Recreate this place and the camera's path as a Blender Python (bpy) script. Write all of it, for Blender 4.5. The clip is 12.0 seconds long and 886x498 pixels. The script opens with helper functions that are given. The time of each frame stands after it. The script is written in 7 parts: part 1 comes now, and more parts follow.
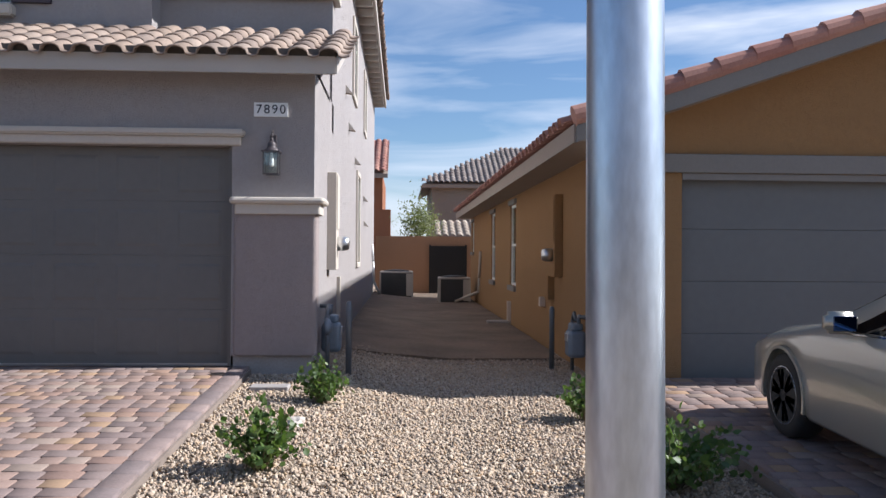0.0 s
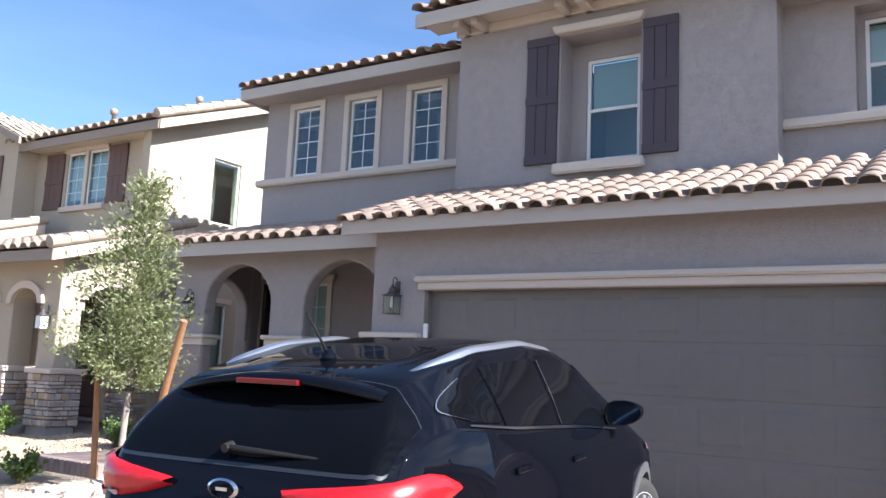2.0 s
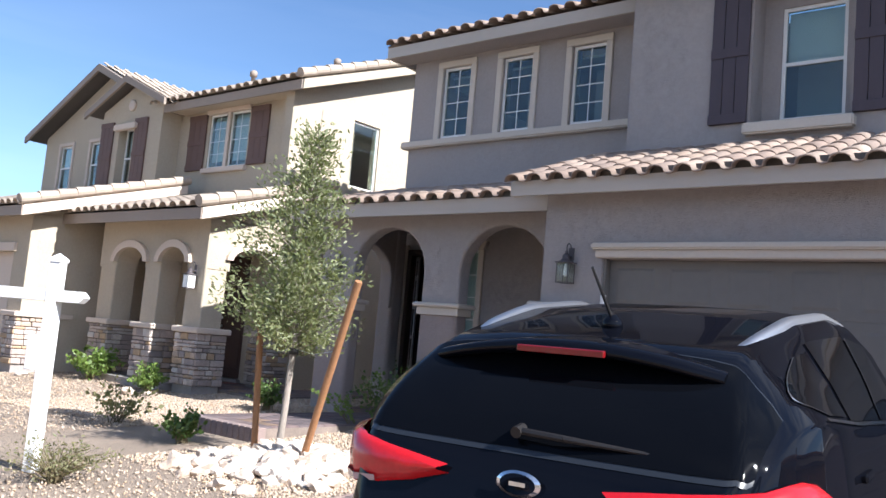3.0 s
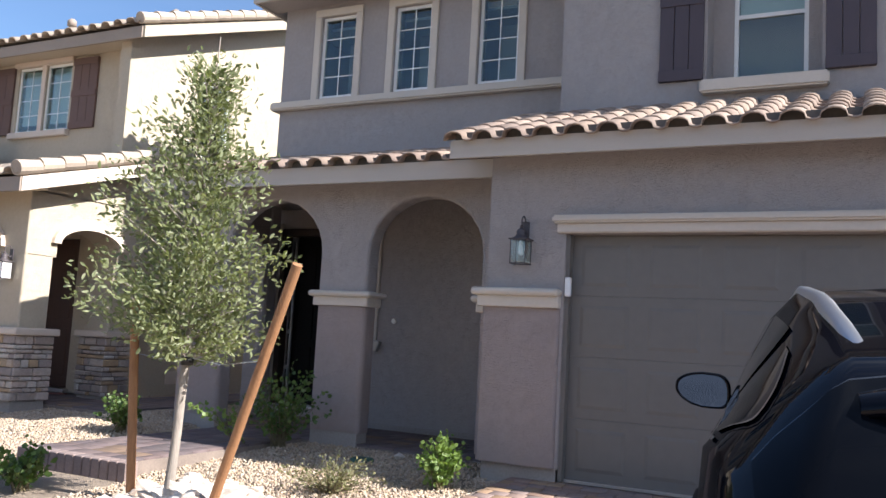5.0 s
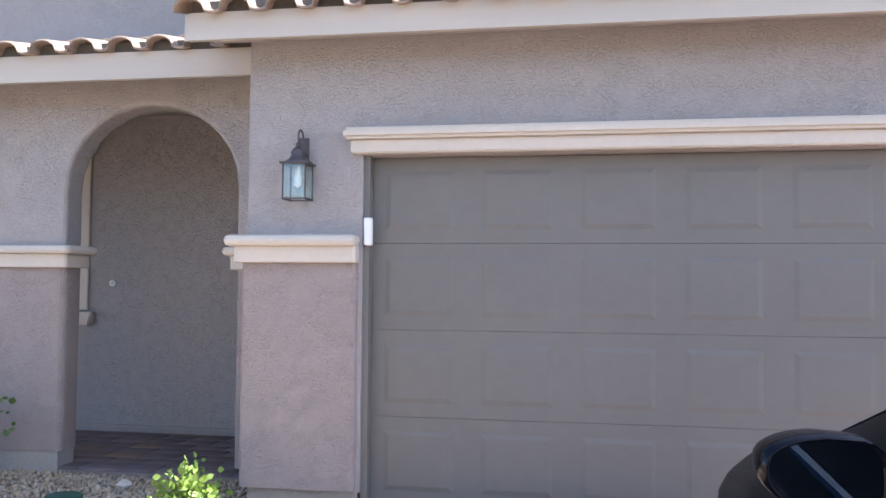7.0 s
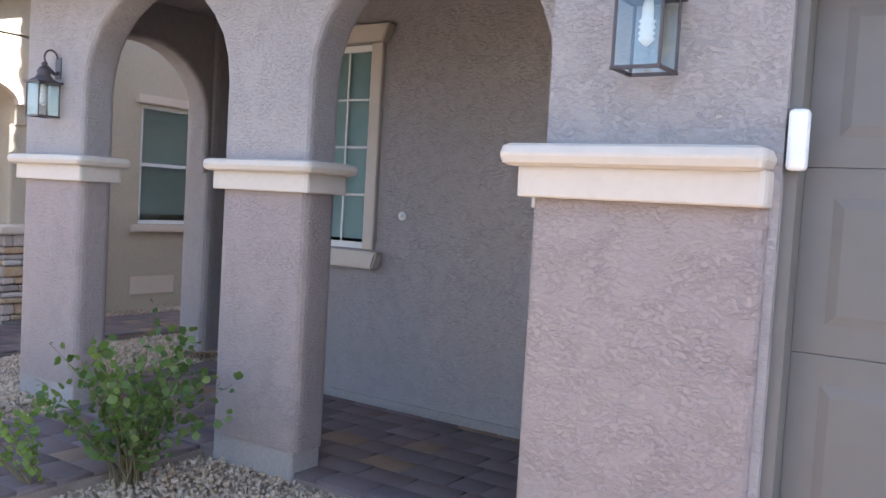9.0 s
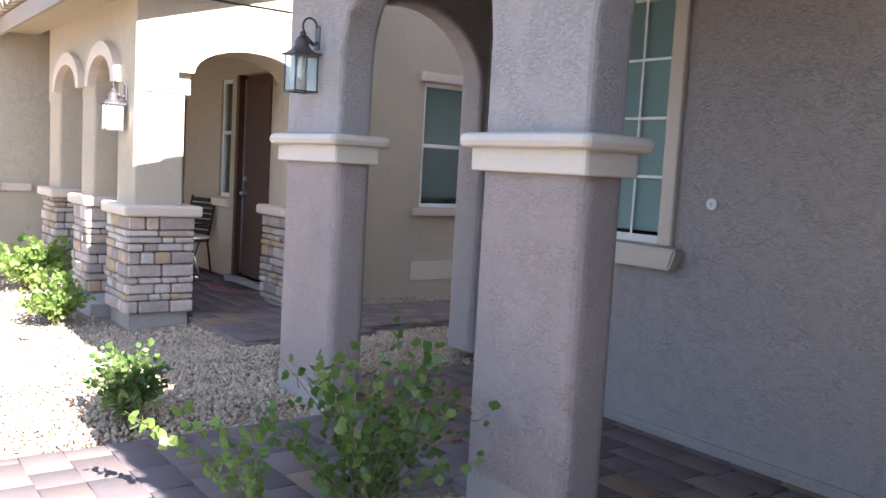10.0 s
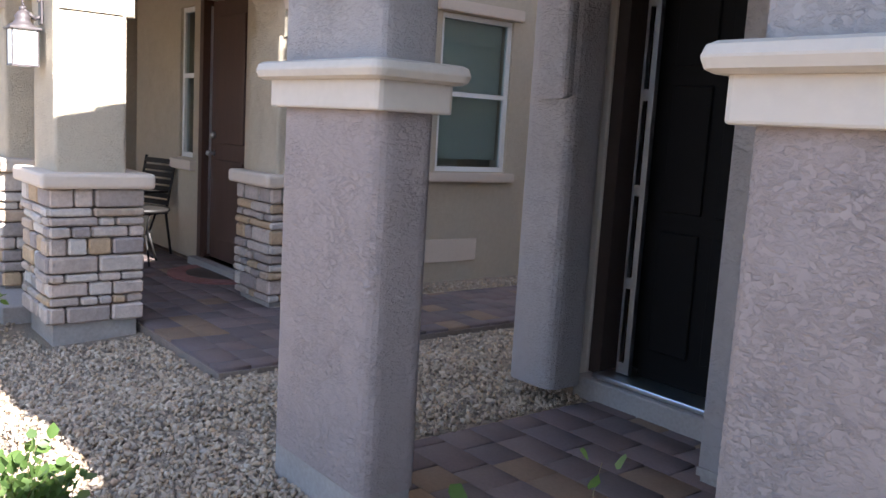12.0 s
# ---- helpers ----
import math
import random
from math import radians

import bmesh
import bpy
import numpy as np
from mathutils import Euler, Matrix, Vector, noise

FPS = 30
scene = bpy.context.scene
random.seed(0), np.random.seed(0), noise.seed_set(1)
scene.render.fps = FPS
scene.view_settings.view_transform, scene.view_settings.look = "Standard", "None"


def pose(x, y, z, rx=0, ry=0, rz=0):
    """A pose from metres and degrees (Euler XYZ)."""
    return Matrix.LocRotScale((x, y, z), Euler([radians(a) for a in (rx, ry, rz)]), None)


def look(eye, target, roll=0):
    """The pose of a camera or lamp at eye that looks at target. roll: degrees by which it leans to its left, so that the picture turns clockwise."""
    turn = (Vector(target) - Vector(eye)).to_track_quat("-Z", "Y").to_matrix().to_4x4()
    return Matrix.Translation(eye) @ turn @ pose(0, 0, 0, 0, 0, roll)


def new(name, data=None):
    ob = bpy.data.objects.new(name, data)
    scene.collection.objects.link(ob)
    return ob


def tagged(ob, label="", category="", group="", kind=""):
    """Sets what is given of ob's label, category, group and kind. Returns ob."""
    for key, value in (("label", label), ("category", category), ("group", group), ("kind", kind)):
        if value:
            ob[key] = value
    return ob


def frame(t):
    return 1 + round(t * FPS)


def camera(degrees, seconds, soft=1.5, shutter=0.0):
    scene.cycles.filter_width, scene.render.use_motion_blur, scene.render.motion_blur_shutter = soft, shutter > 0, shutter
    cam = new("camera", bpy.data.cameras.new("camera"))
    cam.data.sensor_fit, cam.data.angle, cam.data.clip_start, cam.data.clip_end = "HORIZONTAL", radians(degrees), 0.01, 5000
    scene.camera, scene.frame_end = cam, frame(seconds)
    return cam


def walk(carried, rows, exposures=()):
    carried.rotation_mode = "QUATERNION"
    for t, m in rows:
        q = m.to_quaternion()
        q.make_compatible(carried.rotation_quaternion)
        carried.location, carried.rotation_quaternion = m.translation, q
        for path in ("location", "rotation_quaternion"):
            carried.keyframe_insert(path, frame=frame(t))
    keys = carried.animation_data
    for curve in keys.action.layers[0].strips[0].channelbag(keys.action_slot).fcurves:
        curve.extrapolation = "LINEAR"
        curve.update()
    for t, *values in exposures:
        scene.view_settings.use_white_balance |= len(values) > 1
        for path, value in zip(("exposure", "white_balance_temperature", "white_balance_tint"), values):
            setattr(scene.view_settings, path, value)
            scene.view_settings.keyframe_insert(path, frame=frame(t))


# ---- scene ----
cam = camera(55.0, 12.0, soft=1.5)
PATH = [
    (0, (1.658, -8.505, 1.1), (1.756, -6.508, 1.114), 0.4),
    (0.2, (1.663, -8.472, 1.102), (1.655, -6.472, 1.106), 0.3),
    (0.5, (1.582, -8.44, 1.104), (1.396, -6.448, 1.104), -0.1),
    (0.7, (1.459, -8.469, 1.112), (1.157, -6.492, 1.15), -0.9),
    (1, (1.307, -8.572, 1.157), (0.818, -6.639, 1.311), -0.3),
    (1.5, (1.001, -8.403, 1.172), (0.206, -6.593, 1.477), 1.3),
    (2, (0.574, -8.339, 1.199), (-0.486, -6.668, 1.489), 2.6),
    (2.5, (-0.014, -8.141, 1.158), (-1.24, -6.581, 1.413), 4.4),
    (2.7, (-0.195, -8.153, 1.143), (-1.462, -6.624, 1.375), 5.0),
    (4.3, (-1.824, -7.619, 1.124), (-2.95, -5.971, 1.248), 5.2),
    (4.5, (-2.038, -7.471, 1.15), (-3.107, -5.791, 1.335), 4.7),
    (5, (-2.469, -7.251, 1.166), (-3.368, -5.476, 1.376), 3.2),
    (5.5, (-2.833, -6.684, 1.233), (-3.546, -4.824, 1.405), 1.7),
    (6, (-3.105, -6.291, 1.248), (-3.613, -4.363, 1.399), 1.0),
    (6.5, (-3.347, -5.729, 1.303), (-3.669, -3.759, 1.43), 0.4),
    (8.5, (-4.029, -3.262, 1.412), (-4.818, -1.426, 1.334), 2.4),
    (9, (-4.316, -2.596, 1.443), (-5.435, -0.942, 1.341), 3.3),
    (9.5, (-4.569, -2.265, 1.447), (-5.969, -0.842, 1.326), 3.2),
    (10, (-4.999, -1.786, 1.456), (-6.6, -0.602, 1.272), 3.2),
    (10.5, (-5.479, -1.504, 1.449), (-7.129, -0.404, 1.188), 3.6),
    (11, (-6.011, -1.198, 1.457), (-7.701, -0.171, 1.157), 3.6),
    (11.5, (-6.463, -1.09, 1.428), (-8.173, -0.091, 1.148), 4.5),
    (12, (-6.998, -0.954, 1.427), (-8.541, 0.286, 1.142), 3.4),
]
EXPOSURES = [(t, e + 0.1, 5850 if t < 5 else 6100, 12) for t, e in ((0, 0.55), (1, 0.82), (1.5, 1.15), (2, 1.42), (2.5, 1.29), (4.5, 0.78), (5, 1.15), (5.5, 1.52), (6, 1.85),
                                           (6.5, 2.23), (8.5, 2.62), (9, 2.66), (9.5, 2.87), (10, 2.57), (10.5, 2.35), (11, 2.55), (11.5, 2.1), (12, 2.35))]
walk(cam, [(t, look(eye, target, roll)) for t, eye, target, roll in PATH], EXPOSURES)

# ---- sky and sun ----
SUN_WAY = Vector((1.33, 0.025, 1.0)).normalized()
elevation = math.asin(SUN_WAY.z)
azimuth = math.atan2(SUN_WAY.x, SUN_WAY.y)
world = bpy.data.worlds.new("sky")
scene.world = world
world.use_nodes = True
wt = world.node_tree
wt.nodes.clear()
w_out = wt.nodes.new("ShaderNodeOutputWorld")
w_bg = wt.nodes.new("ShaderNodeBackground")
w_sky = wt.nodes.new("ShaderNodeTexSky")
w_sky.sky_type = "NISHITA"
w_sky.sun_disc = False
w_sky.sun_elevation, w_sky.sun_rotation = elevation, azimuth
w_sky.air_density, w_sky.dust_density, w_sky.ozone_density = 1.0, 0.25, 4.0
w_bg.inputs["Strength"].default_value = 0.075
# thin streaks of high cloud
w_tc = wt.nodes.new("ShaderNodeTexCoord")
w_map = wt.nodes.new("ShaderNodeMapping")
w_map.inputs["Scale"].default_value = (1.4, 1.0, 9.0)
w_map.inputs["Rotation"].default_value = (0.25, 0.35, 0.3)
w_noise = wt.nodes.new("ShaderNodeTexNoise")
w_noise.inputs["Scale"].default_value = 1.7
w_noise.inputs["Detail"].default_value = 7
w_noise.inputs["Distortion"].default_value = 0.6
w_ramp = wt.nodes.new("ShaderNodeValToRGB")
w_ramp.color_ramp.elements[0].position = 0.41
w_ramp.color_ramp.elements[1].position = 0.68
w_big = wt.nodes.new("ShaderNodeTexNoise")
w_big.inputs["Scale"].default_value = 1.3
w_bramp = wt.nodes.new("ShaderNodeValToRGB")
w_bramp.color_ramp.elements[0].position = 0.32
w_bramp.color_ramp.elements[1].position = 0.62
w_mul = wt.nodes.new("ShaderNodeMath")
w_mul.operation = "MULTIPLY"
w_mul2 = wt.nodes.new("ShaderNodeMath")
w_mul2.operation = "MULTIPLY"
w_mul2.inputs[1].default_value = 0.95
w_mix = wt.nodes.new("ShaderNodeMixRGB")
w_mix.inputs["Color2"].default_value = (8.2, 8.4, 8.8, 1)
wt.links.new(w_tc.outputs["Generated"], w_map.inputs["Vector"])
wt.links.new(w_map.outputs["Vector"], w_noise.inputs["Vector"])
wt.links.new(w_tc.outputs["Generated"], w_big.inputs["Vector"])
wt.links.new(w_noise.outputs["Fac"], w_ramp.inputs["Fac"])
wt.links.new(w_big.outputs["Fac"], w_bramp.inputs["Fac"])
wt.links.new(w_ramp.outputs["Color"], w_mul.inputs[0])
wt.links.new(w_bramp.outputs["Color"], w_mul.inputs[1])
wt.links.new(w_mul.outputs[0], w_mul2.inputs[0])
w_sep = wt.nodes.new("ShaderNodeSeparateXYZ")
w_side = wt.nodes.new("ShaderNodeMapRange")
w_side.interpolation_type = "SMOOTHSTEP"
w_side.inputs["From Min"].default_value, w_side.inputs["From Max"].default_value = -0.45, 0.05
w_side.inputs["To Min"].default_value, w_side.inputs["To Max"].default_value = 0.1, 1.0
w_mul3 = wt.nodes.new("ShaderNodeMath")
w_mul3.operation = "MULTIPLY"
wt.links.new(w_tc.outputs["Generated"], w_sep.inputs[0])
wt.links.new(w_sep.outputs["X"], w_side.inputs["Value"])
wt.links.new(w_mul2.outputs[0], w_mul3.inputs[0])
wt.links.new(w_side.outputs["Result"], w_mul3.inputs[1])
wt.links.new(w_mul3.outputs[0], w_mix.inputs["Fac"])
wt.links.new(w_sky.outputs["Color"], w_mix.inputs["Color1"])
wt.links.new(w_mix.outputs["Color"], w_bg.inputs["Color"])
wt.links.new(w_bg.outputs["Background"], w_out.inputs["Surface"])

sun = new("sun", bpy.data.lights.new("sun", "SUN"))
sun.data.energy = 5.0
sun.data.angle = radians(0.5)
sun.data.color = (1.0, 0.94, 0.85)
sun.matrix_world = look((0, 0, 30), Vector((0, 0, 30)) - SUN_WAY)


# ---- materials ----
def mat(name, col, rough=0.85, metal=0.0, var=0.12, s1=1.2, s2=35.0, bump=0.0, bscale=80.0, bdist=0.01,
        coat=0.0, ramp=None, pieces=False, spec=0.5, stretch=None, bdetail=4.0):
    """A procedural surface: two scales of variation, fine relief, and per-piece colours where asked."""
    m = bpy.data.materials.new(name)
    m.use_nodes = True
    nt = m.node_tree
    p = nt.nodes["Principled BSDF"]
    p.inputs["Roughness"].default_value = rough
    p.inputs["Metallic"].default_value = metal
    p.inputs["Specular IOR Level"].default_value = spec
    p.inputs["Coat Weight"].default_value = coat
    p.inputs["Coat Roughness"].default_value = 0.03
    geo = nt.nodes.new("ShaderNodeNewGeometry")
    vec = geo.outputs["Position"]
    if stretch:
        mp = nt.nodes.new("ShaderNodeMapping")
        mp.inputs["Scale"].default_value = stretch
        nt.links.new(vec, mp.inputs["Vector"])
        vec = mp.outputs["Vector"]
    if ramp:
        info = nt.nodes.new("ShaderNodeObjectInfo")
        add = nt.nodes.new("ShaderNodeMath")
        add.operation = "ADD"
        frac = nt.nodes.new("ShaderNodeMath")
        frac.operation = "FRACT"
        nt.links.new(info.outputs["Random"], add.inputs[0])
        nt.links.new(geo.outputs["Random Per Island"], add.inputs[1])
        nt.links.new(add.outputs[0], frac.inputs[0])
        cr = nt.nodes.new("ShaderNodeValToRGB")
        cr.color_ramp.interpolation = "CONSTANT" if pieces else "LINEAR"
        els = cr.color_ramp.elements
        while len(els) < len(ramp):
            els.new(0.5)
        for i, c in enumerate(ramp):
            els[i].position = i / len(ramp) if pieces else i / max(1, len(ramp) - 1)
            els[i].color = (*c, 1)
        nt.links.new(frac.outputs[0], cr.inputs["Fac"])
        base = cr.outputs["Color"]
    else:
        rgb = nt.nodes.new("ShaderNodeRGB")
        rgb.outputs[0].default_value = (*col, 1)
        base = rgb.outputs[0]
    if var > 0:
        n1 = nt.nodes.new("ShaderNodeTexNoise")
        n1.inputs["Scale"].default_value = s1
        n1.inputs["Detail"].default_value = 5
        n2 = nt.nodes.new("ShaderNodeTexNoise")
        n2.inputs["Scale"].default_value = s2
        n2.inputs["Detail"].default_value = 4
        nt.links.new(vec, n1.inputs["Vector"])
        nt.links.new(vec, n2.inputs["Vector"])
        ad = nt.nodes.new("ShaderNodeMath")
        ad.operation = "ADD"
        nt.links.new(n1.outputs["Fac"], ad.inputs[0])
        nt.links.new(n2.outputs["Fac"], ad.inputs[1])
        mr = nt.nodes.new("ShaderNodeMapRange")
        mr.inputs["From Min"].default_value, mr.inputs["From Max"].default_value = 0.6, 1.4
        mr.inputs["To Min"].default_value, mr.inputs["To Max"].default_value = 1 - var, 1 + var
        nt.links.new(ad.outputs[0], mr.inputs["Value"])
        mx = nt.nodes.new("ShaderNodeVectorMath")
        mx.operation = "SCALE"
        nt.links.new(base, mx.inputs[0])
        nt.links.new(mr.outputs["Result"], mx.inputs["Scale"])
        base = mx.outputs["Vector"]
    nt.links.new(base, p.inputs["Base Color"])
    if bump > 0:
        nb = nt.nodes.new("ShaderNodeTexNoise")
        nb.inputs["Scale"].default_value = bscale
        nb.inputs["Detail"].default_value = bdetail
        nb.inputs["Roughness"].default_value = 0.6
        nt.links.new(vec, nb.inputs["Vector"])
        bp = nt.nodes.new("ShaderNodeBump")
        bp.inputs["Strength"].default_value = bump
        bp.inputs["Distance"].default_value = bdist
        nt.links.new(nb.outputs["Fac"], bp.inputs["Height"])
        nt.links.new(bp.outputs["Normal"], p.inputs["Normal"])
    return m


def stucco(name, col, lo=0.52, hi=0.72):
    """Sand-and-lace finish: raised flat islands over a finer grain."""
    m = mat(name, col, 0.92, var=0.07, s1=0.7, s2=22, spec=0.25)
    nt = m.node_tree
    p = nt.nodes["Principled BSDF"]
    geo = nt.nodes.new("ShaderNodeNewGeometry")
    a = nt.nodes.new("ShaderNodeTexNoise")
    a.inputs["Scale"].default_value = 64
    a.inputs["Detail"].default_value = 5.0
    a.inputs["Roughness"].default_value = 0.62
    a.inputs["Distortion"].default_value = 0.55
    b = nt.nodes.new("ShaderNodeTexNoise")
    b.inputs["Scale"].default_value = 9
    b.inputs["Detail"].default_value = 3
    r = nt.nodes.new("ShaderNodeMapRange")
    r.inputs["From Min"].default_value, r.inputs["From Max"].default_value = lo - 0.06, hi - 0.03
    r2 = nt.nodes.new("ShaderNodeMapRange")
    r2.inputs["From Min"].default_value, r2.inputs["From Max"].default_value = 0.35, 0.65
    r2.inputs["To Min"].default_value, r2.inputs["To Max"].default_value = 0.35, 1.0
    s = nt.nodes.new("ShaderNodeMath")
    s.operation = "MULTIPLY"
    bp = nt.nodes.new("ShaderNodeBump")
    bp.inputs["Strength"].default_value = 0.75
    bp.inputs["Distance"].default_value = 0.009
    flat = nt.nodes.new("ShaderNodeMapping")
    flat.inputs["Scale"].default_value = (0.8, 0.8, 1.25)
    nt.links.new(geo.outputs["Position"], flat.inputs["Vector"])
    nt.links.new(flat.outputs["Vector"], a.inputs["Vector"])
    nt.links.new(geo.outputs["Position"], b.inputs["Vector"])
    nt.links.new(a.outputs["Fac"], r.inputs["Value"])
    nt.links.new(b.outputs["Fac"], r2.inputs["Value"])
    nt.links.new(r.outputs["Result"], s.inputs[0])
    nt.links.new(r2.outputs["Result"], s.inputs[1])
    nt.links.new(s.outputs[0], bp.inputs["Height"])
    nt.links.new(bp.outputs["Normal"], p.inputs["Normal"])
    return m


M_GREY = stucco("grey_stucco", (0.365, 0.335, 0.325))
M_PINK = stucco("taupe_stucco", (0.335, 0.28, 0.265))
M_TRIM = mat("cream_trim", (0.56, 0.50, 0.43), 0.75, var=0.05, s1=1, s2=30, bump=0.12, bscale=120, bdist=0.004)
M_FASCIA = mat("fascia_paint", (0.47, 0.425, 0.375), 0.6, var=0.08, s1=1.5, s2=60, bump=0.15, bscale=30, bdist=0.004, stretch=(0.5, 3, 6))
M_GDOOR = mat("garage_door_paint", (0.155, 0.145, 0.132), 0.55, var=0.06, s1=1.5, s2=12, bump=0.1, bscale=200, bdist=0.002)
M_SHUT = mat("plum_shutter", (0.062, 0.047, 0.058), 0.6, var=0.12, s1=3, s2=60, bump=0.15, bscale=40, bdist=0.003, stretch=(4, 4, 0.6))
M_BEIGE = stucco("beige_stucco", (0.50, 0.43, 0.33))
M_BTRIM = mat("beige_trim", (0.62, 0.52, 0.43), 0.8, var=0.05, bump=0.1, bscale=90, bdist=0.004)
M_BSHUT = mat("brown_shutter", (0.13, 0.075, 0.06), 0.65, var=0.1, s1=3, s2=50)
M_ORANGE = stucco("ochre_stucco", (0.31, 0.178, 0.08))
M_ODOOR = mat("slate_garage_paint", (0.135, 0.138, 0.138), 0.55, var=0.06, s1=1.5, s2=12)
M_OTRIM = mat("slate_trim", (0.20, 0.185, 0.17), 0.7, var=0.08)
M_TAUPE = mat("fascia_taupe", (0.30, 0.245, 0.20), 0.7, var=0.08)
M_BLOCK = stucco("block_wall_stucco", (0.42, 0.235, 0.135))
M_FAR = stucco("far_grey_stucco", (0.27, 0.235, 0.20))
M_FARRED = stucco("far_rust_stucco", (0.30, 0.13, 0.07))
M_CONC = mat("concrete", (0.34, 0.31, 0.29), 0.9, var=0.18, s1=3, s2=50, bump=0.25, bscale=90, bdist=0.004)
M_TILE = mat("brown_roof_tile", (0.3, 0.2, 0.15), 0.85, var=0.22, s1=4, s2=45, bump=0.3, bscale=70, bdist=0.004,
             ramp=[(0.29, 0.215, 0.165), (0.345, 0.26, 0.205), (0.25, 0.185, 0.15), (0.385, 0.30, 0.24), (0.225, 0.17, 0.14)])
M_FARTILE = mat("grey_brown_roof_tile", (0.25, 0.2, 0.17), 0.85, var=0.2, s1=4, s2=45,
                ramp=[(0.25, 0.205, 0.18), (0.29, 0.24, 0.215), (0.22, 0.18, 0.16), (0.33, 0.28, 0.25)])
M_BTILE = mat("tan_roof_tile", (0.4, 0.3, 0.22), 0.85, var=0.15, s1=4, s2=45,
              ramp=[(0.40, 0.325, 0.25), (0.45, 0.37, 0.295), (0.35, 0.285, 0.225), (0.42, 0.335, 0.265)])
M_RTILE = mat("red_roof_tile", (0.36, 0.16, 0.12), 0.85, var=0.18, s1=4, s2=45,
              ramp=[(0.40, 0.19, 0.145), (0.33, 0.15, 0.12), (0.44, 0.235, 0.18), (0.29, 0.14, 0.115)])
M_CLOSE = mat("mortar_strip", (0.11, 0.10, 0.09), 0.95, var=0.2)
M_PAVER = mat("tumbled_paver", (0.3, 0.2, 0.15), 0.9, var=0.14, s1=6, s2=60, bump=0.2, bscale=140, bdist=0.003, pieces=True,
              ramp=[(0.265, 0.195, 0.17), (0.295, 0.21, 0.175), (0.235, 0.18, 0.165), (0.305, 0.205, 0.155), (0.265, 0.205, 0.185),
                    (0.34, 0.23, 0.15), (0.245, 0.185, 0.165), (0.28, 0.19, 0.155), (0.31, 0.24, 0.20), (0.225, 0.175, 0.16)], spec=0.2)
M_WALKPAVER = mat("dark_walk_paver", (0.2, 0.15, 0.14), 0.88, var=0.16, s1=4, s2=60, bump=0.25, bscale=120, bdist=0.004, pieces=True,
                  ramp=[(0.142, 0.106, 0.104), (0.16, 0.12, 0.114), (0.124, 0.098, 0.10), (0.15, 0.11, 0.105), (0.138, 0.11, 0.112),
                        (0.134, 0.102, 0.10), (0.205, 0.14, 0.098), (0.146, 0.106, 0.10), (0.164, 0.124, 0.122), (0.12, 0.096, 0.096)])
M_PAVEDGE = mat("border_paver", (0.2, 0.16, 0.15), 0.9, var=0.2, s1=6, s2=60, bump=0.35, bscale=110, bdist=0.005, pieces=True,
                ramp=[(0.235, 0.18, 0.165), (0.27, 0.205, 0.185), (0.215, 0.17, 0.16)])
M_SAND = mat("joint_sand", (0.23, 0.185, 0.155), 0.95, var=0.25, s1=5, s2=80, bump=0.4, bscale=200, bdist=0.004)
M_GRAVEL = mat("gravel_bed", (0.31, 0.245, 0.185), 0.95, var=0.3, s1=0.8, s2=55, bump=1.0, bscale=55, bdist=0.03)
M_STONE = mat("gravel_stone", (0.5, 0.395, 0.285), 0.9, var=0.1, s1=2, s2=60,
              ramp=[(0.43, 0.335, 0.24), (0.53, 0.43, 0.325), (0.28, 0.22, 0.17), (0.47, 0.365, 0.265), (0.59, 0.495, 0.385),
                    (0.41, 0.305, 0.23), (0.52, 0.375, 0.24), (0.46, 0.38, 0.30)])
M_DIRT = mat("bare_dirt", (0.19, 0.138, 0.098), 0.95, var=0.5, s1=1.2, s2=30, bump=0.9, bscale=30, bdist=0.03)
M_ROCK = mat("pale_rock", (0.6, 0.52, 0.43), 0.9, var=0.25, s1=6, s2=40, bump=0.4, bscale=30, bdist=0.01,
             ramp=[(0.66, 0.59, 0.51), (0.56, 0.47, 0.38), (0.70, 0.64, 0.57), (0.50, 0.39, 0.30), (0.63, 0.53, 0.44)])
M_LEDGE = mat("veneer_stone", (0.5, 0.42, 0.36), 0.92, var=0.22, s1=7, s2=40, bump=0.6, bscale=28, bdist=0.015, pieces=True,
              ramp=[(0.47, 0.40, 0.35), (0.41, 0.335, 0.29), (0.54, 0.48, 0.43), (0.35, 0.29, 0.26), (0.44, 0.315, 0.20),
                    (0.50, 0.41, 0.355), (0.31, 0.26, 0.24), (0.45, 0.345, 0.265)])
M_MORTAR = mat("veneer_mortar", (0.17, 0.135, 0.115), 0.95, var=0.2, s1=4, s2=60)
M_BARK = mat("grey_bark", (0.30, 0.26, 0.22), 0.95, var=0.25, s1=8, s2=40, bump=0.6, bscale=50, bdist=0.006, stretch=(3, 3, 0.5))
M_STAKE = mat("lodgepole_stake", (0.33, 0.165, 0.075), 0.75, var=0.25, s1=5, s2=30, bump=0.3, bscale=40, bdist=0.004, stretch=(3, 3, 0.4))
M_TWIG = mat("green_twig", (0.16, 0.13, 0.07), 0.9, var=0.2)
M_STEEL = mat("galvanised_steel", (0.56, 0.60, 0.66), 0.36, metal=1.0, var=0.2, s1=6, s2=45, bump=0.05, bscale=20, bdist=0.003, stretch=(1, 1, 0.3))
M_CHROME = mat("bright_metal", (0.75, 0.76, 0.78), 0.15, metal=1.0, var=0.03)
M_ALU = mat("satin_aluminium", (0.66, 0.67, 0.69), 0.35, metal=1.0, var=0.04)
M_IRON = mat("dark_bronze_metal", (0.075, 0.062, 0.066), 0.55, metal=0.15, var=0.2, s1=9, s2=70)
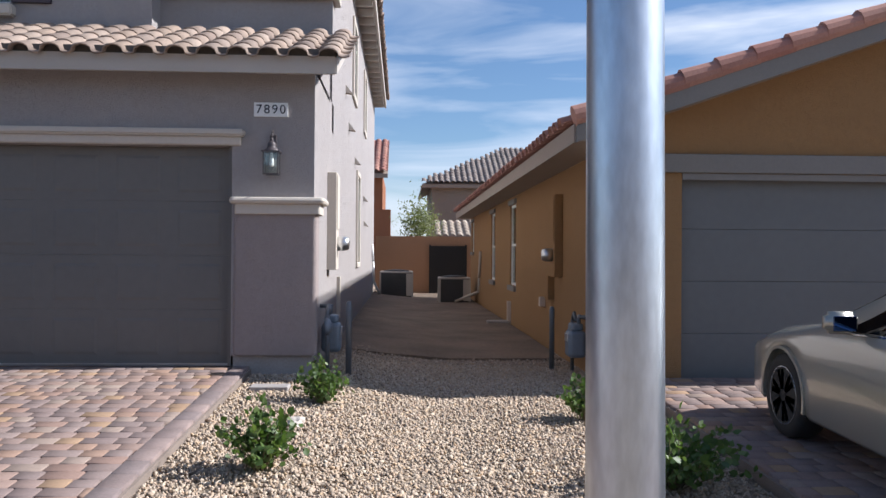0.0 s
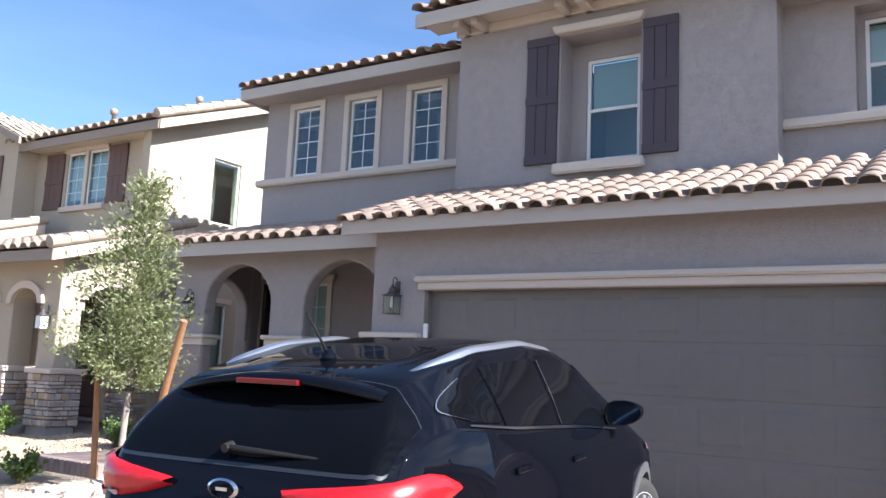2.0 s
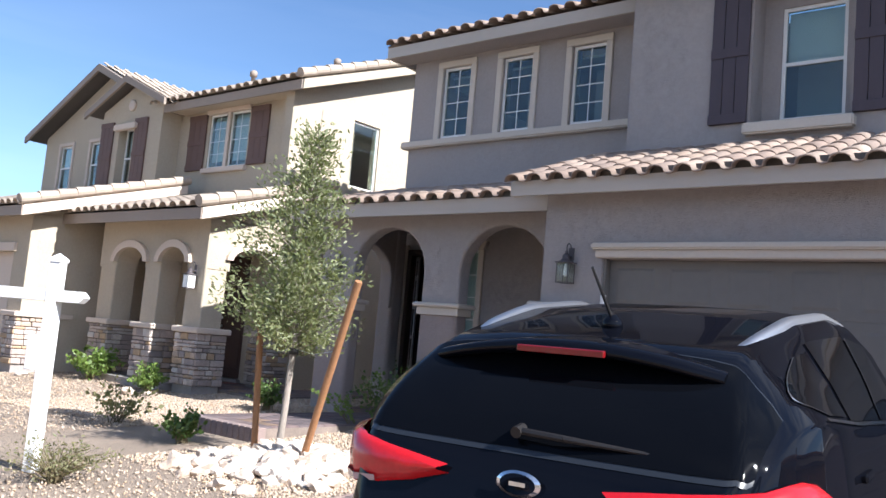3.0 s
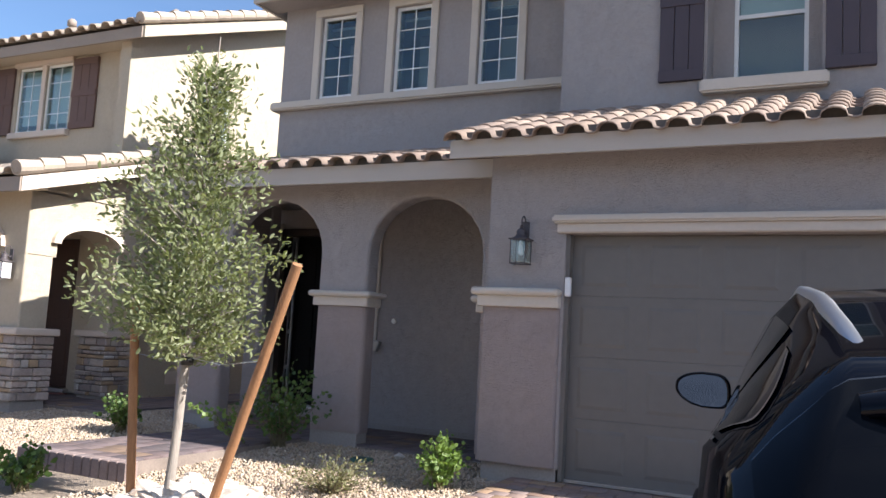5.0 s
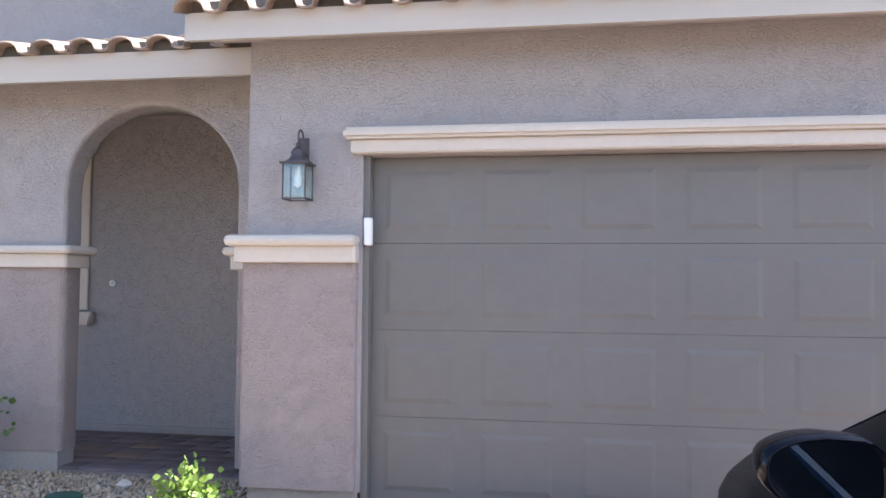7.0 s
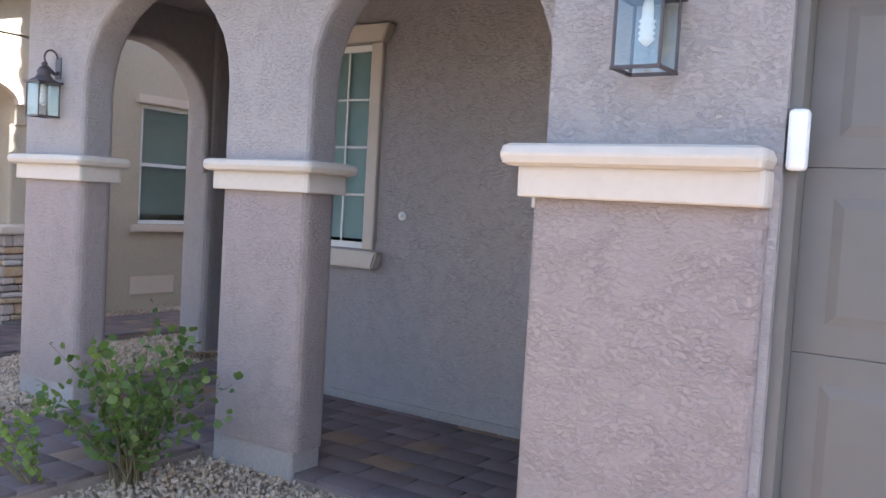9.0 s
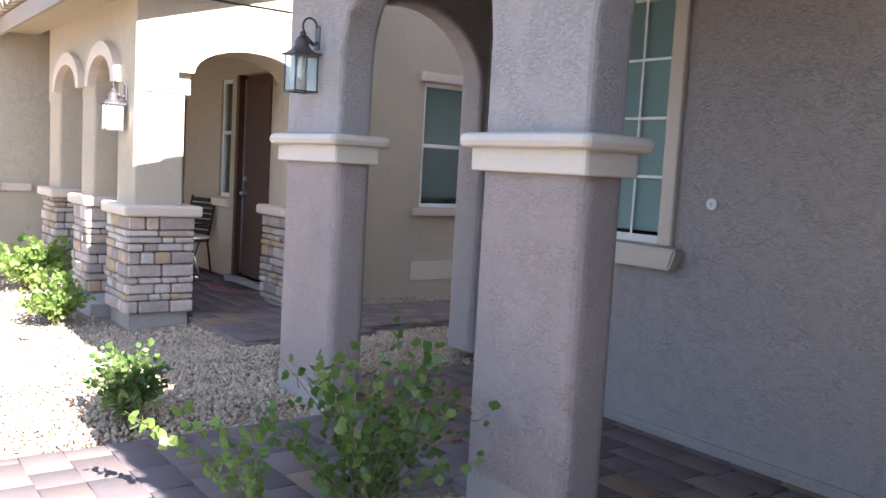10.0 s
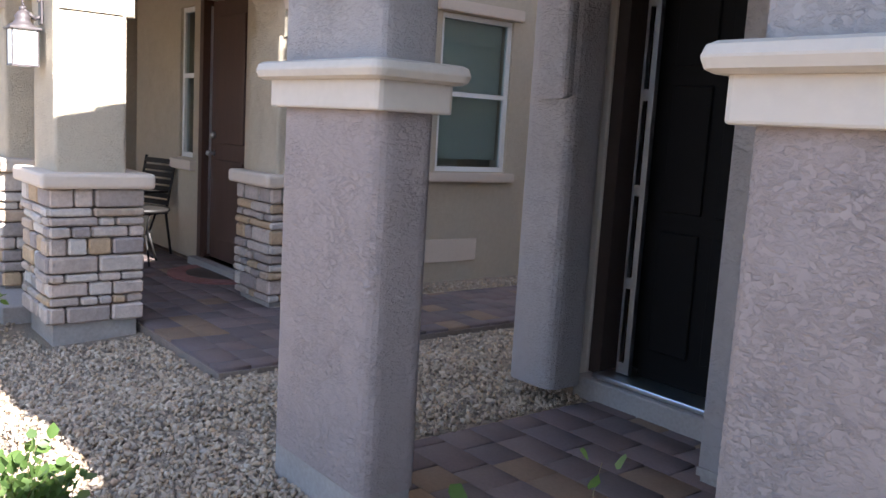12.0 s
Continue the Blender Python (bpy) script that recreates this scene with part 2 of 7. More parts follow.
M_BLACKM = mat("black_metal", (0.02, 0.018, 0.018), 0.5, metal=0.3, var=0.15)
M_WHITE = mat("white_vinyl", (0.80, 0.80, 0.79), 0.4, var=0.03)
M_WFRAME = mat("white_window_frame", (0.76, 0.76, 0.74), 0.4, var=0.03)
M_INK = mat("black_numeral", (0.03, 0.03, 0.04), 0.5, var=0.0)
M_BULB = mat("bulb_plastic", (0.85, 0.85, 0.82), 0.35, var=0.02)
M_METER = mat("grey_gas_meter", (0.20, 0.235, 0.28), 0.5, metal=0.2, var=0.12, s1=5, s2=50)
M_PIPE = mat("grey_pipe", (0.15, 0.16, 0.175), 0.5, metal=0.4, var=0.15)
M_HVAC = mat("beige_hvac_paint", (0.45, 0.40, 0.34), 0.55, var=0.08)
M_FIN = mat("condenser_fin", (0.085, 0.085, 0.085), 0.6, metal=0.4, var=0.15, s1=4, s2=60)
M_WOODDOOR = mat("brown_wood_door", (0.075, 0.038, 0.028), 0.5, var=0.2, s1=3, s2=30, stretch=(6, 6, 0.6))
M_MAT = mat("rust_door_mat", (0.25, 0.115, 0.105), 0.95, var=0.3, s1=6, s2=60, bump=0.4, bscale=200)
M_JAMB = mat("dark_jamb", (0.05, 0.035, 0.03), 0.55, var=0.12)
# black of the door; also the unlit hall's darkness, as colour
M_DOORBLK = mat("black_door_and_hall_shade", (0.006, 0.0055, 0.0055), 0.75, var=0.1, s1=4, s2=40, spec=0.15)
M_INSIDE = mat("interior_wall", (0.55, 0.52, 0.48), 0.9, var=0.04)
M_BLIND = mat("white_blind", (0.68, 0.70, 0.68), 0.6, var=0.04)
M_PLASTIC = mat("black_cladding_plastic", (0.075, 0.075, 0.08), 0.6, var=0.1)
M_ALLOY = mat("silver_wheel_paint", (0.70, 0.71, 0.73), 0.32, metal=0.55, var=0.04)
M_TYRE = mat("tyre_rubber", (0.028, 0.027, 0.026), 0.8, var=0.2, s1=10, s2=60)
M_PAINT = mat("black_car_paint", (0.003, 0.0035, 0.006), 0.1, var=0.0, coat=0.42, spec=0.0)
# lighter than the glass: sky glint on its chamfer put into colour
M_RIMGLINT = mat("glass_rim_glint", (0.02, 0.023, 0.028), 0.2, var=0.0, coat=0.3)
M_SPAINT = mat("champagne_car_paint", (0.45, 0.435, 0.375), 0.34, metal=0.4, var=0.03, s1=300, s2=600, coat=1.0)
M_RED = mat("red_lamp_lens", (0.50, 0.008, 0.012), 0.25, var=0.12, s1=20, s2=60, coat=0.3)
M_REDDIM = mat("dark_red_lens", (0.16, 0.006, 0.008), 0.12, var=0.04, coat=0.25)
M_CLEARL = mat("clear_lamp_lens", (0.45, 0.30, 0.30), 0.1, var=0.05, coat=1.0)
M_DARKG = mat("tinted_car_glass", (0.003, 0.0035, 0.005), 0.03, var=0.0, spec=0.1)
# dark blue of the reflected sky put into the mirror's colour
M_MIRROR = mat("mirror_glass", (0.07, 0.11, 0.20), 0.02, metal=1.0, var=0.0)
M_GREENBOX = mat("green_valve_lid", (0.03, 0.085, 0.06), 0.6, var=0.1)


def leaf_mat(name, cols):
    m = mat(name, cols[0], 0.5, var=0.12, s1=4, s2=40, ramp=cols)
    nt = m.node_tree
    p = nt.nodes["Principled BSDF"]
    tr = nt.nodes.new("ShaderNodeBsdfTranslucent")
    ms = nt.nodes.new("ShaderNodeMixShader")
    ms.inputs[0].default_value = 0.35
    src = p.inputs["Base Color"].links[0].from_socket
    gain = nt.nodes.new("ShaderNodeVectorMath")
    gain.operation = "MULTIPLY"
    gain.inputs[1].default_value = (1.3, 1.4, 0.7)
    nt.links.new(src, gain.inputs[0])
    nt.links.new(gain.outputs["Vector"], tr.inputs["Color"])
    out = nt.nodes["Material Output"]
    nt.links.new(p.outputs[0], ms.inputs[1])
    nt.links.new(tr.outputs[0], ms.inputs[2])
    nt.links.new(ms.outputs[0], out.inputs["Surface"])
    return m


M_LEAF = leaf_mat("oak_leaf", [(0.19, 0.215, 0.10), (0.255, 0.275, 0.145), (0.14, 0.165, 0.072), (0.34, 0.345, 0.215)])
M_LEAF2 = leaf_mat("shrub_leaf", [(0.075, 0.13, 0.032), (0.11, 0.175, 0.045), (0.055, 0.10, 0.028), (0.16, 0.22, 0.07)])
M_LEAF3 = leaf_mat("bright_leaf", [(0.15, 0.23, 0.05), (0.20, 0.28, 0.075), (0.11, 0.18, 0.04)])
M_LEAF4 = leaf_mat("dry_leaf", [(0.20, 0.20, 0.10), (0.26, 0.24, 0.13), (0.15, 0.16, 0.08)])


def glass(name, tint, rough=0.0, ior=1.45):
    m = bpy.data.materials.new(name)
    m.use_nodes = True
    p = m.node_tree.nodes["Principled BSDF"]
    p.inputs["Base Color"].default_value = (*tint, 1)
    p.inputs["Transmission Weight"].default_value = 1.0
    p.inputs["Roughness"].default_value = rough
    p.inputs["IOR"].default_value = ior
    return m


def thin_pane(name, gloss):
    """A thin clear sheet: light passes straight through, with a faint sheen."""
    m = bpy.data.materials.new(name)
    m.use_nodes = True
    nt = m.node_tree
    clear = nt.nodes.new("ShaderNodeBsdfTransparent")
    clear.inputs["Color"].default_value = (0.93, 0.95, 0.94, 1)
    sheen = nt.nodes.new("ShaderNodeBsdfGlossy")
    sheen.inputs["Roughness"].default_value = 0.05
    mx = nt.nodes.new("ShaderNodeMixShader")
    mx.inputs[0].default_value = gloss
    nt.links.new(clear.outputs[0], mx.inputs[1])
    nt.links.new(sheen.outputs[0], mx.inputs[2])
    nt.links.new(mx.outputs[0], nt.nodes["Material Output"].inputs["Surface"])
    return m


M_THIN = thin_pane("thin_lantern_glass", 0.07)
M_WGLASS = glass("window_glass", (0.66, 0.80, 0.78), ior=1.6)


# ---- building blocks ----
def thing(name, label, category, at=(0, 0, 0), group="", kind="", turn=0):
    ob = new(name)
    ob.matrix_world = pose(*at, 0, 0, turn)
    return tagged(ob, label, category, group, kind)


def link(name, me, material, parent=None, label="", smooth=False):
    if material:
        me.materials.append(material)
    if smooth:
        me.polygons.foreach_set("use_smooth", [True] * len(me.polygons))
    ob = new(name, me)
    ob.parent = parent
    if label:
        ob["label"] = label
    return ob


def part(name, bm, material, parent=None, label="", smooth=False):
    bmesh.ops.recalc_face_normals(bm, faces=bm.faces)
    me = bpy.data.meshes.new(name)
    bm.to_mesh(me)
    bm.free()
    return link(name, me, material, parent, label, smooth)


def add_box(bm, x0, x1, y0, y1, z0, z1):
    v = [bm.verts.new((x, y, z)) for z in (z0, z1) for y in (y0, y1) for x in (x0, x1)]
    for f in ((0, 2, 3, 1), (4, 5, 7, 6), (0, 1, 5, 4), (2, 6, 7, 3), (0, 4, 6, 2), (1, 3, 7, 5)):
        bm.faces.new([v[i] for i in f])
    return v


def box(name, dims, material, parent=None, bevel=0.0, label="", segs=2):
    """dims: x0, x1, y0, y1, z0, z1."""
    bm = bmesh.new()
    add_box(bm, *dims)
    if bevel:
        bmesh.ops.bevel(bm, geom=bm.edges[:], offset=bevel, segments=segs, affect="EDGES", profile=0.5)
    return part(name, bm, material, parent, label)


def boxes(name, dims, material, parent=None, bevel=0.0, label=""):
    bm = bmesh.new()
    for d in dims:
        add_box(bm, *d)
    if bevel:
        bmesh.ops.bevel(bm, geom=bm.edges[:], offset=bevel, segments=2, affect="EDGES", profile=0.5)
    return part(name, bm, material, parent, label)


def round_post(name, x0, x1, y0, y1, z0, z1, r, material, parent=None, label="", rtop=0.0, n=5):
    """An upright block with rounded vertical corners, and a rounded rim where rtop is set."""
    bm = bmesh.new()
    rows = [(z0, 0), (z1, 0)] if not rtop else [(z0, rtop), (z0 + rtop * 0.3, rtop * 0.3), (z0 + rtop, 0), (z1 - rtop, 0), (z1 - rtop * 0.3, rtop * 0.3), (z1, rtop)]
    rings = []
    for z, inset in rows:
        ring = []
        for cx, cy, a0 in ((x1 - r, y1 - r, 0), (x0 + r, y1 - r, 90), (x0 + r, y0 + r, 180), (x1 - r, y0 + r, 270)):
            for k in range(n):
                a = radians(a0 + 90 * k / (n - 1))
                ring.append(bm.verts.new((cx + (r - inset) * math.cos(a), cy + (r - inset) * math.sin(a), z)))
        rings.append(ring)
    for a, b in zip(rings, rings[1:]):
        for i in range(len(a)):
            j = (i + 1) % len(a)
            bm.faces.new((a[i], a[j], b[j], b[i]))
    bm.faces.new(rings[0][::-1])
    bm.faces.new(rings[-1])
    ob = part(name, bm, material, parent, label)
    return ob


def rod(bm, a, b, r0, r1=None, n=10, cap=True):
    a, b = Vector(a), Vector(b)
    r1 = r0 if r1 is None else r1
    q = (b - a).to_track_quat("Z", "Y")
    ra = [bm.verts.new(a + q @ Vector((r0 * math.cos(2 * math.pi * k / n), r0 * math.sin(2 * math.pi * k / n), 0))) for k in range(n)]
    rb = [bm.verts.new(b + q @ Vector((r1 * math.cos(2 * math.pi * k / n), r1 * math.sin(2 * math.pi * k / n), 0))) for k in range(n)]
    for i in range(n):
        j = (i + 1) % n
        bm.faces.new((ra[i], ra[j], rb[j], rb[i]))
    if cap:
        bm.faces.new(ra[::-1])
        bm.faces.new(rb)


def pipe(name, pts, r, material, parent=None, label="", n=10):
    bm = bmesh.new()
    for a, b in zip(pts, pts[1:]):
        rod(bm, a, b, r, n=n)
    for p in pts[1:-1]:
        bmesh.ops.create_uvsphere(bm, u_segments=n, v_segments=6, radius=r, matrix=Matrix.Translation(p))
    return part(name, bm, material, parent, label, smooth=True)


def lathe(name, profile, material, parent=None, label="", at=(0, 0, 0), n=24, axis="z", smooth=True):
    """profile: (radius, height) from the bottom up."""
    bm = bmesh.new()
    rings = []
    for r, h in profile:
        ring = []
        for k in range(n):
            a = 2 * math.pi * k / n
            c, s = r * math.cos(a), r * math.sin(a)
            v = {"z": (c, s, h), "x": (h, c, s), "y": (c, h, s)}[axis]
            ring.append(bm.verts.new(Vector(v) + Vector(at)))
        rings.append(ring)
    for a, b in zip(rings, rings[1:]):
        for i in range(n):
            j = (i + 1) % n
            bm.faces.new((a[i], a[j], b[j], b[i]))
    bm.faces.new(rings[0][::-1])
    bm.faces.new(rings[-1])
    return part(name, bm, material, parent, label, smooth)


def prism(name, outline, axis, d0, d1, material, parent=None, label="", bevel=0.0):
    """A flat outline pushed from d0 to d1 along an axis. The outline's pairs are the other two axes in order."""
    bm = bmesh.new()

    def at(u, v, d):
        return {"x": (d, u, v), "y": (u, d, v), "z": (u, v, d)}[axis]

    a = [bm.verts.new(at(u, v, d0)) for u, v in outline]
    b = [bm.verts.new(at(u, v, d1)) for u, v in outline]
    bm.faces.new(a)
    bm.faces.new(b[::-1])
    for i in range(len(a)):
        j = (i + 1) % len(a)
        bm.faces.new((a[i], b[i], b[j], a[j]))
    if bevel:
        bmesh.ops.bevel(bm, geom=bm.edges[:], offset=bevel, segments=2, affect="EDGES")
    return part(name, bm, material, parent, label)


def wall_with_holes(name, axis, d0, d1, u0, u1, v0, v1, holes, material, parent=None, label=""):
    """A wall slab with rectangular openings right through it. holes: (u0, u1, v0, v1)."""
    us = sorted({u0, u1, *[h[0] for h in holes], *[h[1] for h in holes]})
    vs = sorted({v0, v1, *[h[2] for h in holes], *[h[3] for h in holes]})
    bm = bmesh.new()

    def at(u, v, d):
        return {"x": (d, u, v), "y": (u, d, v)}[axis]

    grid = {}

    def vert(i, j, k):
        if (i, j, k) not in grid:
            grid[i, j, k] = bm.verts.new(at(us[i], vs[j], (d0, d1)[k]))
        return grid[i, j, k]

    def solid(i, j):
        if not (0 <= i < len(us) - 1 and 0 <= j < len(vs) - 1):
            return False
        cu, cv = (us[i] + us[i + 1]) / 2, (vs[j] + vs[j + 1]) / 2
        return not any(h[0] < cu < h[1] and h[2] < cv < h[3] for h in holes)

    for i in range(len(us) - 1):
        for j in range(len(vs) - 1):
            if not solid(i, j):
                continue
            for k in (0, 1):
                bm.faces.new([vert(i, j, k), vert(i + 1, j, k), vert(i + 1, j + 1, k), vert(i, j + 1, k)])
            for (di, dj), (p, q) in (((-1, 0), ((i, j), (i, j + 1))), ((1, 0), ((i + 1, j), (i + 1, j + 1))),
                                     ((0, -1), ((i, j), (i + 1, j))), ((0, 1), ((i, j + 1), (i + 1, j + 1)))):
                if not solid(i + di, j + dj):
                    bm.faces.new([vert(*p, 0), vert(*q, 0), vert(*q, 1), vert(*p, 1)])
    return part(name, bm, material, parent, label)


def arch_wall(name, axis, d0, d1, u0, u1, top, foot, arches, material, parent=None, soft=0.035, n=14, label=""):
    """A wall whose lower edge steps up round arched openings. arches: (ua, ub, spring height, rise)."""
    bm = bmesh.new()

    def at(u, v, d):
        return {"x": (d, u, v), "y": (u, d, v)}[axis]

    cols = [(u0, [foot])]
    for ua, ub, sp, rise in arches:
        cols.append((ua, [foot, sp]))
        for k in range(1, n):
            a = math.pi * k / n
            cols.append(((ua + ub) / 2 - (ub - ua) / 2 * math.cos(a), [sp + rise * math.sin(a)]))
        cols.append((ub, [sp, foot]))
    cols.append((u1, [foot]))
    low = [[[bm.verts.new(at(u, z, d)) for z in zs] for u, zs in cols] for d in (d0, d1)]
    up = [[bm.verts.new(at(u, top, d)) for u, zs in cols] for d in (d0, d1)]
    for k in (0, 1):
        for i in range(len(cols) - 1):
            a, b = low[k][i], low[k][i + 1]
            left = [a[-1]]
            right = [b[0]]
            if len(a) == 2 and cols[i][1][0] > cols[i][1][1]:
                left = [a[1], a[0]]
            if len(b) == 2 and cols[i + 1][1][0] < cols[i + 1][1][1]:
                right = [b[1], b[0]]
            bm.faces.new(left + [up[k][i]] + [up[k][i + 1]] + right)
    line = [[v for c in low[k] for v in c] for k in (0, 1)]
    for i in range(len(line[0]) - 1):
        bm.faces.new((line[0][i], line[0][i + 1], line[1][i + 1], line[1][i]))
    for i in range(len(cols) - 1):
        bm.faces.new((up[0][i], up[0][i + 1], up[1][i + 1], up[1][i]))
    bm.faces.new((low[0][0][0], up[0][0], up[1][0], low[1][0][0]))
    bm.faces.new((low[0][-1][-1], up[0][-1], up[1][-1], low[1][-1][-1]))
    bmesh.ops.recalc_face_normals(bm, faces=bm.faces)
    if soft:
        es = [e for k in (0, 1) for p, q in zip(line[k], line[k][1:]) for e in p.link_edges if e.other_vert(p) is q]
        ends = [e for e in bm.edges if all(v in (low[0][0][0], up[0][0]) for v in e.verts) or all(v in (low[0][-1][-1], up[0][-1]) for v in e.verts)]
        bmesh.ops.bevel(bm, geom=list(set(es)) + ends, offset=soft, segments=3, affect="EDGES", profile=0.5)
    return part(name, bm, material, parent, label)


def mesh_arrays(name, verts, faces):
    """A mesh from a vertex array and a face array of one face size."""
    me = bpy.data.meshes.new(name)
    nf, k = faces.shape
    me.vertices.add(len(verts))
    me.vertices.foreach_set("co", np.ascontiguousarray(verts, dtype=np.float32).ravel())
    me.loops.add(nf * k)
    me.loops.foreach_set("vertex_index", np.ascontiguousarray(faces, dtype=np.int32).ravel())
    me.polygons.add(nf)
    me.polygons.foreach_set("loop_start", np.arange(0, nf * k, k, dtype=np.int32))
    me.polygons.foreach_set("loop_total", np.full(nf, k, dtype=np.int32))
    me.update(calc_edges=True)
    me.validate()
    return me


def scatter_mesh(name, tv, tf, mats):
    """Copies of a template joined into one mesh. mats: n x 4 x 4."""
    tv, tf, mats = np.asarray(tv, float), np.asarray(tf), np.asarray(mats)
    hom = np.c_[tv, np.ones(len(tv))]
    verts = np.einsum("nij,vj->nvi", mats, hom)[:, :, :3].reshape(-1, 3)
    faces = (tf[None] + (np.arange(len(mats)) * len(tv))[:, None, None]).reshape(-1, tf.shape[1])
    return mesh_arrays(name, verts, faces)


def random_turns(n, rng):
    q = rng.normal(size=(n, 4))
    q /= np.linalg.norm(q, axis=1)[:, None]
    w, x, y, z = q.T
    r = np.empty((n, 3, 3))
    r[:, 0] = np.c_[1 - 2 * (y * y + z * z), 2 * (x * y - z * w), 2 * (x * z + y * w)]
    r[:, 1] = np.c_[2 * (x * y + z * w), 1 - 2 * (x * x + z * z), 2 * (y * z - x * w)]
    r[:, 2] = np.c_[2 * (x * z - y * w), 2 * (y * z + x * w), 1 - 2 * (x * x + y * y)]
    return r


def step(a, b, x):
    t = min(1.0, max(0.0, (x - a) / (b - a)))
    return t * t * (3 - 2 * t)


def ground_z(x, y):
    """Height of the gravel: it falls towards the street and towards the next lot."""
    z = 0.04 * max(-9.0, min(y, 0.0)) - 0.05
    z -= 0.15 * step(0.7, 2.2, x)
    z -= 0.06 * step(-10.5, -12.5, x) * step(1.5, 0.0, y)
    z += 0.03 * step(-0.9, 0.3, y) * step(-8.2, -7.9, x) * step(-5.3, -5.7, x)
    z += 0.07 * step(-9.34, -9.7, x) * step(-1.2, -0.2, y) * step(-11.6, -10.8, x)
    return z


def drive_z(x, y):
    return 0.04 * max(-9.0, min(y, 0.0)) - 0.005


# ---- roof tiles ----
def tile_template(w, l, rise=0.072, thick=0.018):
    """An S-shaped clay tile: a barrel and a shallow pan; y runs up the slope."""
    xs, zs = [], []
    for k in range(7):
        a = math.pi * k / 6
        xs.append(w * 0.34 - w * 0.34 * math.cos(a))
        zs.append(rise * math.sin(a) ** 0.8 if 0 < k < 6 else 0)
    for k in (1, 2, 3):
        xs.append(w * 0.68 + w * 0.34 * k / 3)
        zs.append(-0.012 if k < 3 else 0.0)
    v, f = [], []
    m = len(xs)
    for y, dz in ((0, thick), (0, 0), (l, thick), (l, 0)):
        v += [(x, y, z + dz) for x, z in zip(xs, zs)]
    for i in range(m - 1):
        f.append((i, i + 1, 2 * m + i + 1, 2 * m + i))
        f.append((m + i, m + i + 1, i + 1, i))
        f.append((3 * m + i, 3 * m + i + 1, m + i + 1, m + i))
    return np.array(v), np.array(f)


def tile_roof(parent, eave, along, up, width, length, material, single=False, tw=0.285, exp=0.36, name="roof_tile", skip_rows=0, keep=None):
    """Courses of tiles from the eave's start along the eave and up the slope."""
    along, up = Vector(along).normalized(), Vector(up).normalized()
    nrm = along.cross(up).normalized()
    nu, nv = max(1, round(width / tw)), max(1, round(length / exp))
    tv, tf = tile_template(width / nu, exp + 0.07)
    mats = []
    rng = random.Random(nu * 31 + nv)
    tilt = Matrix.Rotation(-0.05, 4, "X")
    for j in range(skip_rows, nv):
        for i in range(nu):
            if keep and not keep((i + 0.5) * width / nu, exp * j):
                continue
            o = Vector(eave) + along * (width / nu * i) + up * (exp * j) + nrm * 0.015
            b = Matrix(((along.x, up.x, nrm.x, o.x), (along.y, up.y, nrm.y, o.y), (along.z, up.z, nrm.z, o.z), (0, 0, 0, 1)))
            mats.append(b @ tilt @ pose(rng.uniform(-.004, .004), rng.uniform(-.012, .012), 0, 0, 0, rng.uniform(-0.5, 0.5)))
    if single:
        me = mesh_arrays(name, tv, tf)
        me.materials.append(material)
        for m in mats:
            ob = new(name, me)
            ob.parent = parent
            ob.matrix_world = m
        return
    me = scatter_mesh("roof_tiles", tv, tf, [np.array(m) for m in mats])
    ob = link("roof_tiles", me, material, parent)
    ob["kind"] = "stuff"


def rake_tiles(parent, p0, p1, material, r=0.1, name="rake_tiles"):
    """A line of half-round cap tiles from p0 up to p1."""
    p0, p1 = Vector(p0), Vector(p1)
    n = max(1, round((p1 - p0).length / 0.36))
    bm = bmesh.new()
    for i in range(n):
        a, b = p0.lerp(p1, i / n), p0.lerp(p1, (i + 1.12) / n)
        rod(bm, a + Vector((0, 0, 0.02)), b, r * 1.06, r * 0.92, n=12)
    ob = part(name, bm, material, parent)
    ob["kind"] = "stuff"
    return ob


def slab(name, pts, thick, material, parent=None, label=""):
    """A sloping slab whose top is a flat polygon; it hangs down by thick."""
    bm = bmesh.new()
    a = [bm.verts.new(p) for p in pts]
    b = [bm.verts.new(Vector(p) - Vector((0, 0, thick))) for p in pts]
    bm.faces.new(a)
    bm.faces.new(b[::-1])
    for i in range(len(a)):
        j = (i + 1) % len(a)
        bm.faces.new((a[i], b[i], b[j], a[j]))
    return part(name, bm, material, parent, label)


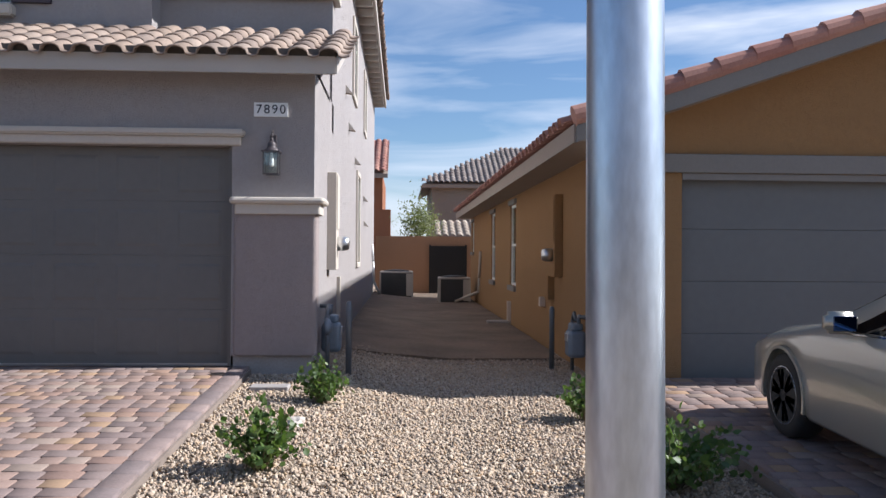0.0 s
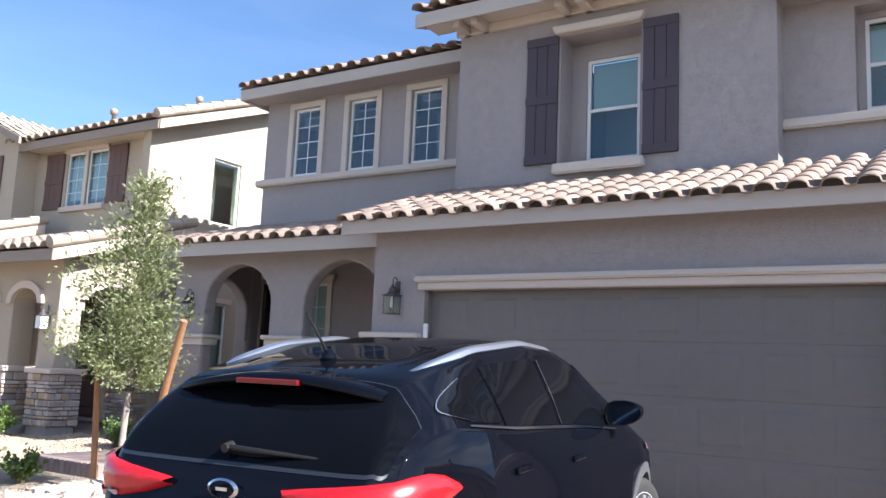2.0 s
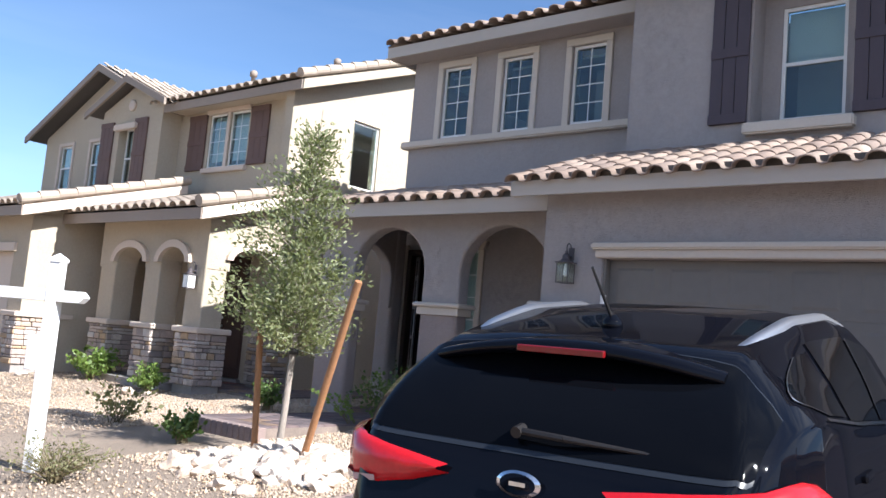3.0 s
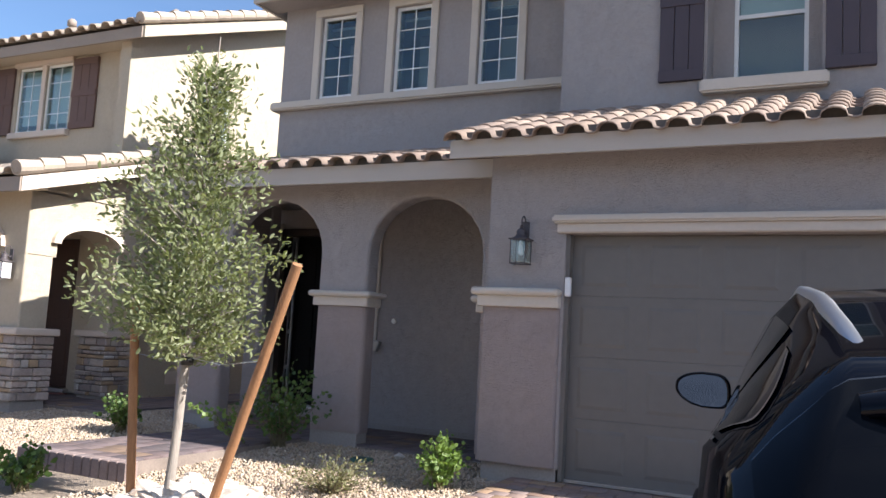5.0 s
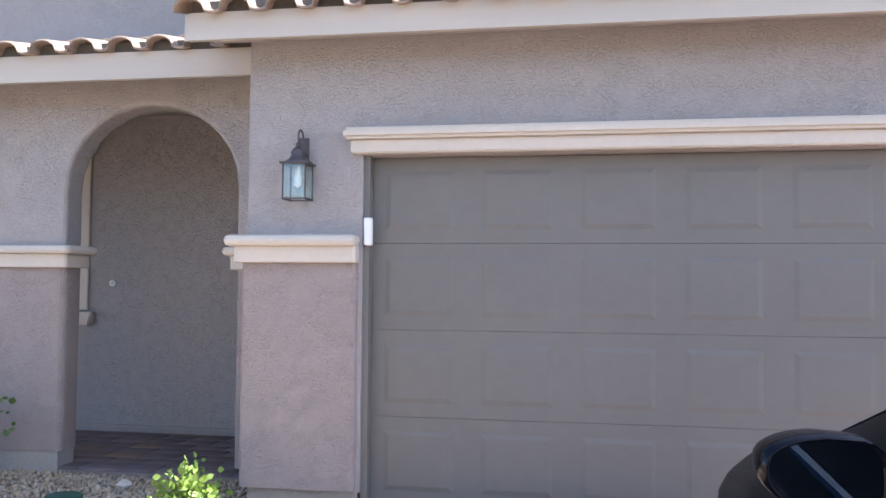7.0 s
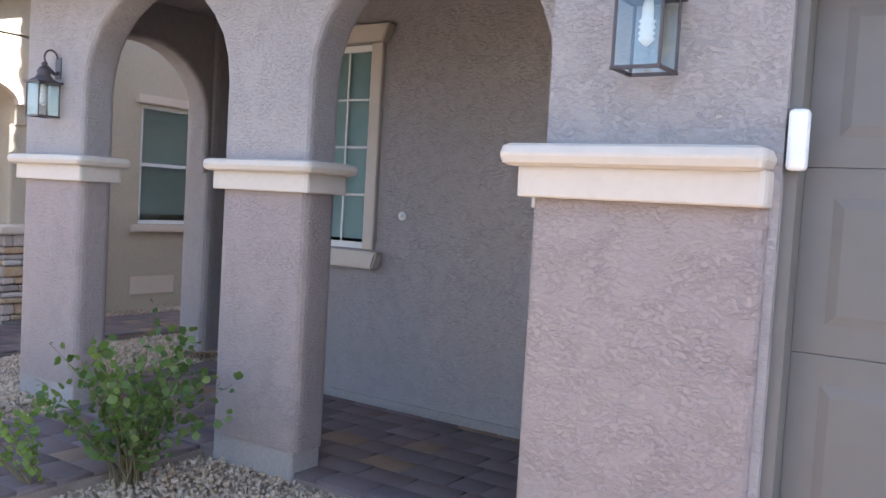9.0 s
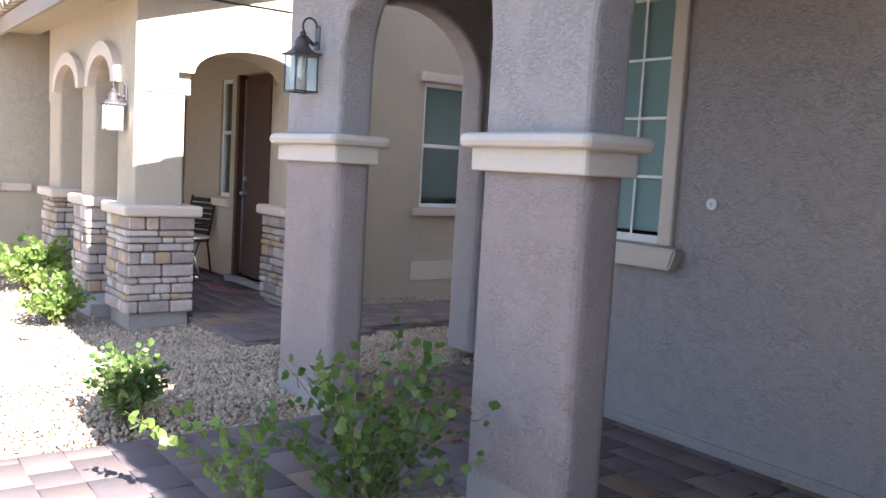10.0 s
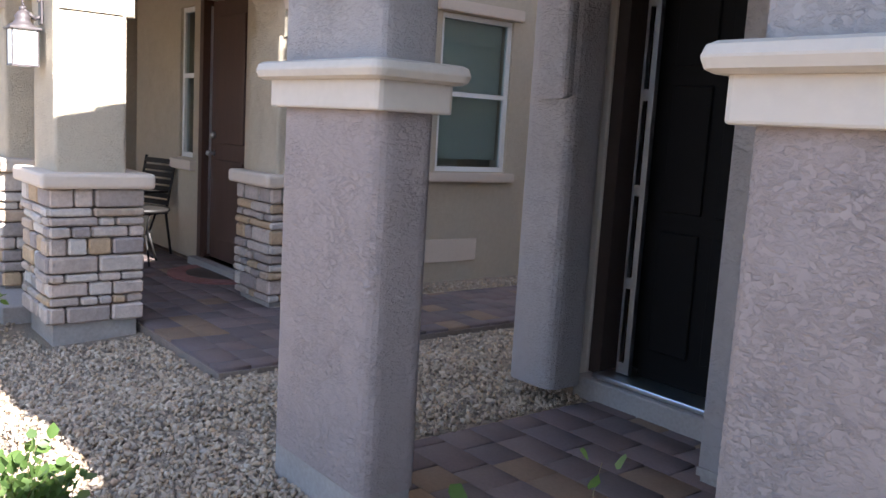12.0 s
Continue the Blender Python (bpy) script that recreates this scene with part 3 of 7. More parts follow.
# ---- windows and lamps ----
def window(parent, axis, d, u0, u1, v0, v1, face, grid=(1, 1), blind=0.5, rail=None, label="", frame_w=0.045, deep=0.09, curtain=None):
    """A window in a wall: frame, panes, bars and a blind behind. face: +1 or -1, the way it looks along its axis."""
    win = new("window")
    win.parent = parent
    if label:
        win["label"] = label

    def dims(a, b, c, e, near, far):
        lo, hi = sorted((d + face * near, d + face * far))
        return (lo, hi, a, b, c, e) if axis == "x" else (a, b, lo, hi, c, e)

    f = frame_w
    boxes("window_frame", [dims(u0, u1, v0, v0 + f, -0.05, 0.0), dims(u0, u1, v1 - f, v1, -0.05, 0.0),
                           dims(u0, u0 + f, v0 + f, v1 - f, -0.05, 0.0), dims(u1 - f, u1, v0 + f, v1 - f, -0.05, 0.0)], M_WFRAME, win)
    if rail:
        zr = v0 + (v1 - v0) * rail
        box("meeting_rail", dims(u0 + f, u1 - f, zr - 0.022, zr + 0.022, -0.045, -0.004), M_WFRAME, win)
        panes = [(v0 + f, zr - 0.022, -0.03), (zr + 0.022, v1 - f, -0.02)]
    else:
        panes = [(v0 + f, v1 - f, -0.02)]
    for a, b, off in panes:
        box("pane", dims(u0 + f, u1 - f, a, b, off - 0.006, off), M_WGLASS, win).visible_shadow = False
    bars = []
    for i in range(1, grid[0]):
        u = u0 + f + (u1 - u0 - 2 * f) * i / grid[0]
        bars.append(dims(u - 0.008, u + 0.008, v0 + f, v1 - f, -0.019, -0.012))
    for j in range(1, grid[1]):
        z = v0 + f + (v1 - v0 - 2 * f) * j / grid[1]
        bars.append(dims(u0 + f, u1 - f, z - 0.008, z + 0.008, -0.0185, -0.0125))
    for b in bars:
        box("glazing_bar", b, M_WFRAME, win)
    if blind:
        lo = v1 - (v1 - v0) * blind
        n = int((v1 - lo) / 0.05)
        bm = bmesh.new()
        for i in range(n):
            z = lo + f + (v1 - lo - 2 * f) * (i + 0.5) / n
            add_box(bm, *dims(u0 + f, u1 - f, z - 0.024, z + 0.024, -deep - 0.012, -deep - 0.008))
        part("blind", bm, M_BLIND, win)["kind"] = "stuff"
    # the dark room behind the glass
    boxes("room_lining", [dims(u0 - 0.05, u1 + 0.05, v0 - 0.05, v1 + 0.05, -0.82, -0.8)], M_INSIDE, win)
    return win


def trim_frame(parent, axis, d, u0, u1, v0, v1, w, face, proud, material, sides="lrtb"):
    def dims(a, b, c, e):
        lo, hi = sorted((d - face * 0.01, d + face * proud))
        return (lo, hi, a, b, c, e) if axis == "x" else (a, b, lo, hi, c, e)
    ds = []
    if "l" in sides:
        ds.append(dims(u0 - w, u0, v0, v1))
    if "r" in sides:
        ds.append(dims(u1, u1 + w, v0, v1))
    if "t" in sides:
        ds.append(dims(u0 - w, u1 + w, v1, v1 + w))
    if "b" in sides:
        ds.append(dims(u0 - w, u1 + w, v0 - w, v0))
    for q in ds:
        box("window_trim", q, material, parent, bevel=0.012)


def wall_lantern(at, face, label, size=1.0, group="wall lanterns", panes=None):
    """A carriage lantern on a scrolled arm. at: its back plate on the wall; face: the way out of the wall in degrees."""
    lamp = thing("wall_lantern", label, "wall lamp", at, group, turn=face)
    s = size
    # local: x runs out of the wall
    box("back_plate", (0, 0.015 * s, -0.035 * s, 0.035 * s, -0.08 * s, 0.06 * s), M_IRON, lamp, bevel=0.006)
    pipe("scroll_arm", [Vector((0.0, 0, -0.03 * s)), Vector((0.04 * s, 0, -0.05 * s)), Vector((0.075 * s, 0, -0.02 * s)), Vector((0.11 * s, 0, 0.0))], 0.011 * s, M_IRON, lamp)
    pipe("scroll", [Vector((0.11 * s + 0.045 * s * math.cos(radians(a)) - 0.045 * s, 0, 0.05 * s + 0.05 * s * math.sin(radians(a)))) for a in range(-60, 200, 20)], 0.006 * s, M_IRON, lamp)
    lathe("finial", [(0.006 * s, 0.02 * s), (0.014 * s, 0.03 * s), (0.012 * s, 0.045 * s), (0.02 * s, 0.055 * s), (0.006 * s, 0.07 * s)], M_IRON, lamp, at=(0.11 * s, 0, -0.05 * s))
    # the roof of the lantern
    lathe("cap", [(0.085 * s, -0.115 * s), (0.088 * s, -0.105 * s), (0.055 * s, -0.085 * s), (0.04 * s, -0.06 * s), (0.045 * s, -0.045 * s), (0.03 * s, -0.02 * s), (0.012 * s, -0.005 * s)], M_IRON, lamp, at=(0.11 * s, 0, 0), n=16)
    box("cap_plate", (0.022 * s, 0.198 * s, -0.088 * s, 0.088 * s, -0.121 * s, -0.108 * s), M_IRON, lamp, bevel=0.003)
    top, bot = -0.115 * s, -0.33 * s
    wt_, wb_ = 0.07 * s, 0.07 * s
    cx = 0.11 * s
    for sx in (-1, 1):
        for sy in (-1, 1):
            bm = bmesh.new()
            rod(bm, (cx + sx * wt_, sy * wt_, top), (cx + sx * wb_, sy * wb_, bot), 0.005 * s, n=6)
            part("cage_bar", bm, M_IRON, lamp)
    boxes("cage_ring", [(cx - wb_ - 0.006, cx + wb_ + 0.006, sy * wb_ - 0.005, sy * wb_ + 0.005, bot - 0.006, bot + 0.004) for sy in (-1, 1)] +
          [(cx + sx * wb_ - 0.005, cx + sx * wb_ + 0.005, -wb_ - 0.006, wb_ + 0.006, bot - 0.0061, bot + 0.0041) for sx in (-1, 1)], M_IRON, lamp)
    for k, d in enumerate([(cx - wb_, cx + wb_, wb_ - 0.002, wb_), (cx - wb_, cx + wb_, -wb_, -wb_ + 0.002), (cx + wb_ - 0.002, cx + wb_, -wb_ + 0.003, wb_ - 0.003), (cx - wb_, cx - wb_ + 0.002, -wb_ + 0.003, wb_ - 0.003)]):
        box("glass_pane", (*d, bot, top), panes or M_THIN, lamp).visible_shadow = False
    lathe("bulb", [(0.012 * s, top - 0.01), (0.017 * s, top - 0.035 * s), (0.017 * s, top - 0.06 * s)] + [(s * (0.025 if k % 2 else 0.018), top - s * (0.066 + 0.0085 * k)) for k in range(9)] + [(0.008 * s, top - 0.145 * s)], M_BULB, lamp, at=(cx, 0, 0), n=12)
    return lamp


# ---- ground ----
def ground_sheet():
    xs = np.unique(np.r_[-400, -120, -60, np.arange(-30, 12.01, 0.5), 20, 60, 120, 400])
    ys = np.unique(np.r_[-400, -120, -40, -20, np.arange(-12, 6.01, 0.5), 10, 15, 20, 30, 60, 120, 400])
    v = np.array([(x, y, ground_z(x, y) - 0.03) for y in ys for x in xs])
    n = len(xs)
    f = np.array([(j * n + i, j * n + i + 1, (j + 1) * n + i + 1, (j + 1) * n + i) for j in range(len(ys) - 1) for i in range(n - 1)])
    ob = link("ground", mesh_arrays("ground", v, f), M_GRAVEL)
    tagged(ob, "tan gravel ground sloping gently to the street", "ground", kind="structure")


ground_sheet()


def sloped_bed(name, outline, zf, lift, thick, material, label, category, cut=0.6):
    """A ground-hugging slab over an axis-aligned rectangle x0, x1, y0, y1."""
    x0, x1, y0, y1 = outline
    nx, ny = max(1, int((x1 - x0) / cut)), max(1, int((y1 - y0) / cut))
    bm = bmesh.new()
    top = [[bm.verts.new((x0 + (x1 - x0) * i / nx, y0 + (y1 - y0) * j / ny, zf(x0 + (x1 - x0) * i / nx, y0 + (y1 - y0) * j / ny) + lift)) for i in range(nx + 1)] for j in range(ny + 1)]
    low = [[bm.verts.new(v.co - Vector((0, 0, thick))) for v in r] for r in top]
    for j in range(ny):
        for i in range(nx):
            bm.faces.new((top[j][i], top[j][i + 1], top[j + 1][i + 1], top[j + 1][i]))
    for r, s in ((top[0], low[0]), (top[-1], low[-1])):
        for i in range(nx):
            bm.faces.new((r[i], r[i + 1], s[i + 1], s[i]))
    for j in range(ny):
        for i in (0, nx):
            bm.faces.new((top[j][i], top[j + 1][i], low[j + 1][i], low[j][i]))
    return tagged(part(name, bm, material), label, category, kind="structure")


driveway = sloped_bed("driveway", (-5.35, 0.2, -9.5, -0.02), drive_z, -0.022, 0.2, M_SAND, "driveway of tumbled brown and tan concrete pavers", "driveway")
porch_floor = sloped_bed("porch_floor", (-9.96, -5.62, 0.63, 2.6), lambda x, y: 0.0, -0.022, 0.3, M_SAND, "shaded porch floor of dark brown pavers", "floor")
walkway = sloped_bed("walkway", (-9.3, -8.08, -1.85, 0.63), lambda x, y: 0.0, -0.022, 0.3, M_SAND, "brown paver walkway leading up to the porch", "walkway")
lower_walk = sloped_bed("lower_walkway", (-9.6, -7.95, -9.5, -1.86), lambda x, y: 0.04 * y - 0.12, -0.01, 0.2, M_SAND, "brown paver walkway below the brick step", "walkway")
next_path = sloped_bed("side_path", (-16.5, -11.42, 1.02, 2.28), lambda x, y: -0.02, -0.022, 0.12, M_SAND, "dark brown paver path beside the next house", "path")
next_path2 = sloped_bed("side_path_back", (-12.75, -11.65, 2.28, 6.2), lambda x, y: -0.02, -0.022, 0.12, M_SAND, "dark brown paver path between the two houses", "path")
passage = sloped_bed("dirt_passage", (0.85, 3.7, 2.2, 19.9), lambda x, y: ground_z(x, -0.01) + 0.02 * step(2, 5, y), 0.0, 0.1, M_DIRT, "bare brown dirt in the side passage", "ground")

ochre_drive = sloped_bed("driveway_next", (3.95, 9.6, -9.5, -0.02), lambda x, y: 0.04 * y - 0.12, -0.022, 0.2, M_SAND, "paver driveway before the ochre garage", "driveway")

# ---- the grey house ----
HOUSE = thing("house", "grey two-storey stucco house with tiled roofs and an arched porch", "house")
# garage front
wall_with_holes("wall", "y", -0.1, 0.14, -5.62, 0.8, 0.1, 2.95, [(-4.88, 0.0, 0.1, 2.15)], M_GREY, HOUSE)
for x in (-4.88, -0.035):
    box("door_reveal", (x, x + 0.035, -0.07, 0.03, 0.0, 2.15), M_GDOOR, HOUSE)
box("foundation", (0.02, 0.79, -0.08, 0.1, -0.3, 0.11), M_CONC, HOUSE)
box("foundation", (-5.6, -4.9, -0.08, 0.1, -0.3, 0.11), M_CONC, HOUSE)
round_post("pier", 0.025, 0.83, -0.135, 0.15, 0.11, 1.5, 0.035, M_PINK, HOUSE, "taupe stucco pier")
round_post("pier", -5.645, -4.905, -0.135, 0.15, 0.11, 1.5, 0.035, M_PINK, HOUSE, "taupe stucco pier")


def ledge(x0, x1, y0, y1, parent, z=1.63):
    """Cream moulding round a pier: a flat band under a rounded cap."""
    round_post("ledge_band", x0 - 0.035, x1 + 0.035, y0 - 0.035, y1 + 0.035, z - 0.165, z - 0.06, 0.02, M_TRIM, parent, n=3, rtop=0.008)
    round_post("ledge_cap", x0 - 0.085, x1 + 0.085, y0 - 0.085, y1 + 0.085, z - 0.066, z, 0.045, M_TRIM, parent, rtop=0.03, n=5)


ledge(0.075, 0.83, -0.135, 0.2, HOUSE, 1.65)
round_post("ledge_band", -5.685, -4.9, -0.175, 0.14, 1.487, 1.592, 0.02, M_TRIM, HOUSE, n=3, rtop=0.008)
round_post("ledge_cap", -5.735, -4.896, -0.222, 0.18, 1.586, 1.657, 0.03, M_TRIM, HOUSE, rtop=0.03, n=5)
# garage door: four rows of pressed panels
GD = new("garage_door")
GD.parent = HOUSE
GD["label"] = "dark taupe sectional garage door with pressed panels"
rows, cols_n = 4, 8
for j in range(rows):
    z0, z1 = 0.012 + j * 2.135 / rows, 0.012 + (j + 1) * 2.135 / rows - 0.001
    box("door_section", (-4.845, -0.035, 0.02, 0.06, z0, z1), M_GDOOR, GD, bevel=0.0025)
for j in range(rows):
    for i in range(cols_n):
        x0 = -4.845 + (i + 0.14) * 4.81 / cols_n
        x1 = -4.845 + (i + 0.86) * 4.81 / cols_n
        z0, z1 = 0.012 + (j + 0.16) * 2.135 / rows, 0.012 + (j + 0.84) * 2.135 / rows
        bm = bmesh.new()
        o = [bm.verts.new(p) for p in ((x0, 0.02, z0), (x1, 0.02, z0), (x1, 0.02, z1), (x0, 0.02, z1))]
        q = 0.03
        k = [bm.verts.new(p) for p in ((x0 + q, 0.013, z0 + q), (x1 - q, 0.013, z0 + q), (x1 - q, 0.013, z1 - q), (x0 + q, 0.013, z1 - q))]
        for a in range(4):
            b = (a + 1) % 4
            bm.faces.new((o[a], o[b], k[b], k[a]))
        bm.faces.new(k)
        part("door_panel", bm, M_GDOOR, GD)
box("bottom_seal", (-4.87, -0.01, -0.0, 0.05, -0.01, 0.014), M_ALU, GD)
# moulding over the garage door
prism("lintel_band", [(-4.95, 2.155), (0.09, 2.155), (0.09, 2.24), (-4.95, 2.24)], "y", -0.145, -0.09, M_TRIM, HOUSE, bevel=0.008)
prism("lintel_cap", [(-4.99, 2.24), (0.13, 2.24), (0.13, 2.31), (-4.99, 2.31)], "y", -0.19, -0.09, M_TRIM, HOUSE, bevel=0.018)
# side wall of the house
wall_with_holes("wall", "x", 0.56, 0.8, 0.14, 18.0, 0.1, 2.95, [(7.7, 8.6, 0.95, 2.6)], M_GREY, HOUSE)
box("foundation", (0.5, 0.79, 0.1, 18.0, -0.35, 0.11), M_CONC, HOUSE)
wall_with_holes("wall", "x", 0.56, 0.8, 2.2, 18.0, 2.95, 5.75, [(6.2, 7.2, 3.9, 5.1), (10.5, 11.4, 3.9, 5.1)], M_GREY, HOUSE)
for y0, y1, z0, z1 in ((7.7, 8.6, 0.95, 2.6), (6.2, 7.2, 3.9, 5.1), (10.5, 11.4, 3.9, 5.1)):
    window(HOUSE, "x", 0.77, y0, y1, z0, z1, 1, rail=0.5)
    trim_frame(HOUSE, "x", 0.8, y0, y1, z0, z1, 0.1, 1, 0.04, M_TRIM)
# upper right recess
wall_with_holes("wall", "y", 1.95, 2.2, -1.3, 0.8, 2.6, 5.75, [(-0.5, 0.22, 4.33, 5.6)], M_GREY, HOUSE)
wall_with_holes("wall", "y", 2.2, 2.36, -0.85, 0.4, 4.1, 5.7, [(-0.42, 0.15, 4.42, 5.52)], M_GREY, HOUSE)
window(HOUSE, "y", 2.24, -0.42, 0.15, 4.42, 5.52, -1, rail=0.5, label="sash window with a half-drawn blind")
prism("string_course", [(-1.29, 4.2), (0.84, 4.2), (0.84, 4.32), (-1.29, 4.32)], "y", 1.85, 1.96, M_TRIM, HOUSE, bevel=0.02)
box("string_course", (0.79, 0.88, 1.86, 2.3, 4.21, 4.319), M_TRIM, HOUSE, bevel=0.02)
# upper middle block with the shuttered window
wall_with_holes("wall", "y", 1.6, 1.86, -5.58, -1.28, 2.6, 6.3, [(-4.0, -2.9, 3.97, 5.72)], M_GREY, HOUSE)
box("wall", (-5.58, -5.34, 1.86, 2.72, 2.6, 6.3), M_GREY, HOUSE)
box("wall", (-1.52, -1.28, 1.86, 1.96, 2.6, 6.3), M_GREY, HOUSE)
boxes("window_reveal", [(-4.04, -4.0, 1.85, 2.02, 3.94, 5.75), (-2.9, -2.86, 1.85, 2.02, 3.94, 5.75), (-4.0, -2.9, 1.85, 2.02, 3.92, 3.97), (-4.0, -2.9, 1.85, 2.02, 5.72, 5.77)], M_GREY, HOUSE)
wall_with_holes("wall", "y", 1.99, 2.1, -4.1, -2.8, 3.8, 5.8, [(-3.79, -3.05, 4.08, 5.49)], M_GREY, HOUSE)
window(HOUSE, "y", 2.02, -3.79, -3.05, 4.08, 5.49, -1, rail=0.5, label="sash window with a half-drawn blind")
prism("window_sill", [(-4.05, 3.82), (-2.83, 3.82), (-2.83, 3.96), (-4.05, 3.96)], "y", 1.47, 1.61, M_TRIM, HOUSE, bevel=0.02)
prism("window_head", [(-4.05, 5.73), (-2.88, 5.73), (-2.83, 5.84), (-4.1, 5.84)], "y", 1.48, 1.61, M_TRIM, HOUSE, bevel=0.012)


def shutter(x0, x1, z0, z1, y, material, parent):
    """A board shutter: three upright planks with two rails behind the face."""
    sh = new("shutter")
    sh.parent = parent
    n = 3
    for i in range(n):
        box("board", (x0 + (x1 - x0) * i / n + 0.003, x0 + (x1 - x0) * (i + 1) / n - 0.003, y - 0.04, y + 0.01, z0, z1), material, sh, bevel=0.006)
    for z in (z0 + 0.0, z1 - 0.12, (z0 + z1) / 2 - 0.06):
        box("rail", (x0, x1, y - 0.055, y - 0.042, z, z + 0.12), material, sh, bevel=0.004)


shutter(-4.49, -4.03, 3.99, 5.74, 1.6, M_SHUT, HOUSE)
shutter(-2.87, -2.42, 3.99, 5.74, 1.6, M_SHUT, HOUSE)
# upper left block with three windows
W3 = [(-9.71, -9.11), (-8.46, -7.88), (-7.16, -6.58)]
wall_with_holes("wall", "y", 2.72, 2.98, -10.38, -5.4, 2.6, 5.98, [(a, b, 4.55, 5.78) for a, b in W3], M_GREY, HOUSE)
wall_with_holes("wall", "x", -10.38, -10.14, 2.98, 18.0, 2.6, 5.98, [], M_GREY, HOUSE)
for a, b in W3:
    window(HOUSE, "y", 2.76, a, b, 4.55, 5.78, -1, grid=(2, 4), blind=0, label="narrow window with a white lattice of bars")
    trim_frame(HOUSE, "y", 2.72, a, b, 4.52, 5.78, 0.11, -1, 0.04, M_TRIM, "lrt")
prism("string_course", [(-10.49, 4.4), (-5.58, 4.4), (-5.58, 4.52), (-10.49, 4.52)], "y", 2.6, 2.73, M_TRIM, HOUSE, bevel=0.022)
prism("string_course", [(2.61, 4.401), (3.2, 4.401), (3.2, 4.519), (2.61, 4.519)], "x", -10.49, -10.37, M_TRIM, HOUSE, bevel=0.022)
# back and middle walls close the house
box("wall", (-10.04, 0.56, 17.75, 18.0, -0.2, 5.8), M_GREY, HOUSE)
box("wall", (-10.28, -10.04, 2.75, 18.0, -0.2, 2.6), M_GREY, HOUSE)

# porch
ARCH_SP, ARCH_RISE = 2.05, 0.61
arch_wall("porch_wall", "y", 0.61, 0.84, -9.98, -5.6, 2.95, 1.6, [(-9.31, -7.98, ARCH_SP, ARCH_RISE), (-7.35, -6.0, ARCH_SP, ARCH_RISE)], M_GREY, HOUSE)
arch_wall("porch_wall", "x", -10.25, -10.02, 0.83, 2.3, 2.95, 1.6, [(0.98, 2.2, ARCH_SP, 0.55)], M_GREY, HOUSE)
round_post("column", -9.985, -9.307, 0.61, 0.85, 0.13, 1.5, 0.055, M_PINK, HOUSE, "taupe stucco column foot")
round_post("column", -7.99, -7.345, 0.61, 0.85, 0.11, 1.5, 0.055, M_PINK, HOUSE, "taupe stucco column foot")
round_post("column", -6.0, -5.6, 0.61, 0.85, 0.05, 1.5, 0.05, M_PINK, HOUSE, "taupe stucco column foot")
round_post("column", -10.34, -10.0, 2.23, 2.5, 0.08, 2.93, 0.07, M_GREY, HOUSE, "rounded grey stucco corner pier")
for x0, x1 in ((-9.965, -9.325), (-7.97, -7.365)):
    box("foundation", (x0, x1, 0.618, 0.83, -0.3, 0.14 if x0 < -9 else 0.12), M_CONC, HOUSE, bevel=0.01)
ledge(-9.985, -9.307, 0.61, 0.85, HOUSE, 1.63)
ledge(-7.99, -7.345, 0.61, 0.85, HOUSE, 1.63)
ledge(-6.0, -5.62, 0.61, 0.8, HOUSE, 1.62)
# the garage's left wall and the porch's back wall
box("wall", (-5.62, -5.38, 0.14, 2.3, 0.0, 2.95), M_GREY, HOUSE)
PW = (-8.69, -8.17, 1.10, 2.55)
wall_with_holes("wall", "y", 2.1, 2.34, -8.98, -5.62, 0.06, 2.95, [PW], M_GREY, HOUSE)
box("weep_screed", (-8.98, -5.62, 2.085, 2.1, 0.03, 0.065), M_CONC, HOUSE)
box("foundation", (-8.97, -5.62, 2.105, 2.3, -0.3, 0.06), M_CONC, HOUSE)
window(HOUSE, "y", 2.13, *PW, -1, grid=(2, 4), deep=0.035, blind=0.985, label="porch window with white bars and a blind")
trim_frame(HOUSE, "y", 2.1, PW[0], PW[1], PW[2], PW[3], 0.1, -1, 0.035, M_TRIM, "lr")
prism("window_head", [(-8.8, 2.55), (-8.04, 2.55), (-7.99, 2.67), (-8.85, 2.67)], "y", 2.02, 2.1, M_TRIM, HOUSE, bevel=0.008)
prism("window_sill", [(-8.8, 0.97), (-8.03, 0.97), (-7.99, 1.09), (-8.85, 1.09)], "y", 2.01, 2.1, M_TRIM, HOUSE, bevel=0.012)
# the entry, set back
wall_with_holes("wall", "y", 2.66, 2.9, -10.32, -8.74, -0.05, 2.95, [(-10.04, -8.96, -0.05, 2.62)], M_GREY, HOUSE)
box("wall", (-8.98, -8.74, 2.34, 2.66, 0.0, 2.95), M_GREY, HOUSE)
box("porch_ceiling", (-10.02, -5.63, 0.85, 2.66, 2.9, 2.94), M_GREY, HOUSE)
DOOR = new("front_door")
DOOR.parent = HOUSE
DOOR.location.x = -0.02
DOOR["label"] = "black panelled front door behind a silver-edged screen frame"
for d in ((-10.06, -9.98, 2.62, 2.85, 0.12, 2.6), (-9.06, -8.98, 2.62, 2.85, 0.12, 2.6), (-10.06, -8.98, 2.62, 2.85, 2.52, 2.62)):
    box("door_jamb", d, M_JAMB, DOOR)
box("door_casing", (-10.17, -10.06, 2.6, 2.66, 0.0, 2.7), M_TRIM, DOOR, bevel=0.008)
box("casing_bead", (-10.13, -10.1, 2.585, 2.601, 0.0, 2.7), M_TRIM, DOOR)
box("door_step", (-10.08, -8.98, 2.52, 2.9, -0.05, 0.11), M_CONC, DOOR, bevel=0.012)
box("threshold", (-9.98, -9.06, 2.56, 2.86, 0.111, 0.14), M_ALU, DOOR, bevel=0.008)
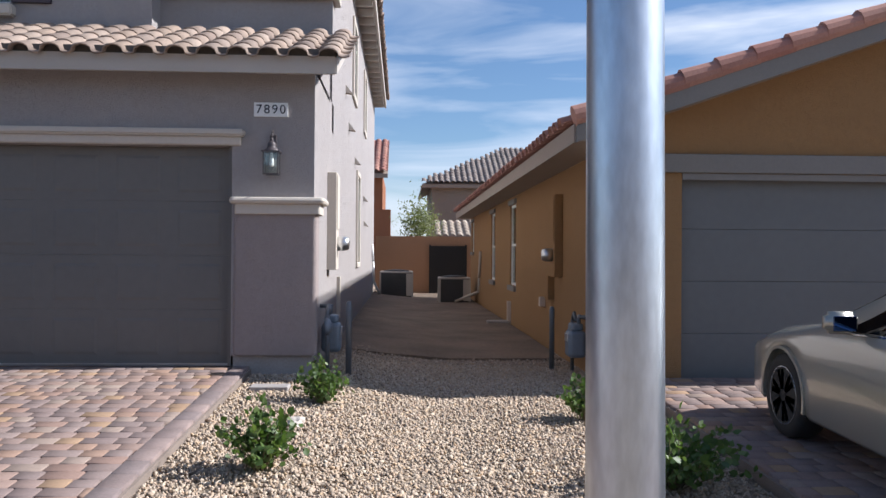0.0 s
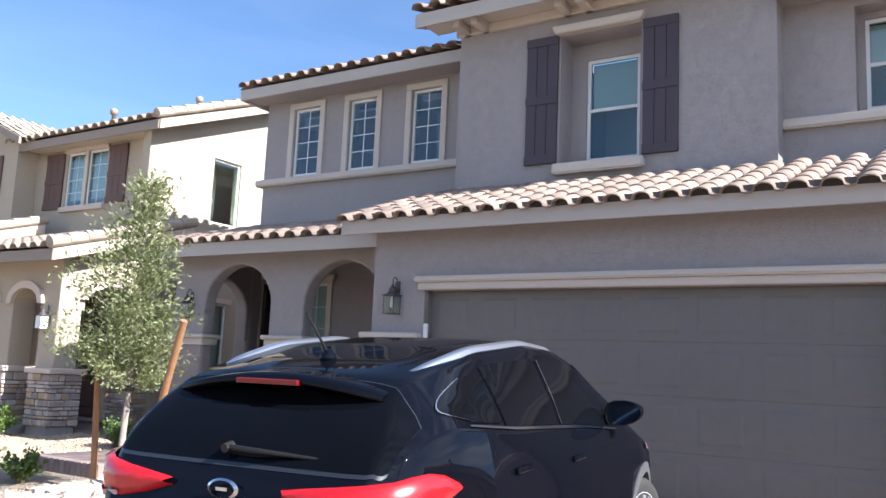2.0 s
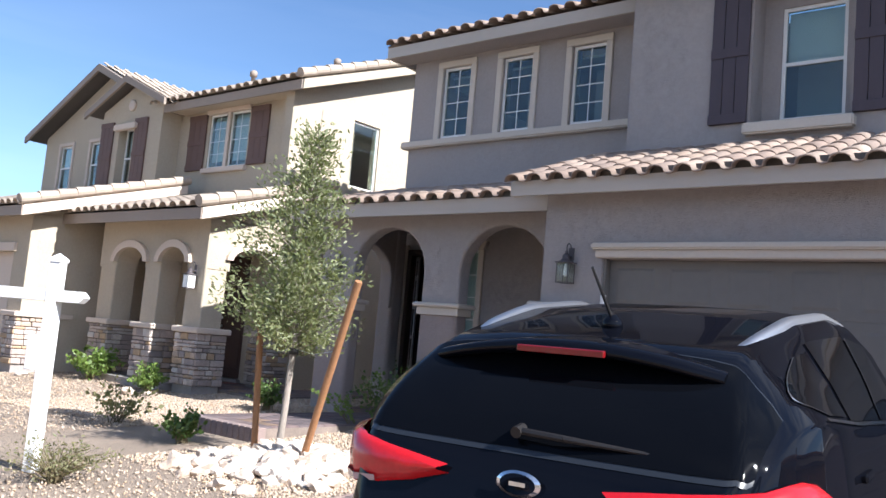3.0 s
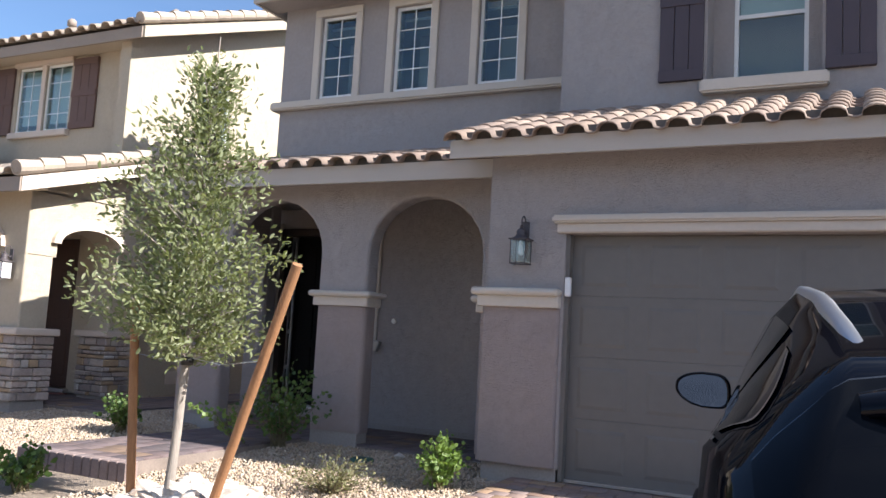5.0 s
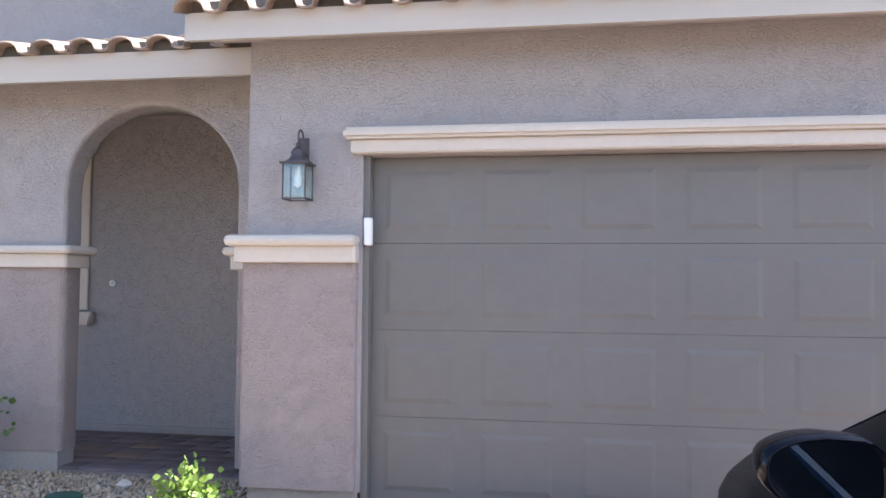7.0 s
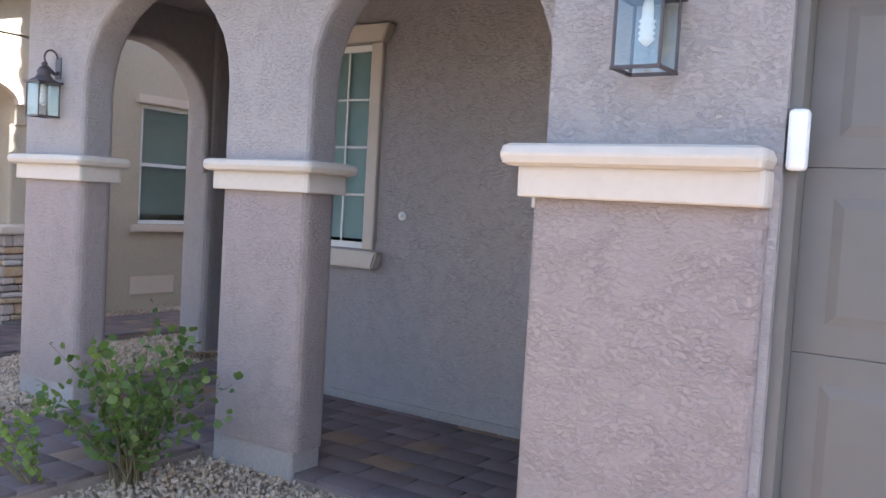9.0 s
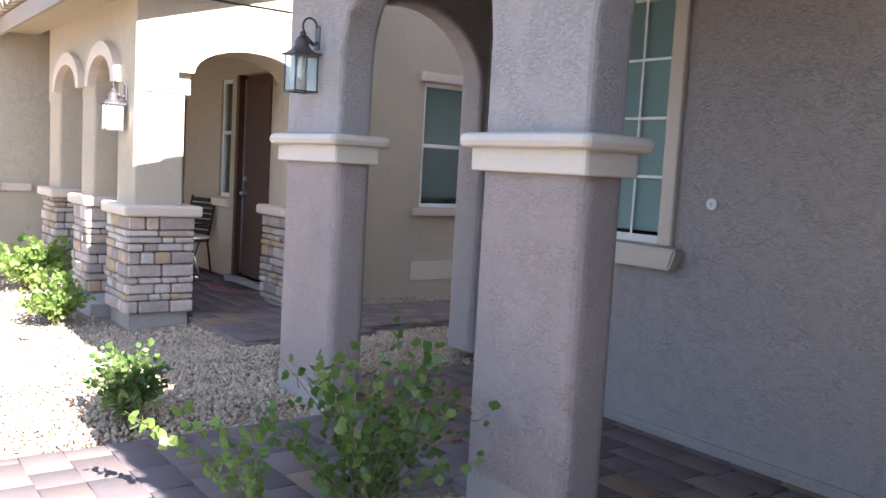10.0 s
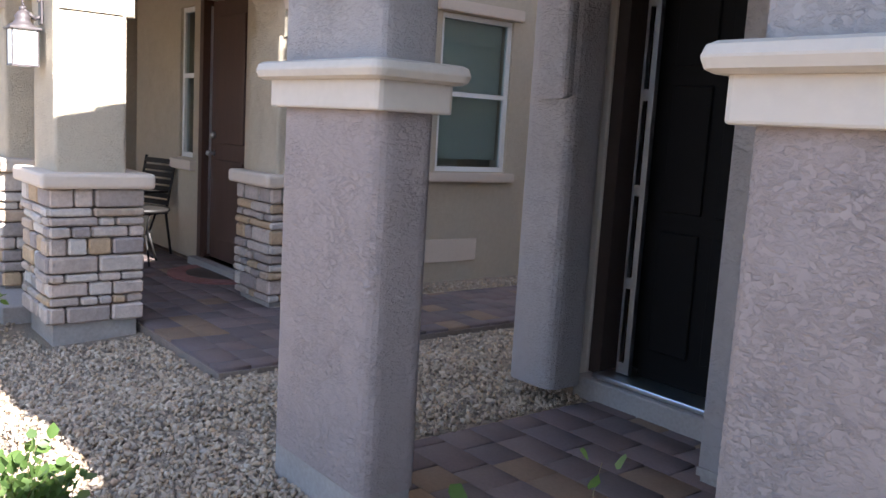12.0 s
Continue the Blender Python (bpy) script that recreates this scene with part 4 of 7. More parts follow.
boxes("screen_edge", [(-9.9, -9.883, 2.66, 2.69, 0.15, 2.5), (-9.85, -9.815, 2.66, 2.69, 0.15, 2.5)] +
      [(-9.884, -9.849, 2.661, 2.688, z, z + 0.06) for z in (0.15, 0.62, 1.12, 1.62, 2.1, 2.44)], M_ALU, DOOR)
box("door_leaf", (-9.815, -9.06, 2.74, 2.78, 0.142, 2.52), M_DOORBLK, DOOR)
# added black panel: the hall's deep shade put into colour
box("hall_shade_panel", (-10.06, -8.98, 2.86, 2.9, 0.0, 2.62), M_DOORBLK, DOOR)
for j, (z0, z1) in enumerate(((0.3, 0.95), (1.05, 1.7), (1.8, 2.36))):
    for i in (0, 1):
        x0 = -9.75 + i * 0.32
        box("raised_panel", (x0, x0 + 0.24, 2.725, 2.742, z0, z1), M_DOORBLK, DOOR, bevel=0.008)

# roofs
SL = 0.36
ROOF_G = slab("roof", [(-5.88, -0.42, 2.97), (1.0, -0.42, 2.97), (1.0, 1.62, 3.70), (-5.88, 1.62, 3.70)], 0.06, M_CLOSE, HOUSE, "low tiled roof over the garage")
up = Vector((0, 2.04, 0.73))
boxes("fascia", [(-5.87, 1.02, -0.45, -0.41, 2.80, 2.965)], M_FASCIA, HOUSE)
prism("rake_board", [(-0.44, 2.80), (1.64, 3.54), (1.64, 3.70), (-0.44, 2.96)], "x", 1.0, 1.04, M_FASCIA, HOUSE)
prism("rake_board", [(-0.44, 2.80), (1.64, 3.54), (1.64, 3.70), (-0.44, 2.96)], "x", -5.9, -5.86, M_FASCIA, HOUSE)
box("eave_soffit", (-5.86, 1.0, -0.41, -0.1, 2.88, 2.91), M_GREY, HOUSE)
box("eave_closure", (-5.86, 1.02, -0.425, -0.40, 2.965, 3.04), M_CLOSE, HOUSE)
prism("gable_infill", [(0.14, 2.9), (1.62, 2.9), (1.62, 3.66), (-0.1, 3.05), (-0.1, 2.9)], "x", 0.56, 0.8, M_GREY, HOUSE)
prism("gable_infill", [(0.14, 2.9), (2.7, 2.9), (2.7, 3.66), (1.62, 3.66), (-0.1, 3.05), (-0.1, 2.9)], "x", -5.62, -5.4, M_GREY, HOUSE)
ROOF_P = slab("roof", [(-10.3, 0.18, 2.93), (-5.62, 0.18, 2.93), (-5.62, 2.74, 3.62), (-10.3, 2.74, 3.62)], 0.06, M_CLOSE, HOUSE, "low tiled roof over the porch")
boxes("fascia", [(-10.3, -5.62, 0.15, 0.19, 2.74, 2.925)], M_FASCIA, HOUSE)
box("eave_soffit", (-10.28, -5.62, 0.19, 0.62, 2.86, 2.89), M_GREY, HOUSE)
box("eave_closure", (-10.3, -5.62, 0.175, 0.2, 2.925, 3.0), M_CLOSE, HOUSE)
prism("rake_board", [(0.16, 2.74), (2.76, 3.44), (2.76, 3.62), (0.16, 2.92)], "x", -10.34, -10.3, M_FASCIA, HOUSE)
prism("gable_infill", [(0.62, 2.9), (2.74, 2.9), (2.74, 3.55), (0.62, 2.99)], "x", -10.24, -10.02, M_GREY, HOUSE)
# upper roofs
ROOF_M = slab("roof", [(-6.0, 1.1, 6.24), (-0.9, 1.1, 6.24), (-0.9, 6.0, 7.9), (-6.0, 6.0, 7.9)], 0.06, M_CLOSE, HOUSE, "upper tiled roof")
boxes("fascia", [(-5.98, -0.9, 1.06, 1.1, 6.02, 6.22)], M_FASCIA, HOUSE)
box("eave_soffit", (-5.98, -0.9, 1.1, 1.6, 6.1, 6.13), M_TRIM, HOUSE)
box("frieze", (-5.62, -1.24, 1.52, 1.6, 5.98, 6.1), M_TRIM, HOUSE, bevel=0.01)
prism("rake_board", [(1.08, 6.02), (6.0, 7.69), (6.0, 7.89), (1.08, 6.22)], "x", -6.04, -5.98, M_FASCIA, HOUSE)
prism("gable_infill", [(1.62, 6.1), (6.0, 6.1), (6.0, 7.8), (1.62, 6.32)], "x", -5.58, -5.36, M_GREY, HOUSE)
for x in (-5.5, -5.2, -3.95, -3.65, -2.4, -2.1):
    box("corbel", (x, x + 0.12, 1.2, 1.6, 5.98, 6.1), M_TRIM, HOUSE, bevel=0.015)
ROOF_L = slab("roof", [(-10.6, 2.28, 6.15), (-5.58, 2.28, 6.15), (-5.58, 6.0, 7.44), (-6.88, 6.0, 7.44)], 0.06, M_CLOSE, HOUSE, "upper hipped tile roof")
ROOF_LL = slab("roof", [(-10.6, 2.28, 6.15), (-6.88, 6.0, 7.44), (-6.88, 14.5, 7.44), (-10.6, 18.2, 6.15)], 0.06, M_CLOSE, HOUSE, "upper hipped tile roof")
box("fascia", (-10.64, -10.6, 2.24, 18.2, 5.94, 6.13), M_FASCIA, HOUSE)
# unseen slabs added to keep sun under the roofs out of the rooms
box("loft_light_block", (-10.04, 0.56, 2.99, 17.75, 5.66, 5.7), M_INSIDE, HOUSE)
box("loft_light_block", (-5.34, -1.52, 1.87, 2.98, 5.9, 5.94), M_INSIDE, HOUSE)
box("mid_light_block", (-10.04, 0.56, 2.99, 17.75, 2.96, 3.0), M_INSIDE, HOUSE)
boxes("fascia", [(-10.6, -5.58, 2.24, 2.28, 5.94, 6.13)], M_FASCIA, HOUSE)
box("eave_soffit", (-10.6, -5.58, 2.28, 2.72, 5.96, 5.99), M_GREY, HOUSE)
ROOF_R = slab("roof", [(-0.9, 1.55, 5.92), (1.16, 1.55, 5.92), (1.16, 18.2, 5.92), (-0.9, 18.2, 6.6), (-0.9, 3.0, 6.6)], 0.06, M_CLOSE, HOUSE, "upper tiled roof")
box("fascia", (-1.28, 1.16, 1.5, 1.54, 5.68, 5.9), M_FASCIA, HOUSE)
box("fascia", (1.12, 1.16, 1.54, 18.2, 5.68, 5.9), M_FASCIA, HOUSE)
box("eave_soffit", (0.8, 1.12, 1.55, 18.2, 5.72, 5.75), M_FASCIA, HOUSE)
box("eave_soffit", (-1.28, 0.8, 1.55, 1.95, 5.72, 5.75), M_GREY, HOUSE)
for k in range(26):
    box("rafter_tail", (0.8, 1.1, 1.9 + k * 0.62, 1.98 + k * 0.62, 5.58, 5.72), M_FASCIA, HOUSE)
tile_roof(ROOF_M, (-6.05, 1.0, 6.25), (1, 0, 0), (0, 4.9, 1.66), 5.1, 2.0, M_TILE)
tile_roof(ROOF_L, (-10.65, 2.18, 6.16), (1, 0, 0), (0, 3.72, 1.29), 5.0, 3.9, M_TILE, keep=lambda u, v: u > v * 0.94 - 0.1)
tile_roof(ROOF_LL, (-10.7, 18.2, 6.16), (0, -1, 0), (3.72, 0, 1.29), 15.9, 3.9, M_TILE, keep=lambda u, v: v * 0.94 - 0.1 < u < 15.9 - v * 0.94 + 0.1)
tile_roof(ROOF_R, (1.24, 1.6, 5.93), (0, 1, 0), (-1.96, 0, 0.68), 16.6, 1.4, M_TILE)
tile_roof(ROOF_R, (-1.3, 1.44, 5.93), (1, 0, 0), (0, 1.4, 0.5), 2.4, 1.0, M_TILE)
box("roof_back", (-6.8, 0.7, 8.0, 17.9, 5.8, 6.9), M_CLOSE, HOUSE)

# things on the grey house
wall_lantern((0.40, -0.1, 2.2), -90, "dark bronze carriage lantern with clear glass on grey stucco")
wall_lantern((-5.26, -0.1, 2.2), -90, "dark bronze carriage lantern with clear glass on grey stucco")
wall_lantern((-9.6, 0.62, 2.2), -90, "dark bronze carriage lantern with clear glass on the porch column")


def text_mesh(name, body, size, m, material, parent, depth=0.004):
    cu = bpy.data.curves.new(name, "FONT")
    cu.body, cu.size, cu.extrude = body, size, depth
    cu.align_x, cu.align_y = "CENTER", "CENTER"
    ob = bpy.data.objects.new(name, cu)
    scene.collection.objects.link(ob)
    bpy.context.view_layer.update()
    me = bpy.data.meshes.new_from_object(ob)
    bpy.data.objects.remove(ob)
    res = link(name, me, material, parent)
    res.matrix_world = m
    return res


sign = thing("house_number", "white house number plate with dark numerals 7890", "sign", (0.375, -0.105, 2.51))
box("plate", (-0.165, 0.165, -0.012, 0.004, -0.07, 0.07), M_WHITE, sign, bevel=0.004)
for i, ch in enumerate("7890"):
    text_mesh("numeral", ch, 0.125, pose(0.375 + (i - 1.5) * 0.077, -0.118, 2.51, 90, 0, 0), M_INK, sign)
bpy.context.view_layer.update()
bell = thing("doorbell", "round white doorbell button on the porch wall", "doorbell", (-7.837, 2.098, 1.355))
lathe("button_ring", [(0.036, 0), (0.034, -0.012), (0.016, -0.016)], M_WHITE, bell, axis="y", n=20)
lathe("button", [(0.012, -0.014), (0.01, -0.02)], M_ALU, bell, axis="y", n=14)
keypad = thing("door_sensor", "white plastic keypad on the garage door frame", "keypad", (-4.845, -0.07, 1.68))
box("cover", (-0.027, 0.027, -0.045, 0.0, -0.085, 0.085), M_WHITE, keypad, bevel=0.012)

# ---- the beige house next door ----
BEIGE = thing("house", "beige two-storey stucco house with stone piers and brown shutters", "house", (0, 0, 0))
BX = -13.4
wall_with_holes("wall", "x", BX - 0.24, BX, 2.55, 16.0, -0.2, 5.95, [(4.03, 4.93, 1.0, 2.48), (4.25, 5.05, 4.2, 5.64)], M_BEIGE, BEIGE)
window(BEIGE, "x", BX - 0.03, 4.03, 4.93, 1.0, 2.48, 1, rail=0.5, blind=0.95, label="white sash window in the beige side wall")
window(BEIGE, "x", BX - 0.05, 4.25, 5.05, 4.2, 5.64, 1, blind=0, label="dark upper window in the bright side wall")
prism("window_head", [(3.94, 2.49), (5.02, 2.49), (5.02, 2.6), (3.94, 2.6)], "x", BX - 0.01, BX + 0.06, M_BTRIM, BEIGE, bevel=0.01)
prism("window_sill", [(3.92, 0.9), (5.02, 0.9), (5.02, 0.99), (3.92, 0.99)], "x", BX - 0.01, BX + 0.06, M_BTRIM, BEIGE, bevel=0.01)
box("wall_patch", (BX, BX + 0.012, 3.95, 4.6, 0.12, 0.34), M_BTRIM, BEIGE)
box("foundation", (BX - 0.2, BX - 0.01, 2.6, 16.0, -0.3, 0.08), M_CONC, BEIGE)
# upper front
wall_with_holes("wall", "y", 2.85, 3.1, -17.7, BX - 0.24, 3.0, 5.95, [(-16.55, -15.9, 4.46, 5.69), (-15.8, -15.15, 4.46, 5.69)], M_BEIGE, BEIGE)
for a, b in ((-16.55, -15.9), (-15.8, -15.15)):
    window(BEIGE, "y", 2.88, a, b, 4.46, 5.69, -1, grid=(2, 4), blind=0.9)
box("mullion", (-15.9, -15.8, 2.82, 2.86, 4.46, 5.69), M_BTRIM, BEIGE)
prism("window_sill", [(-16.62, 4.35), (-15.08, 4.35), (-15.08, 4.46), (-16.62, 4.46)], "y", 2.76, 2.86, M_BTRIM, BEIGE, bevel=0.01)
prism("window_head", [(-16.62, 5.69), (-15.08, 5.69), (-15.08, 5.78), (-16.62, 5.78)], "y", 2.78, 2.86, M_BTRIM, BEIGE, bevel=0.01)
shutter(-17.28, -16.64, 4.44, 5.71, 2.85, M_BSHUT, BEIGE)
shutter(-15.06, -14.46, 4.46, 5.72, 2.85, M_BSHUT, BEIGE)
# projecting gabled bay
wall_with_holes("wall", "y", 2.35, 2.6, -20.3, -17.7, 3.0, 6.0, [(-19.5, -18.85, 4.1, 5.55)], M_BEIGE, BEIGE)
box("wall", (-17.95, -17.7, 2.6, 2.85, 3.0, 6.0), M_BEIGE, BEIGE)
prism("gable", [(-20.3, 6.0), (-17.7, 6.0), (-19.0, 6.5)], "y", 2.35, 2.6, M_BEIGE, BEIGE)
window(BEIGE, "y", 2.56, -19.5, -18.85, 4.1, 5.55, -1, rail=0.5)
shutter(-20.28, -19.72, 4.0, 5.7, 2.35, M_BSHUT, BEIGE)
shutter(-18.76, -18.24, 4.0, 5.7, 2.35, M_BSHUT, BEIGE)
prism("window_sill", [(-19.6, 3.95), (-18.65, 3.95), (-18.65, 4.08), (-19.6, 4.08)], "y", 2.24, 2.36, M_BTRIM, BEIGE, bevel=0.01)
prism("window_head", [(-19.6, 5.46), (-18.65, 5.46), (-18.65, 5.6), (-19.6, 5.6)], "y", 2.24, 2.36, M_BTRIM, BEIGE, bevel=0.01)
lathe("gable_vent", [(0.14, 0), (0.14, -0.04), (0.08, -0.05)], M_BTRIM, BEIGE, at=(-19.0, 2.35, 6.05), axis="y", n=16)
# wide gabled end
wall_with_holes("wall", "y", 2.9, 3.15, -24.3, -20.3, 3.0, 5.8, [(-23.4, -22.75, 4.3, 5.5), (-21.8, -21.15, 4.3, 5.5)], M_BEIGE, BEIGE)
prism("gable", [(-24.3, 5.8), (-17.9, 5.8), (-21.1, 7.25)], "y", 2.9, 3.15, M_BEIGE, BEIGE)
box("wall", (-20.3, -20.05, 2.6, 2.9, 3.0, 6.0), M_BEIGE, BEIGE)
for a, b in ((-23.4, -22.75), (-21.8, -21.15)):
    window(BEIGE, "y", 2.93, a, b, 4.3, 5.5, -1, rail=0.5)
    trim_frame(BEIGE, "y", 2.9, a, b, 4.3, 5.5, 0.09, -1, 0.04, M_BTRIM)
box("wall", (-24.3, -24.05, 3.15, 16.0, -0.2, 5.8), M_BEIGE, BEIGE)
box("wall", (-24.05, BX - 0.24, 15.75, 16.0, -0.2, 5.9), M_BEIGE, BEIGE)
# roofs of the beige house
# unseen slabs, added so no light leaks down behind the windows
box("loft_light_block", (-24.0, BX - 0.24, 3.12, 15.75, 5.7, 5.74), M_INSIDE, BEIGE)
box("mid_light_block", (-24.0, BX - 0.24, 2.81, 15.75, 2.96, 3.0), M_INSIDE, BEIGE)
RB = slab("roof", [(-18.2, 2.4, 5.95), (-13.0, 2.4, 5.95), (-13.0, 9.0, 8.55), (-18.2, 9.0, 8.55)], 0.08, M_CLOSE, BEIGE, "upper roof of tan tiles")
box("fascia", (-18.0, -13.0, 2.36, 2.4, 5.74, 5.93), M_TAUPE, BEIGE)
box("eave_soffit", (-18.0, -13.42, 2.4, 2.85, 5.78, 5.81), M_BEIGE, BEIGE)
tile_roof(RB, (-18.2, 2.3, 5.96), (1, 0, 0), (0, 6.6, 2.6), 5.2, 7.0, M_BTILE)
prism("rake_board", [(2.38, 5.74), (9.0, 8.35), (9.0, 8.53), (2.38, 5.93)], "x", -13.0, -12.95, M_BEIGE, BEIGE)
prism("gable_infill", [(2.85, 5.951), (9.0, 5.951), (9.0, 8.46), (2.85, 6.04)], "x", BX - 0.24, BX, M_BEIGE, BEIGE)
rake_tiles(RB, (-13.0, 2.3, 6.02), (-13.0, 9.0, 8.66), M_BTILE, r=0.092)
RG = slab("roof", [(-21.1, 2.5, 7.42), (-17.6, 2.5, 5.85), (-17.6, 9.0, 5.85), (-21.1, 9.0, 7.42)], 0.08, M_CLOSE, BEIGE)
slab("roof", [(-24.7, 2.5, 5.8), (-21.1, 2.5, 7.42), (-21.1, 9.0, 7.42), (-24.7, 9.0, 5.8)], 0.08, M_CLOSE, BEIGE)
tile_roof(RG, (-17.5, 9.0, 5.86), (0, -1, 0), (-3.5, 0, 1.57), 6.4, 3.8, M_BTILE)
prism("rake_board", [(-24.7, 5.62), (-21.1, 7.24), (-21.1, 7.42), (-24.7, 5.8)], "y", 2.44, 2.5, M_TAUPE, BEIGE)
prism("rake_board", [(-17.9, 5.8), (-21.1, 7.24), (-21.1, 7.42), (-17.9, 5.98)], "y", 2.44, 2.5, M_TAUPE, BEIGE)
RG2 = slab("roof", [(-19.0, 2.12, 6.72), (-17.3, 2.12, 5.98), (-17.3, 4.2, 5.98), (-19.0, 4.2, 6.72)], 0.06, M_CLOSE, BEIGE)
slab("roof", [(-20.7, 2.12, 5.98), (-19.0, 2.12, 6.72), (-19.0, 4.2, 6.72), (-20.7, 4.2, 5.98)], 0.06, M_CLOSE, BEIGE)
tile_roof(RG2, (-17.2, 4.2, 5.99), (0, -1, 0), (-1.7, 0, 0.74), 2.08, 1.85, M_BTILE)
prism("rake_board", [(-20.75, 5.82), (-19.0, 6.56), (-17.25, 5.82), (-17.25, 5.98), (-19.0, 6.73), (-20.75, 5.98)], "y", 2.06, 2.12, M_TAUPE, BEIGE)
for x, y, z in ((-15.4, 5.4, 7.2), (-17.0, 4.2, 6.75)):
    lathe("roof_vent", [(0.05, -0.1), (0.05, 0.3), (0.09, 0.31), (0.09, 0.42), (0.04, 0.46)], M_TAUPE, BEIGE, at=(x, y, z), n=12)

# porch of the beige house
PY = 0.42


def stone_pier(x0, x1, y0, y1, z0, z1, parent, seed):
    """A pier core clad with courses of ledge stone, each stone a block of its own, and a cast cap."""
    core = box("stone_pier", (x0 + 0.035, x1 - 0.035, y0 + 0.035, y1 - 0.035, z0 - 0.15, z1), M_MORTAR, parent)
    rng = random.Random(seed)
    z = z0
    while z < z1 - 0.05:
        h = min(rng.choice((0.06, 0.075, 0.095, 0.115)), z1 - z)
        if z1 - z - h < 0.05:
            h = z1 - z
        for face in range(4):
            lo, hi = (x0, x1) if face % 2 == 0 else (y0, y1)
            u = lo
            while u < hi - 0.03:
                w = rng.choice((0.1, 0.14, 0.2, 0.27)) * rng.uniform(0.85, 1.15)
                if hi - u - w < 0.1:
                    w = hi - u
                j, g = rng.uniform(0, 0.026), 0.005
                a, b = u + g, u + w - g
                c, e = z + g, z + h - g
                if face == 0:
                    d = (a, b, y0 - j, y0 + 0.05, c, e)
                elif face == 2:
                    d = (a, b, y1 - 0.05, y1 + j, c, e)
                elif face == 1:
                    d = (x1 - 0.05, x1 + j, a, b, c, e)
                else:
                    d = (x0 - j, x0 + 0.05, a, b, c, e)
                if face in (0, 1):
                    box("stone", d, M_LEDGE, core, bevel=0.012, segs=1)
                u += w
        z += h
    round_post("pier_cap", x0 - 0.06, x1 + 0.06, y0 - 0.06, y1 + 0.06, z1, z1 + 0.1, 0.03, M_BTRIM, parent, rtop=0.022, n=4)
    box("pier_foot", (x0 + 0.04, x1 - 0.03, y0 + 0.03, y1 - 0.04, z0 - 0.35, z0), M_CONC, parent)


PIERS = [(-13.3, -12.66), (-14.63, -14.03), (-16.18, -15.53)]
for i, (a, b) in enumerate(PIERS):
    stone_pier(a, b, PY, PY + 0.6, 0.02, 0.9, BEIGE, 11 + i)
    round_post("column", a + 0.07, b - 0.05, PY + 0.05, PY + 0.5, 1.0, 2.01, 0.03, M_BEIGE, BEIGE)
stone_pier(-13.3, -12.73, 1.98, 2.48, 0.02, 0.9, BEIGE, 31)
round_post("column", -13.24, -12.74, 2.03, 2.47, 1.0, 2.01, 0.03, M_BEIGE, BEIGE)
arch_wall("porch_wall", "y", PY + 0.05, PY + 0.5, -16.18, -12.71, 2.9, 2.0, [(-15.56, -14.58, 2.1, 0.27), (-14.08, -13.26, 2.1, 0.27)], M_BEIGE, BEIGE, soft=0.02)
arch_wall("porch_wall", "x", -13.2, -12.71, PY + 0.5, 2.48, 2.9, 2.0, [(PY + 0.55, 2.05, 2.2, 0.25)], M_BEIGE, BEIGE, soft=0.02)


def arch_band(name, axis, d0, d1, ua, ub, sp, rise, w, material, parent, n=14):
    """A flat moulding that follows an arch."""
    out = []
    for k in range(n + 1):
        a = math.pi * k / n
        out.append(((ua + ub) / 2 - ((ub - ua) / 2 + w) * math.cos(a), sp + (rise + w) * math.sin(a)))
    for k in range(n, -1, -1):
        a = math.pi * k / n
        out.append(((ua + ub) / 2 - (ub - ua) / 2 * math.cos(a), sp + rise * math.sin(a)))
    return prism(name, out, axis, d0, d1, material, parent)


for a, b in ((-15.56, -14.58), (-14.08, -13.26)):
    arch_band("arch_moulding", "y", PY - 0.02, PY + 0.06, a, b, 2.1, 0.27, 0.13, M_BTRIM, BEIGE)
arch_band("arch_moulding", "x", -12.72, -12.64, PY + 0.55, 2.05, 2.2, 0.25, 0.12, M_BTRIM, BEIGE)
# porch back wall, sidelight and door
wall_with_holes("wall", "y", 2.3, 2.55, -16.6, BX - 0.0, 0.0, 2.9, [(-15.35, -15.0, 0.98, 2.42), (-14.82, -13.86, 0.05, 2.45)], M_BEIGE, BEIGE)
window(BEIGE, "y", 2.33, -15.35, -15.0, 0.98, 2.42, -1, rail=0.55, blind=0.9, label="narrow sidelight beside the brown door")
box("window_sill", (-15.45, -14.92, 2.24, 2.31, 0.86, 0.96), M_BTRIM, BEIGE, bevel=0.01)
BDOOR = new("front_door")
BDOOR.parent = BEIGE
BDOOR.location.y = -0.25
BDOOR["label"] = "brown wooden front door with a brass-toned lockset"
box("door_jamb", (-14.82, -14.74, 2.53, 2.78, 0.05, 2.45), M_WOODDOOR, BDOOR)
box("door_leaf", (-14.73, -13.88, 2.62, 2.67, 0.06, 2.44), M_WOODDOOR, BDOOR)
for z0, z1 in ((0.25, 1.0), (1.15, 2.3)):
    box("door_panel", (-14.6, -14.02, 2.605, 2.622, z0, z1), M_WOODDOOR, BDOOR, bevel=0.008)
box("weather_strip", (-14.738, -14.728, 2.6, 2.625, 0.08, 2.4), M_ALU, BDOOR)
lathe("deadbolt", [(0.03, 0), (0.03, -0.03), (0.015, -0.04)], M_ALU, BDOOR, at=(-14.66, 2.62, 1.22), axis="y", n=14)
lathe("door_knob", [(0.03, 0), (0.012, -0.02), (0.03, -0.05), (0.02, -0.075)], M_ALU, BDOOR, at=(-14.66, 2.62, 1.05), axis="y", n=14)
